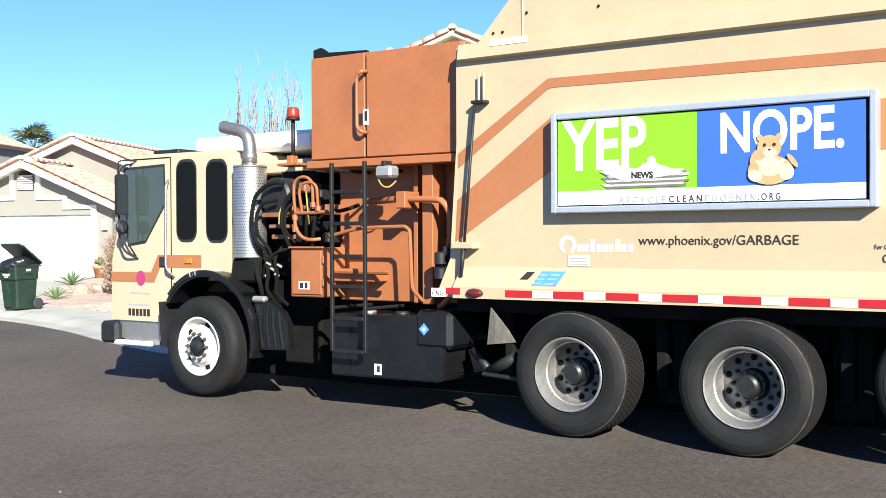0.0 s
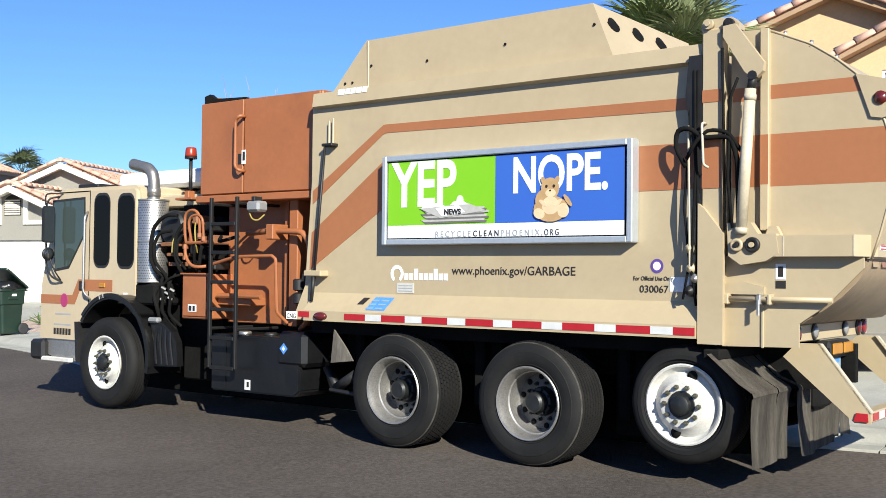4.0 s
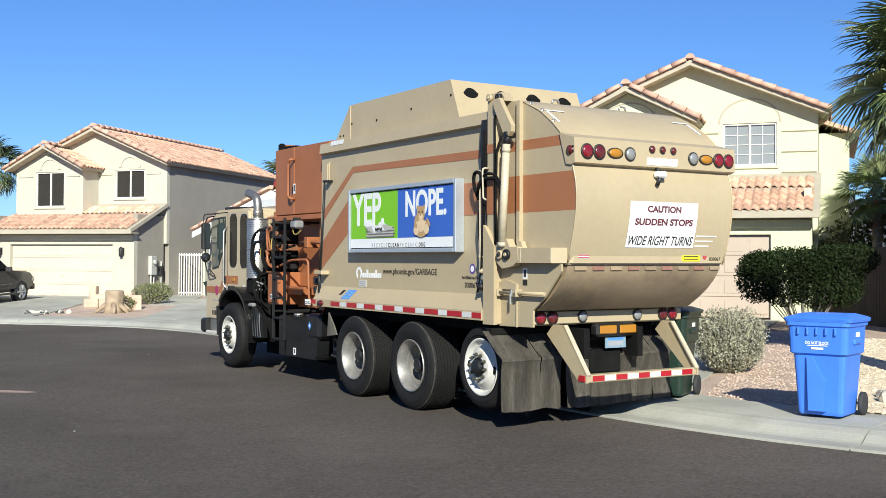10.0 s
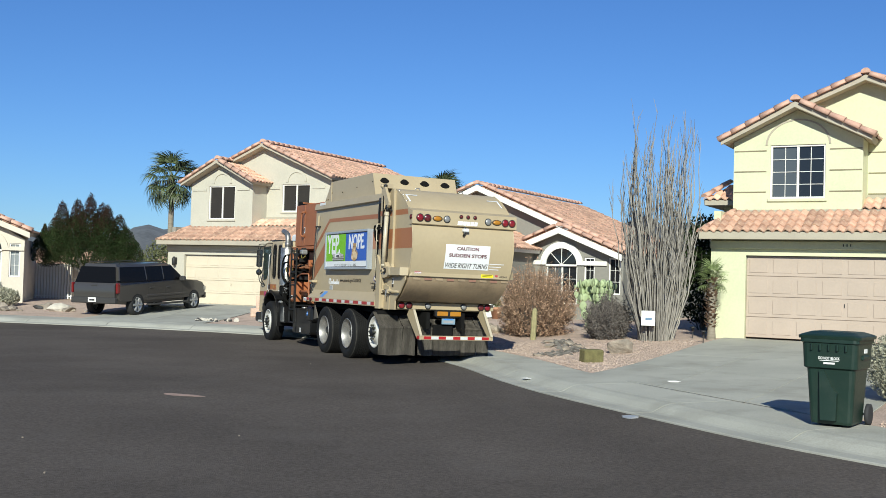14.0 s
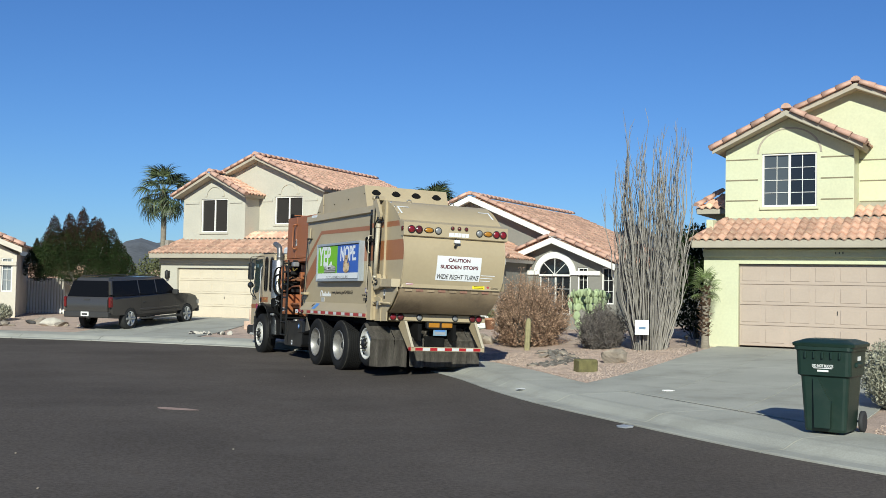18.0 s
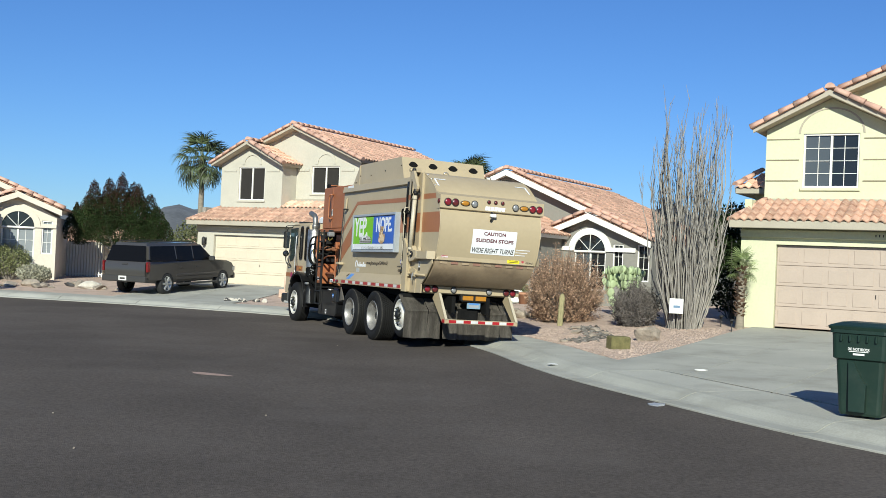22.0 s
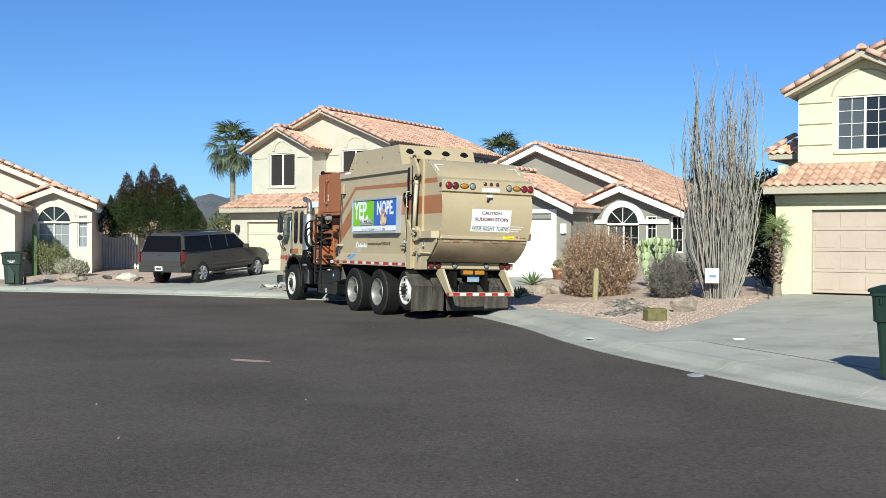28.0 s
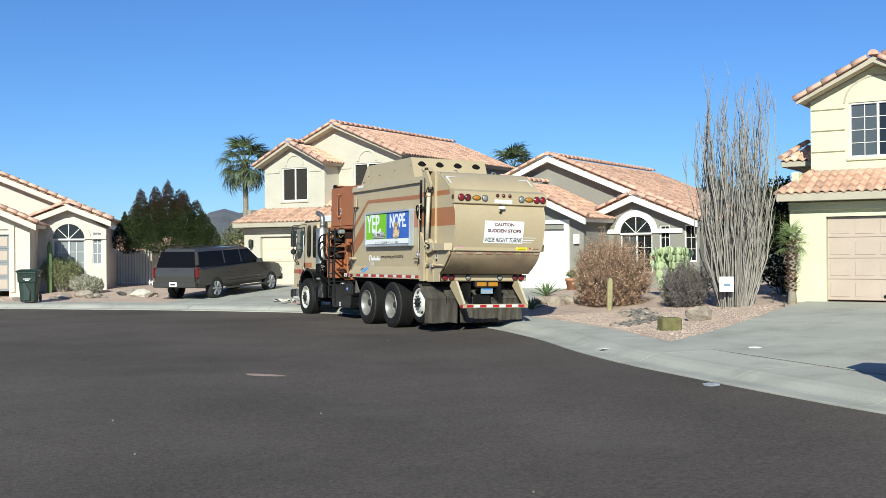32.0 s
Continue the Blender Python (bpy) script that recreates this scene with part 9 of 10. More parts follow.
lathe(b4, [(0.09, -0.16), (0.09, -0.24), (0.06, -0.26)], 14, "y", (0, 0, 0.5))
mounted("electricity_meter", "grey electricity meter box with conduits on the side wall", "meter", [("box", b1, GREYBOX), ("conduit", b2, GREYBOX), ("conduit", b3, GREYBOX), ("dial", b4, GREYBOX)], 5.81, 1.1, 0.95, 90)
b1, b2 = bm_new(), bm_new()
box(b1, -0.1, -0.1, 0.0, 0.1, 0.0, 0.4, 0.01)
pipe(b2, [(0, -0.05, -0.7), (0, -0.05, 0.0), (0.0, -0.05, 0.6)], 0.03)
mounted("service_box", "small grey service box with a bent pipe on the wall", "meter", [("box", b1, IRON), ("pipe", b2, GREYBOX)], 5.81, 1.75, 0.9, 90)
b1 = bm_new()
box(b1, -0.1, -0.12, 0, 0.1, 0, 0.35, 0.01)
T = thing("letter_box", "white box fixed to the grey garage wall", "box", grey_house.matrix_world @ pose(5.35, -0.002, 1.6))
part("box", b1, WHITE, T)
bm = bm_new()
for k in range(3):
    box(bm, 2.38 + k * 0.085, -0.108, 2.375, 2.405 + k * 0.085, -0.102, 2.435)
T = thing("wall_sign", "three small dark bars over the garage door", "sign", yellow_house.matrix_world)
part("bars", bm, IRON, T)

# ---- litter and marks on the ground ----
def scrap(name, label, x, y, z, w, d, material, seed, h=0.012, rz=0.0):
    rn = np.random.default_rng(seed)
    bm = bm_new()
    pts = [((0.5 + 0.16 * rn.uniform(-1, 1)) * w * math.cos(a), (0.5 + 0.16 * rn.uniform(-1, 1)) * d * math.sin(a)) for a in (2 * math.pi * k / 11 for k in range(11))]
    top = [bm.verts.new((*p, h * rn.uniform(0.5, 1.6))) for p in pts]
    low = [bm.verts.new((p[0] * 0.97, p[1] * 0.97, 0)) for p in pts]
    c = bm.verts.new((0, 0, h * 1.8))
    for k in range(11):
        bm.faces.new((top[k], top[(k + 1) % 11], c))
        bm.faces.new((top[k], low[k], low[(k + 1) % 11], top[(k + 1) % 11]))
    ob = part(name, bm, material)
    ob.matrix_world = pose(x, y, z, 0, 0, rz)
    return tagged(ob, label, "litter")


scrap("paper", "white paper scrap lying on the walk", 2.70, 18.65, 0.056, 0.26, 0.26, PAPER, 1, 0.004)
scrap("plastic_bag", "crumpled pale plastic bag in the gutter", 3.42, 14.12, -0.021, 0.24, 0.2, mat("bag_film", (0.30, 0.31, 0.33), 0.3), 2, 0.02)
scrap("newspaper", "rolled newspaper on the driveway", 4.94, 17.47, 0.161, 0.24, 0.10, PAPER, 3, 0.012)
for k, (x, y, w) in enumerate(((6.2, 21.6, 0.7), (5.4, 20.9, 0.5), (6.9, 22.6, 0.45))):
    scrap("oil_stain", "dark oil stain on the driveway", x, y, land(x, y) + 0.001, w, w * 0.5, mat("oil_stain", (0.20, 0.19, 0.165), 0.8, var=0.3, scale=7), 60 + k, 0.002)
STAIN = mat("pale_stain", (0.34, 0.235, 0.19), 0.9, var=0.2, scale=10, fine=0.2)
scrap("paint_spill", "pale dried spill on the asphalt", -2.82, 15.99, -0.059, 0.62, 0.24, STAIN, 4, 0.002, -25)
for k in range(5):
    x, y = RNG.uniform(-5, 3), RNG.uniform(6, 22)
    if off_kerb(x, y) < -1.6:
        scrap("pebble", "tiny pale pebble on the street", x, y, -0.059, 0.020, 0.018, ROCK, 40 + k, 0.008)

# ---- far houses and hills ----
def far_house(label, x, y, w, d, h, ridge, rz):
    T = thing("far_house", label, "house", pose(x, y, 0.3, 0, 0, rz))
    bm = bm_new()
    box(bm, -w / 2, -d / 2, 0, w / 2, d / 2, h)
    part("wall", bm, CREAM, T)
    bm = bm_new()
    prism(bm, [(-d / 2 - 0.5, h), (d / 2 + 0.5, h), (0, ridge)], -w / 2 - 0.4, w / 2 + 0.4, "x")
    part("roof", bm, TILE, T)
    for u in (-w * 0.28, w * 0.22):
        bm = bm_new()
        box(bm, u - 0.6, -d / 2 - 0.04, 0.9, u + 0.6, -d / 2 - 0.003, 2.0)
        part("window", bm, GLASS, T)


far_house("distant low house with a pale tiled roof", -26.5, 88, 12, 8, 1.7, 2.9, 5)
far_house("distant low house with a pale tiled roof", -13.0, 95, 12, 8, 1.6, 2.7, -10)


def ridge(x_az, els, dist, depth, name, label, seed):
    """A far range: heights by bearing (degrees), in a strip of the given depth."""
    rn = np.random.default_rng(seed)
    bm = bm_new()
    rows = []
    n = 160
    for j in range(9):
        f = j / 8
        row = []
        for i in range(n + 1):
            az = x_az[0] + (x_az[-1] - x_az[0]) * i / n
            e = np.interp(az, x_az, els)
            r = dist + depth * f
            hgt = (r * math.tan(radians(e))) * math.sin(math.pi * min(1, 0.06 + f * 0.9) * 0.55) * (1 + 0.10 * math.sin(az * 2.1 + seed) + 0.05 * math.sin(az * 7.3 + 3 * f) + 0.03 * math.sin(az * 17 + 9 * f))
            row.append(bm.verts.new((r * math.sin(radians(az)), r * math.cos(radians(az)), (hgt if j else -5) + rn.uniform(-2, 2))))
        rows.append(row)
    for a, b in zip(rows, rows[1:]):
        for i in range(n):
            bm.faces.new((a[i], a[i + 1], b[i + 1], b[i])).smooth = True
    tagged(part(name, bm, HILL), label, "hills", kind="structure")


ridge([-60, -40, -22, -17, -14.4, -12, -10, -7, 0, 6, 12.4, 20, 33, 45, 60], [1.2, 1.6, 1.7, 1.75, 1.6, 2.35, 2.2, 2.0, 2.2, 2.6, 3.4, 3.0, 3.7, 3.0, 2.0], 1300, 500, "backdrop_hills", "low dark desert hills on the horizon", 3)

# bring the drawn front and body to the truck's true proportions
TRUE_X = ((-0.4, -0.4), (0.0, 0.0), (0.455, 0.44), (3.255, 3.176), (4.36, 4.20), (4.86, 4.66), (5.8, 5.42), (6.66, 6.17), (7.05, 6.57), (8.06, 7.46), (8.64, 7.96), (9.24, 8.50), (10.33, 9.48), (10.58, 9.63))


def trued(p):
    if p.x < -0.14:
        return p
    y = p.y + 0.05 * min(max((p.x - 4.45) / 0.3, 0), 1)
    if y < -1.25:
        y = -1.25 + (y + 1.25) * 1.06
    return Vector((float(np.interp(p.x, [q[0] for q in TRUE_X], [q[1] for q in TRUE_X])), y, p.z))


def true_up(ob):
    for c in ob.children:
        true_up(c)
    if ob.type == "MESH":
        m = ob.matrix_basis.copy()
        back = m.inverted()
        for v in ob.data.vertices:
            v.co = back @ trued(m @ v.co)


for c in [c for c in truck.children if not c.name.startswith("wheel")]:
    true_up(c)


# ---- machinery between cab and hopper, in the truck's true measures ----
def tube(name, pts, r, material, parent=None, seg=8):
    """A bent pipe or hose with rounded bends."""
    p = [Vector(q) for q in pts]
    out = [p[0]]
    for a, b, c in zip(p, p[1:], p[2:]):
        k = min(0.4, 0.06 / max((b - a).length, 1e-6), 0.06 / max((c - b).length, 1e-6)) if r < 0.03 and len(pts) > 3 else 0.3
        s, e = b + (a - b) * k, b + (c - b) * k
        out += [s, s * 0.25 + b * 0.5 + e * 0.25, e]
    out.append(p[-1])
    bm = bm_new()
    pipe(bm, out, r, seg)
    return part(name, bm, material, parent or truck, smooth="auto")


def block(name, x0, y0, z0, x1, y1, z1, material, bevel=0.01, parent=None, label=""):
    bm = bm_new()
    box(bm, x0, y0, z0, x1, y1, z1, bevel)
    return part(name, bm, material, parent or truck, label)

# red and white tape along the sill
for x0, x1 in ((3.625, 3.346), (3.136, 2.837), (2.63, 2.326), (2.116, 1.807), (1.60, 1.292), (1.082, 0.767), (0.565, 0.251), (0.05, -0.135)):
    block("reflector_tape", x1, 0.0605, 1.163, x0, 0.0645, 1.226, TAPERED, 0.0, body)
for x0, x1 in ((3.346, 3.136), (2.837, 2.63), (2.326, 2.116), (1.807, 1.60), (1.292, 1.082), (0.767, 0.565), (0.251, 0.05)):
    block("reflector_tape", x1 + 0.001, 0.0605, 1.163, x0 - 0.001, 0.0645, 1.226, TAPEWHITE, 0.0, body)
# exhaust stack with its perforated shield
EX, EY = 7.165, -0.31
bm = bm_new()
lathe(bm, [(0.08, 1.49), (0.175, 1.50), (0.185, 1.515), (0.185, 2.50), (0.175, 2.52), (0.08, 2.53)], 32, "z", (EX, EY, 0))
ex = part("exhaust_shield", bm, STEEL, truck, smooth="auto")
bm = bm_new()
for i in range(44):
    for j in range(30):
        a = 2 * math.pi * (i + 0.5 * (j % 2)) / 44
        if math.sin(a) < -0.25:
            continue
        z = 1.545 + j * 0.0322
        c = Vector((EX + 0.1868 * math.cos(a), EY + 0.1868 * math.sin(a), z))
        d = Vector((-math.sin(a), math.cos(a), 0))
        vs = [bm.verts.new(c + d * u + Vector((0, 0, w))) for u, w in ((-0.0085, 0), (0, -0.0075), (0.0085, 0), (0, 0.0075))]
        bm.faces.new(vs)
tagged(part("perforations", bm, PERF, ex), kind="stuff")
for z in (1.505, 2.0, 2.51):
    bm = bm_new()
    lathe(bm, [(0.187, z - 0.012), (0.190, z - 0.012), (0.190, z + 0.012), (0.187, z + 0.012)], 32, "z", (EX, EY, 0))
    part("shield_band", bm, STEEL, ex)
tube("exhaust_pipe", [(EX, EY, 2.50), (EX, EY, 2.74), (EX + 0.03, EY, 2.85), (EX + 0.12, EY, 2.92), (EX + 0.25, EY, 2.945), (EX + 0.42, EY, 2.985)], 0.072, EXPIPE, ex, 16)
bm = bm_new()
lathe(bm, [(0.082, 2.56), (0.082, 2.66), (0.074, 2.665)], 18, "z", (EX, EY, 0))
part("pipe_clamp", bm, EXPIPE, ex)
bm = bm_new()
lathe(bm, [(0.064, 0), (0.045, -0.004), (0.0, -0.005)], 14, "x", (EX + 0.424, EY, 2.986))
part("exhaust_mouth", bm, DARK, ex)
block("exhaust_mount", 6.93, -0.55, 1.22, 7.32, -0.16, 1.49, DARK, 0.03, ex)
bm = bm_new()
lathe(bm, [(0.10, 1.38), (0.13, 1.40), (0.13, 1.46), (0.10, 1.48)], 18, "z", (EX, EY, 0))
part("exhaust_elbow", bm, DARK, ex)
# beacon on its pole
bm = bm_new()
rod(bm, (6.645, -0.45, 2.52), (6.645, -0.45, 3.03), 0.022, seg=8)
rod(bm, (6.645, -0.45, 3.01), (6.645, -0.45, 3.035), 0.075, seg=16)
bp_ = part("beacon_pole", bm, BLACKM, truck)
bm = bm_new()
lathe(bm, [(0.072, 3.036), (0.074, 3.06), (0.066, 3.13), (0.055, 3.15), (0.0, 3.155)], 18, "z", (6.645, -0.45, 0))
part("beacon", bm, BEACON, bp_)
block("beacon_foot", 6.45, -0.55, 2.50, 6.75, -0.30, 2.53, ORANGE, 0.006, bp_)
block("beacon_bracket", 6.62, -0.50, 2.53, 6.70, -0.40, 2.62, ORANGE, 0.006, bp_)
# air-conditioner on the roof
block("air_conditioner", 6.75, -2.1, 2.735, 8.72, -0.9, 2.965, ADWHITE, 0.05)
for k in range(5):
    block("cooling_fin", 7.3 + 0.06 * k, -1.6, 2.963, 7.34 + 0.06 * k, -1.2, 2.968, DARK, 0.0)
# valve cabinet
vc = block("valve_cabinet", 6.0, -0.60, 1.08, 6.47, -0.205, 1.61, ORANGE, 0.012)
block("cabinet_door", 6.03, -0.206, 1.11, 6.44, -0.19, 1.575, ORANGE, 0.006, vc)
block("drip_lip", 5.99, -0.21, 1.60, 6.48, -0.175, 1.62, ORANGE, 0.004, vc)
block("warning_sticker", 6.19, -0.1895, 1.165, 6.34, -0.187, 1.25, ADWHITE, 0.0, vc)
block("sticker_figure", 6.215, -0.1868, 1.175, 6.255, -0.185, 1.235, INKDARK, 0.0, vc)
block("sticker_figure", 6.275, -0.1868, 1.175, 6.325, -0.185, 1.235, INKDARK, 0.0, vc)
block("cabinet_hinge", 5.985, -0.215, 1.2, 6.01, -0.18, 1.28, ORANGE, 0.004, vc)
block("cabinet_hinge", 5.985, -0.215, 1.44, 6.01, -0.18, 1.52, ORANGE, 0.004, vc)
# engine bay: dark mass behind, air cleaner drum, valve banks
block("engine_block", 6.25, -1.9, 0.95, 7.35, -0.62, 2.30, DARK, 0.03)
block("engine_block", 6.45, -1.9, 2.28, 7.0, -0.62, 2.50, DARK, 0.03)
block("radiator_hood", 6.30, -2.2, 2.44, 7.40, -0.62, 2.60, CABTAN, 0.02)
bm = bm_new()
lathe(bm, [(0.08, -0.35), (0.20, -0.33), (0.215, -0.28), (0.215, 0.0), (0.19, 0.03), (0.09, 0.04), (0.0, 0.04)], 24, "y", (6.73, -0.26, 2.16))
part("air_cleaner", bm, BLACKM, truck, smooth="auto")
for x0, z0, x1, z1, y in ((6.63, 1.94, 6.90, 1.99, -0.22), (6.60, 1.82, 6.84, 1.86, -0.26), (6.55, 1.70, 6.80, 1.75, -0.26)):
    block("bracket", x0, -0.6, z0, x1, y, z1, BROWNMACH, 0.006)
for k, (x, z) in enumerate(((6.20, 2.18), (6.12, 2.02), (6.22, 1.84), (6.10, 1.72), (6.40, 2.26), (6.42, 1.72), (6.46, 1.9), (6.58, 2.02))):
    block("valve", x - 0.05, -0.60, z - 0.06, x + 0.05, -0.34 + 0.03 * (k % 3), z + 0.05, (BLACKM, BROWNMACH, DARK)[k % 3], 0.014)
# heavy black hoses
for pts, r in (([(6.52, -0.16, 2.30), (6.62, -0.12, 2.32), (6.76, -0.11, 2.27), (6.90, -0.11, 2.17), (6.95, -0.11, 1.98), (6.95, -0.11, 1.78), (6.89, -0.14, 1.64), (6.82, -0.25, 1.55)], 0.024),
               ([(6.60, -0.14, 2.12), (6.78, -0.10, 2.10), (6.88, -0.10, 1.95), (6.88, -0.12, 1.74), (6.78, -0.2, 1.60), (6.74, -0.3, 1.3)], 0.020),
               ([(6.30, -0.2, 2.26), (6.40, -0.13, 2.19), (6.50, -0.12, 2.05), (6.52, -0.12, 1.85), (6.47, -0.15, 1.68), (6.5, -0.3, 1.5)], 0.022),
               ([(6.36, -0.2, 2.12), (6.46, -0.12, 2.02), (6.48, -0.12, 1.80), (6.40, -0.2, 1.66)], 0.016),
               ([(6.90, -0.3, 1.60), (6.80, -0.15, 1.52), (6.72, -0.13, 1.36), (6.78, -0.15, 1.15), (6.7, -0.3, 0.95)], 0.022),
               ([(6.62, -0.3, 1.66), (6.66, -0.15, 1.50), (6.60, -0.14, 1.30), (6.66, -0.16, 1.12), (6.6, -0.3, 0.98)], 0.020),
               ([(6.98, -0.3, 1.50), (6.92, -0.14, 1.36), (6.86, -0.14, 1.22), (6.9, -0.25, 1.0)], 0.026),
               ([(6.14, -0.3, 2.1), (6.08, -0.16, 1.95), (6.10, -0.15, 1.75), (6.16, -0.2, 1.62)], 0.02),
               ([(6.24, -0.3, 2.24), (6.18, -0.16, 2.06), (6.2, -0.15, 1.82), (6.26, -0.22, 1.64)], 0.018),
               ([(5.9, -0.3, 2.05), (5.82, -0.18, 1.98), (5.66, -0.16, 2.0), (5.6, -0.3, 2.05)], 0.02),
               ([(6.50, -0.22, 1.60), (6.62, -0.14, 1.56), (6.78, -0.13, 1.44), (6.86, -0.2, 1.28)], 0.016)):
    tube("hydraulic_hose", pts, r, DARK)
for pts in ([(6.24, -0.2, 2.22), (6.17, -0.13, 2.12), (6.15, -0.13, 1.96), (6.2, -0.2, 1.86)], [(6.48, -0.16, 2.12), (6.53, -0.10, 2.0), (6.54, -0.10, 1.86)], [(5.16, -0.05, 2.30), (5.10, -0.03, 2.22), (5.02, -0.05, 2.20), (4.97, -0.1, 2.27)]):
    tube("wire", pts, 0.009, YELLOWHOSE, None, 6)
# steel fittings catching the light
for x, z in ((6.66, 1.36), (6.60, 1.30), (6.72, 1.42), (6.56, 1.40), (6.74, 1.28)):
    bm = bm_new()
    rod(bm, (x, -0.16, z), (x + 0.03, -0.12, z + 0.03), 0.017, seg=6)
    part("hose_fitting", bm, STEEL, truck)
# orange pipework
for pts, r in (([(6.34, -0.16, 1.90), (6.35, -0.13, 2.10), (6.35, -0.13, 2.29), (6.28, -0.13, 2.355), (6.16, -0.13, 2.355), (6.09, -0.13, 2.29), (6.09, -0.14, 2.02)], 0.017),
               ([(6.26, -0.16, 1.98), (6.27, -0.12, 2.20), (6.23, -0.12, 2.29), (6.08, -0.12, 2.30), (6.02, -0.12, 2.24), (6.02, -0.14, 1.98), (5.92, -0.2, 1.97)], 0.016),
               ([(6.34, -0.14, 1.96), (6.34, -0.13, 1.86), (6.30, -0.13, 1.77), (6.21, -0.13, 1.70), (6.10, -0.14, 1.69), (6.04, -0.2, 1.70)], 0.019),
               ([(6.33, -0.14, 1.975), (6.10, -0.14, 1.975), (5.90, -0.15, 1.985)], 0.019),
               ([(5.95, -0.2, 1.72), (5.6, -0.17, 1.79), (5.44, -0.17, 1.81), (4.92, -0.17, 1.82), (4.86, -0.17, 1.78), (4.84, -0.18, 1.2), (4.80, -0.3, 1.08)], 0.019),
               ([(5.95, -0.3, 1.36), (5.2, -0.28, 1.36)], 0.03)):
    tube("hydraulic_pipe", pts, r, ORANGE)
for x, z in ((6.345, 1.93), (6.09, 2.06), (6.02, 2.02), (6.34, 1.80)):
    bm = bm_new()
    rod(bm, (x, -0.14, z - 0.025), (x, -0.14, z + 0.025), 0.032, seg=6)
    part("pipe_union", bm, ORANGE, truck)
block("rib", 5.45, -0.62, 1.25, 6.17, -0.35, 1.34, ORANGE, 0.008)
# work lamp under the ledge
wl = block("work_lamp", 4.97, -0.16, 2.30, 5.17, 0.0, 2.42, LENSCLEAR, 0.025)
block("lamp_bracket", 5.05, -0.14, 2.41, 5.10, -0.02, 2.47, BLACKM, 0.004, wl)
# black accumulators on the rear corner
for z0, z1 in ((1.30, 1.42), (1.44, 1.57)):
    bm = bm_new()
    lathe(bm, [(0.04, z0), (0.062, z0 + 0.012), (0.062, z1 - 0.012), (0.04, z1)], 16, "z", (4.47, -0.14, 0))
    part("accumulator", bm, BLACKM, truck, smooth="auto")
# ladder
lad = new("ladder")
lad.parent = truck
for x in (5.665, 5.24):
    block("rail", x, 0.02, 0.56, x + 0.036, 0.06, 2.47, LADDER, 0.006, lad)
for z in (0.575, 0.905, 1.225, 1.53, 1.86, 2.18):
    block("rung", 5.276, 0.022, z - 0.028, 5.665, 0.062, z + 0.012, LADDER, 0.005, lad)
for z in (2.40, 1.0):
    for x in (5.26, 5.68):
        bm = bm_new()
        rod(bm, (x, 0.04, z), (x, -0.6, z), 0.018, seg=6)
        part("bracket", bm, LADDER, lad)
# side tank, valve box and corner flap
bm = bm_new()
prism(bm, [(5.84, 0.29), (5.84, 0.93), (4.42, 0.93), (4.42, 0.36), (4.50, 0.30)], -0.12, -0.95)
bmesh.ops.bevel(bm, geom=list(bm.edges), offset=0.018, segments=2, affect="EDGES")
tk_ = part("side_tank", bm, TANKBLACK, truck)
block("sticker", 5.18, -0.1195, 0.33, 5.27, -0.117, 0.44, ADWHITE, 0.0, tk_)
block("sticker_figure", 5.20, -0.1168, 0.36, 5.235, -0.115, 0.42, INKDARK, 0.0, tk_)
for k in range(2):
    bm = bm_new()
    lathe(bm, [(0.075, 0.92), (0.075, 0.955), (0.06, 0.965), (0.0, 0.965)], 16, "z", (5.05 + 0.42 * k, -0.30, 0))
    part("filler_cap", bm, STEEL if k else BLACKM, tk_)
block("tank_strap", 5.58, -0.121, 0.31, 5.60, -0.112, 0.92, TANKBLACK, 0.0, tk_)
vx = block("valve_box", 4.33, -0.9, 0.62, 4.76, -0.095, 1.0, TANKBLACK, 0.05)
bm = bm_new()
prism(bm, [(4.64, 0.755), (4.70, 0.815), (4.64, 0.875), (4.58, 0.815)], -0.0945, -0.092)
gd = part("gas_diamond", bm, STICKBLUE, vx)
bm = bm_new()
prism(bm, [(4.64, 0.79), (4.665, 0.815), (4.64, 0.84), (4.615, 0.815)], -0.0918, -0.090)
part("diamond_mark", bm, ADWHITE, gd)
bm = bm_new()
prism(bm, [(3.86, 0.715), (3.56, 0.75), (3.64, 0.86), (3.74, 0.97), (3.82, 1.055)], 0.0, -0.02)
part("corner_flap", bm, FLAP, truck)
bm = bm_new()
rod(bm, (3.62, -0.12, 0.60), (3.95, -0.2, 0.44), 0.055, seg=10)
rod(bm, (3.60, -0.12, 0.40), (4.0, -0.15, 0.42), 0.022, seg=6)
rod(bm, (3.95, -0.2, 0.44), (4.2, -0.3, 0.62), 0.04, seg=8)
part("stay_arm", bm, BLACKM, truck)
# front wing
bm = bm_new()
n = 26
for k in range(n):
    a0, a1 = radians(-12 + 158 * k / n), radians(-12 + 158 * (k + 1) / n)
    q = [(7.58 - rx * math.cos(a), 0.57 + rz * math.sin(a)) for rx, rz, a in ((0.70, 0.715, a0), (0.70, 0.715, a1), (0.755, 0.77, a1), (0.755, 0.77, a0))]
    prism(bm, q, 0.0, -0.50)
bmesh.ops.remove_doubles(bm, verts=bm.verts, dist=1e-4)
wing = part("wing", bm, WINGBLACK, truck, smooth="auto")
bm = bm_new()
n = 20
for k in range(n):
    a0, a1 = radians(-6 + 146 * k / n), radians(-6 + 146 * (k + 1) / n)
    q = [(7.58 - rx * math.cos(a), 0.57 + rz * math.sin(a)) for rx, rz, a in ((0.725, 0.74, a0), (0.725, 0.74, a1), (0.775, 0.79, a1), (0.775, 0.79, a0))]
    prism(bm, q, 0.012, -0.02)
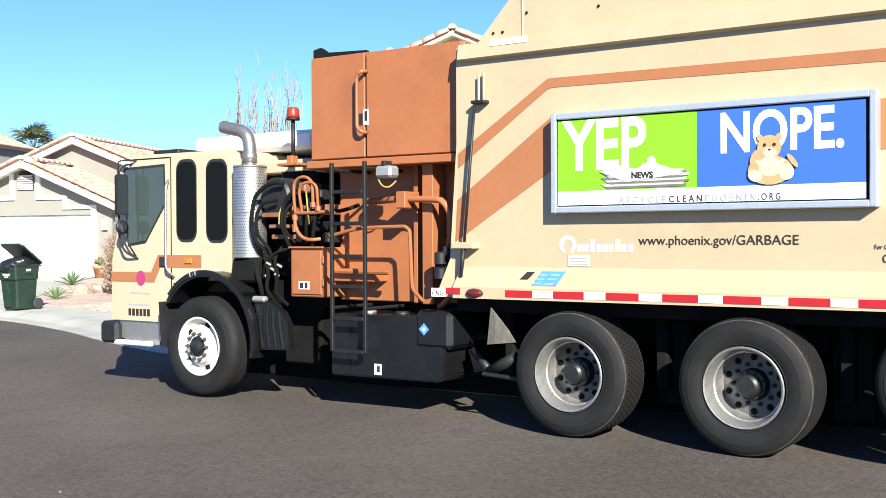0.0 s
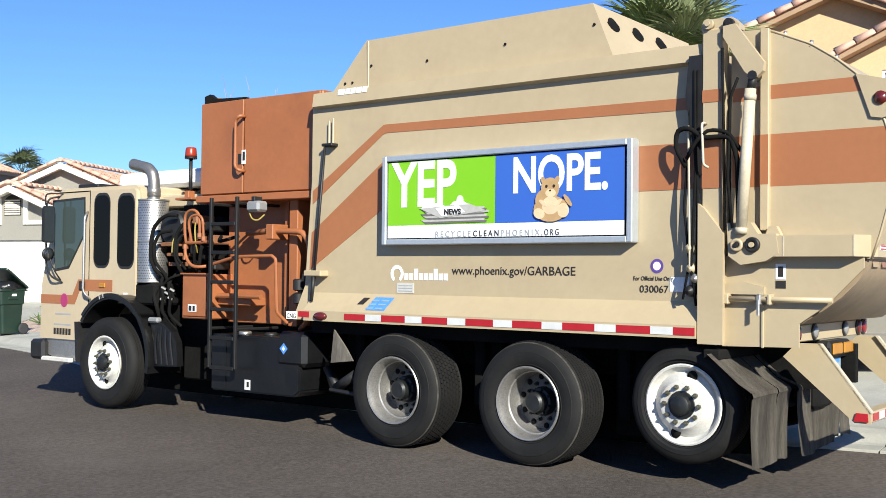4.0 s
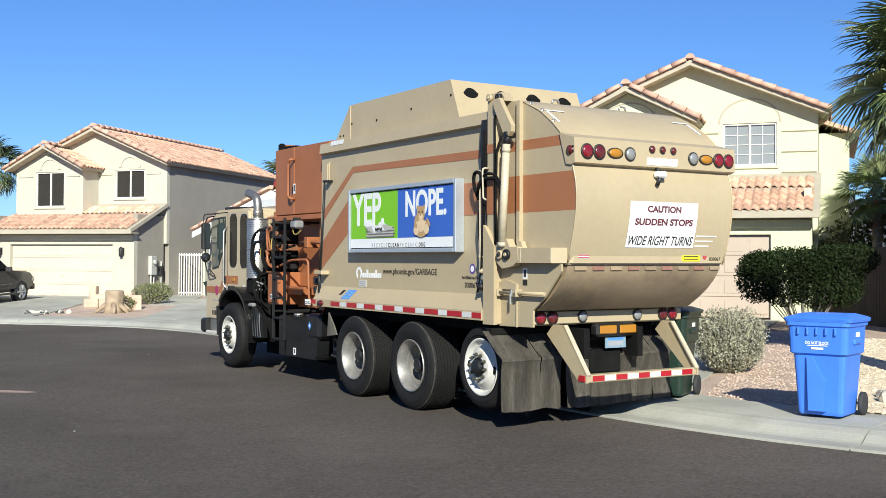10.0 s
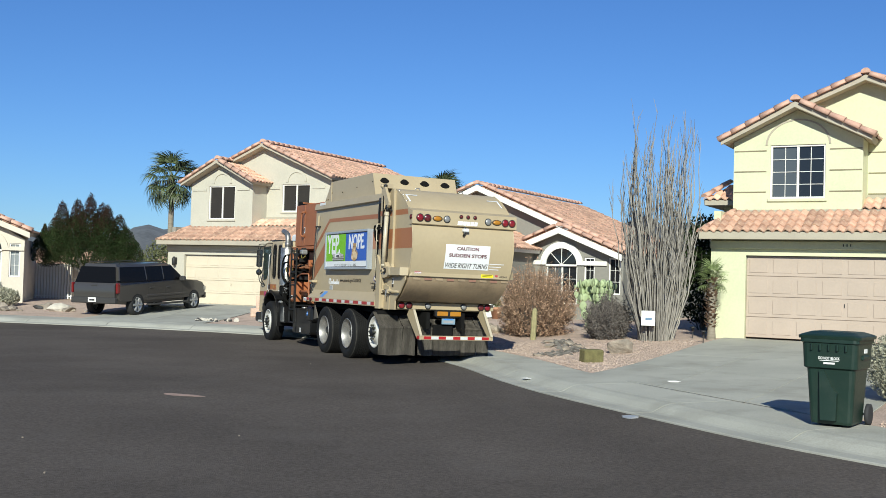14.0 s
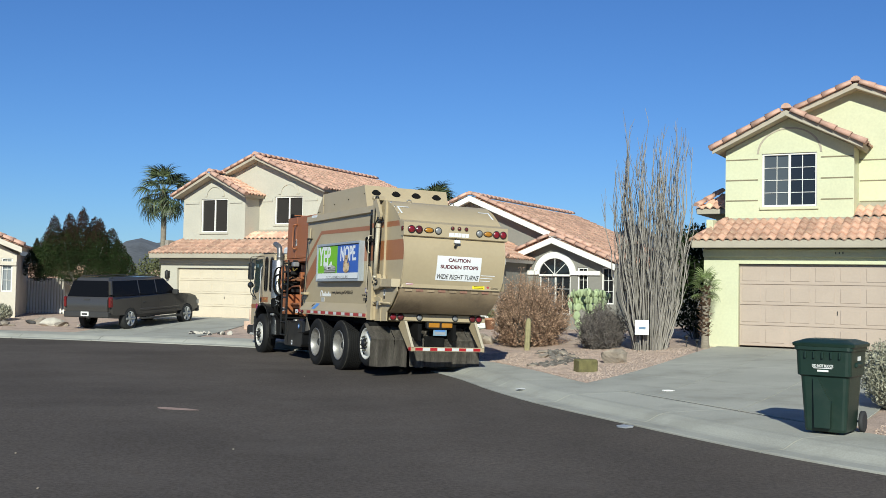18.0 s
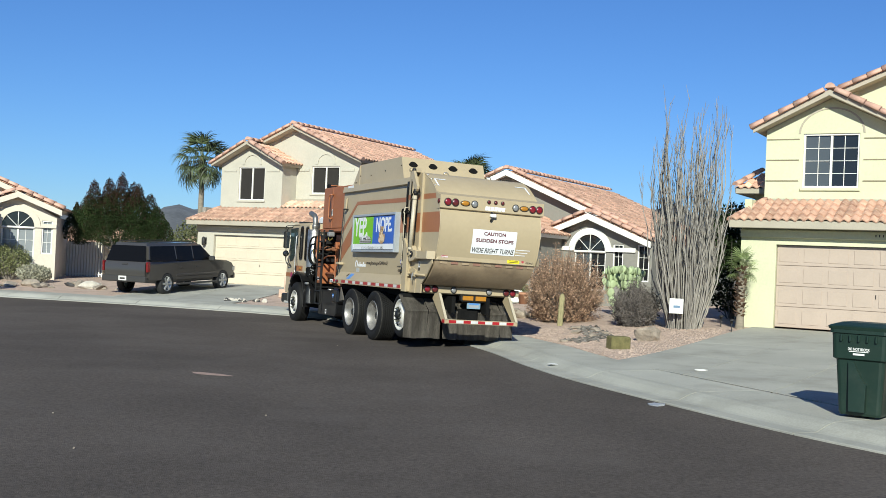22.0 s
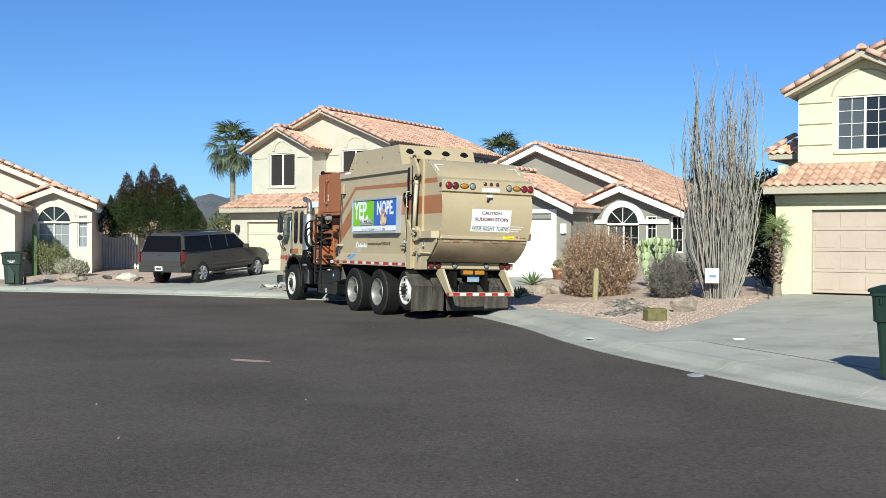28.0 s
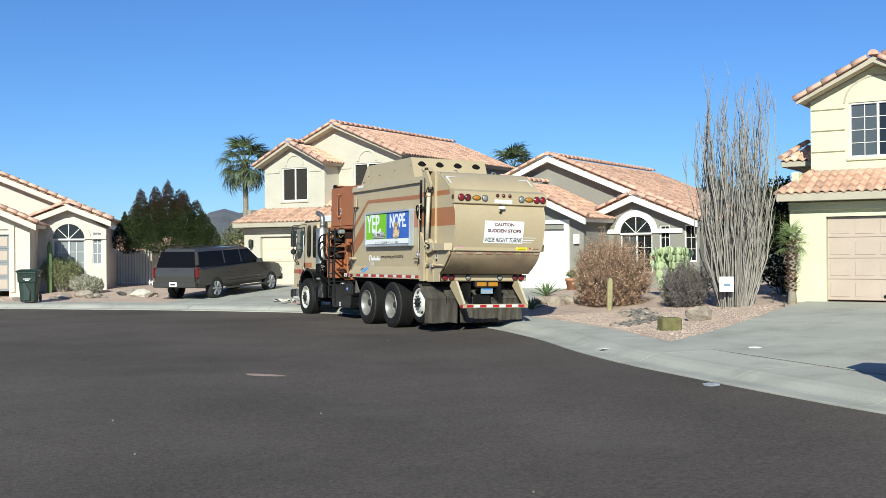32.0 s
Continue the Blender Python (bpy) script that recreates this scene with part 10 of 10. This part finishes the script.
bmesh.ops.remove_doubles(bm, verts=bm.verts, dist=1e-4)
part("wing_lip", bm, WINGBLACK, wing, smooth="auto")
bm = bm_new()
prism(bm, [(6.90, 1.06), (6.82, 0.80), (6.80, 0.50), (6.37, 0.52), (6.40, 0.80), (6.48, 0.92), (6.66, 1.03)], -0.07, -0.16)
part("splash_panel", bm, WINGBLACK, wing)
for k in range(4):
    bm = bm_new()
    pipe(bm, [(6.62 - 0.03 * k + 0.11 * k - 0.1, -0.075, 0.98 - 0.03 * abs(k - 2)), (6.50 + 0.095 * k, -0.062, 0.78), (6.46 + 0.10 * k, -0.07, 0.53)], 0.018, 8)
    part("panel_rib", bm, WINGBLACK, wing, smooth="auto")
block("marker_lamp", 6.69, -0.10, 1.02, 6.88, -0.02, 1.085, LENSCLEAR, 0.02, wing)
bm = bm_new()
prism(bm, [(8.26, 0.46), (8.32, 0.46), (8.36, 0.98), (8.28, 0.98)], -0.02, -0.5)
part("front_flap", bm, BLACKM, wing)
# mirrors on their looped arms
mir = new("mirror")
mir.parent = truck
for pts, r in (([(9.08, -0.25, 2.62), (9.14, -0.12, 2.60), (9.16, -0.10, 2.46), (9.14, -0.10, 1.72), (9.08, -0.12, 1.56), (8.98, -0.25, 1.47)], 0.013), ([(9.0, -0.25, 2.66), (9.10, -0.05, 2.66), (9.10, -0.05, 2.50)], 0.011), ([(9.02, -0.25, 1.50), (9.0, -0.14, 1.62), (9.06, -0.10, 1.80)], 0.010)):
    tube("mirror_arm", pts, r, BLACKM, mir)
bm = bm_new()
prism(bm, rounded(-0.17, 2.0, 0.0, 2.49, 0.04), 9.06, 9.10, "x")
part("mirror_housing", bm, BLACKM, mir)
bm = bm_new()
prism(bm, rounded(-0.155, 2.015, -0.015, 2.475, 0.03), 9.055, 9.0605, "x")
part("mirror_glass", bm, MIRRORG, mir)
bm = bm_new()
lathe(bm, [(0.0, 0.03), (0.075, 0.022), (0.09, 0.0), (0.085, -0.02), (0.0, -0.025)], 20, "x", (9.07, -0.08, 1.85))
part("convex_mirror", bm, BLACKM, mir)
bm = bm_new()
lathe(bm, [(0.078, -0.021), (0.04, -0.03), (0.0, -0.033)], 20, "x", (9.07, -0.08, 1.85))
part("mirror_glass", bm, MIRRORG, mir)



def flatten():
    """Keep every thing to parts and sub-parts: what lies deeper moves up to its part."""
    for ob in list(scene.objects):
        while ob.parent and ob.parent.parent and ob.parent.parent.parent:
            ob.matrix_basis = ob.parent.matrix_basis @ ob.matrix_basis
            ob.parent = ob.parent.parent


flatten()


def motions():
    """Drive the truck along its rows and roll its wheels by the way it has gone."""
    walk(truck, [(t, pose(x, y, 0, lean, nose, a)) for t, x, y, a, nose, lean in TRUCK_ROWS])
    way = [0.0]
    for (t0, x0, y0, *_), (t1, x1, y1, a1, *_) in zip(TRUCK_ROWS, TRUCK_ROWS[1:]):
        d = (x1 - x0) * math.cos(radians(a1)) + (y1 - y0) * math.sin(radians(a1))
        way.append(way[-1] + d)
    ts = [r[0] for r in TRUCK_ROWS]
    steps = [round(0.1 * k, 1) for k in range(321)]
    for hub, x, y, z, r, turn in WHEELS:
        rows, last = [], None
        for t in steps:
            s = float(np.interp(t, ts, way))
            if last is None or abs(s - last) > 0.02 or t == 32.0:
                last = s
                rows.append((t, pose(x, y, z, 0, 0, turn) @ Matrix.Rotation(s / r * (1 if turn == 0 else -1), 4, "Y")))
        walk(hub, rows)


motions()
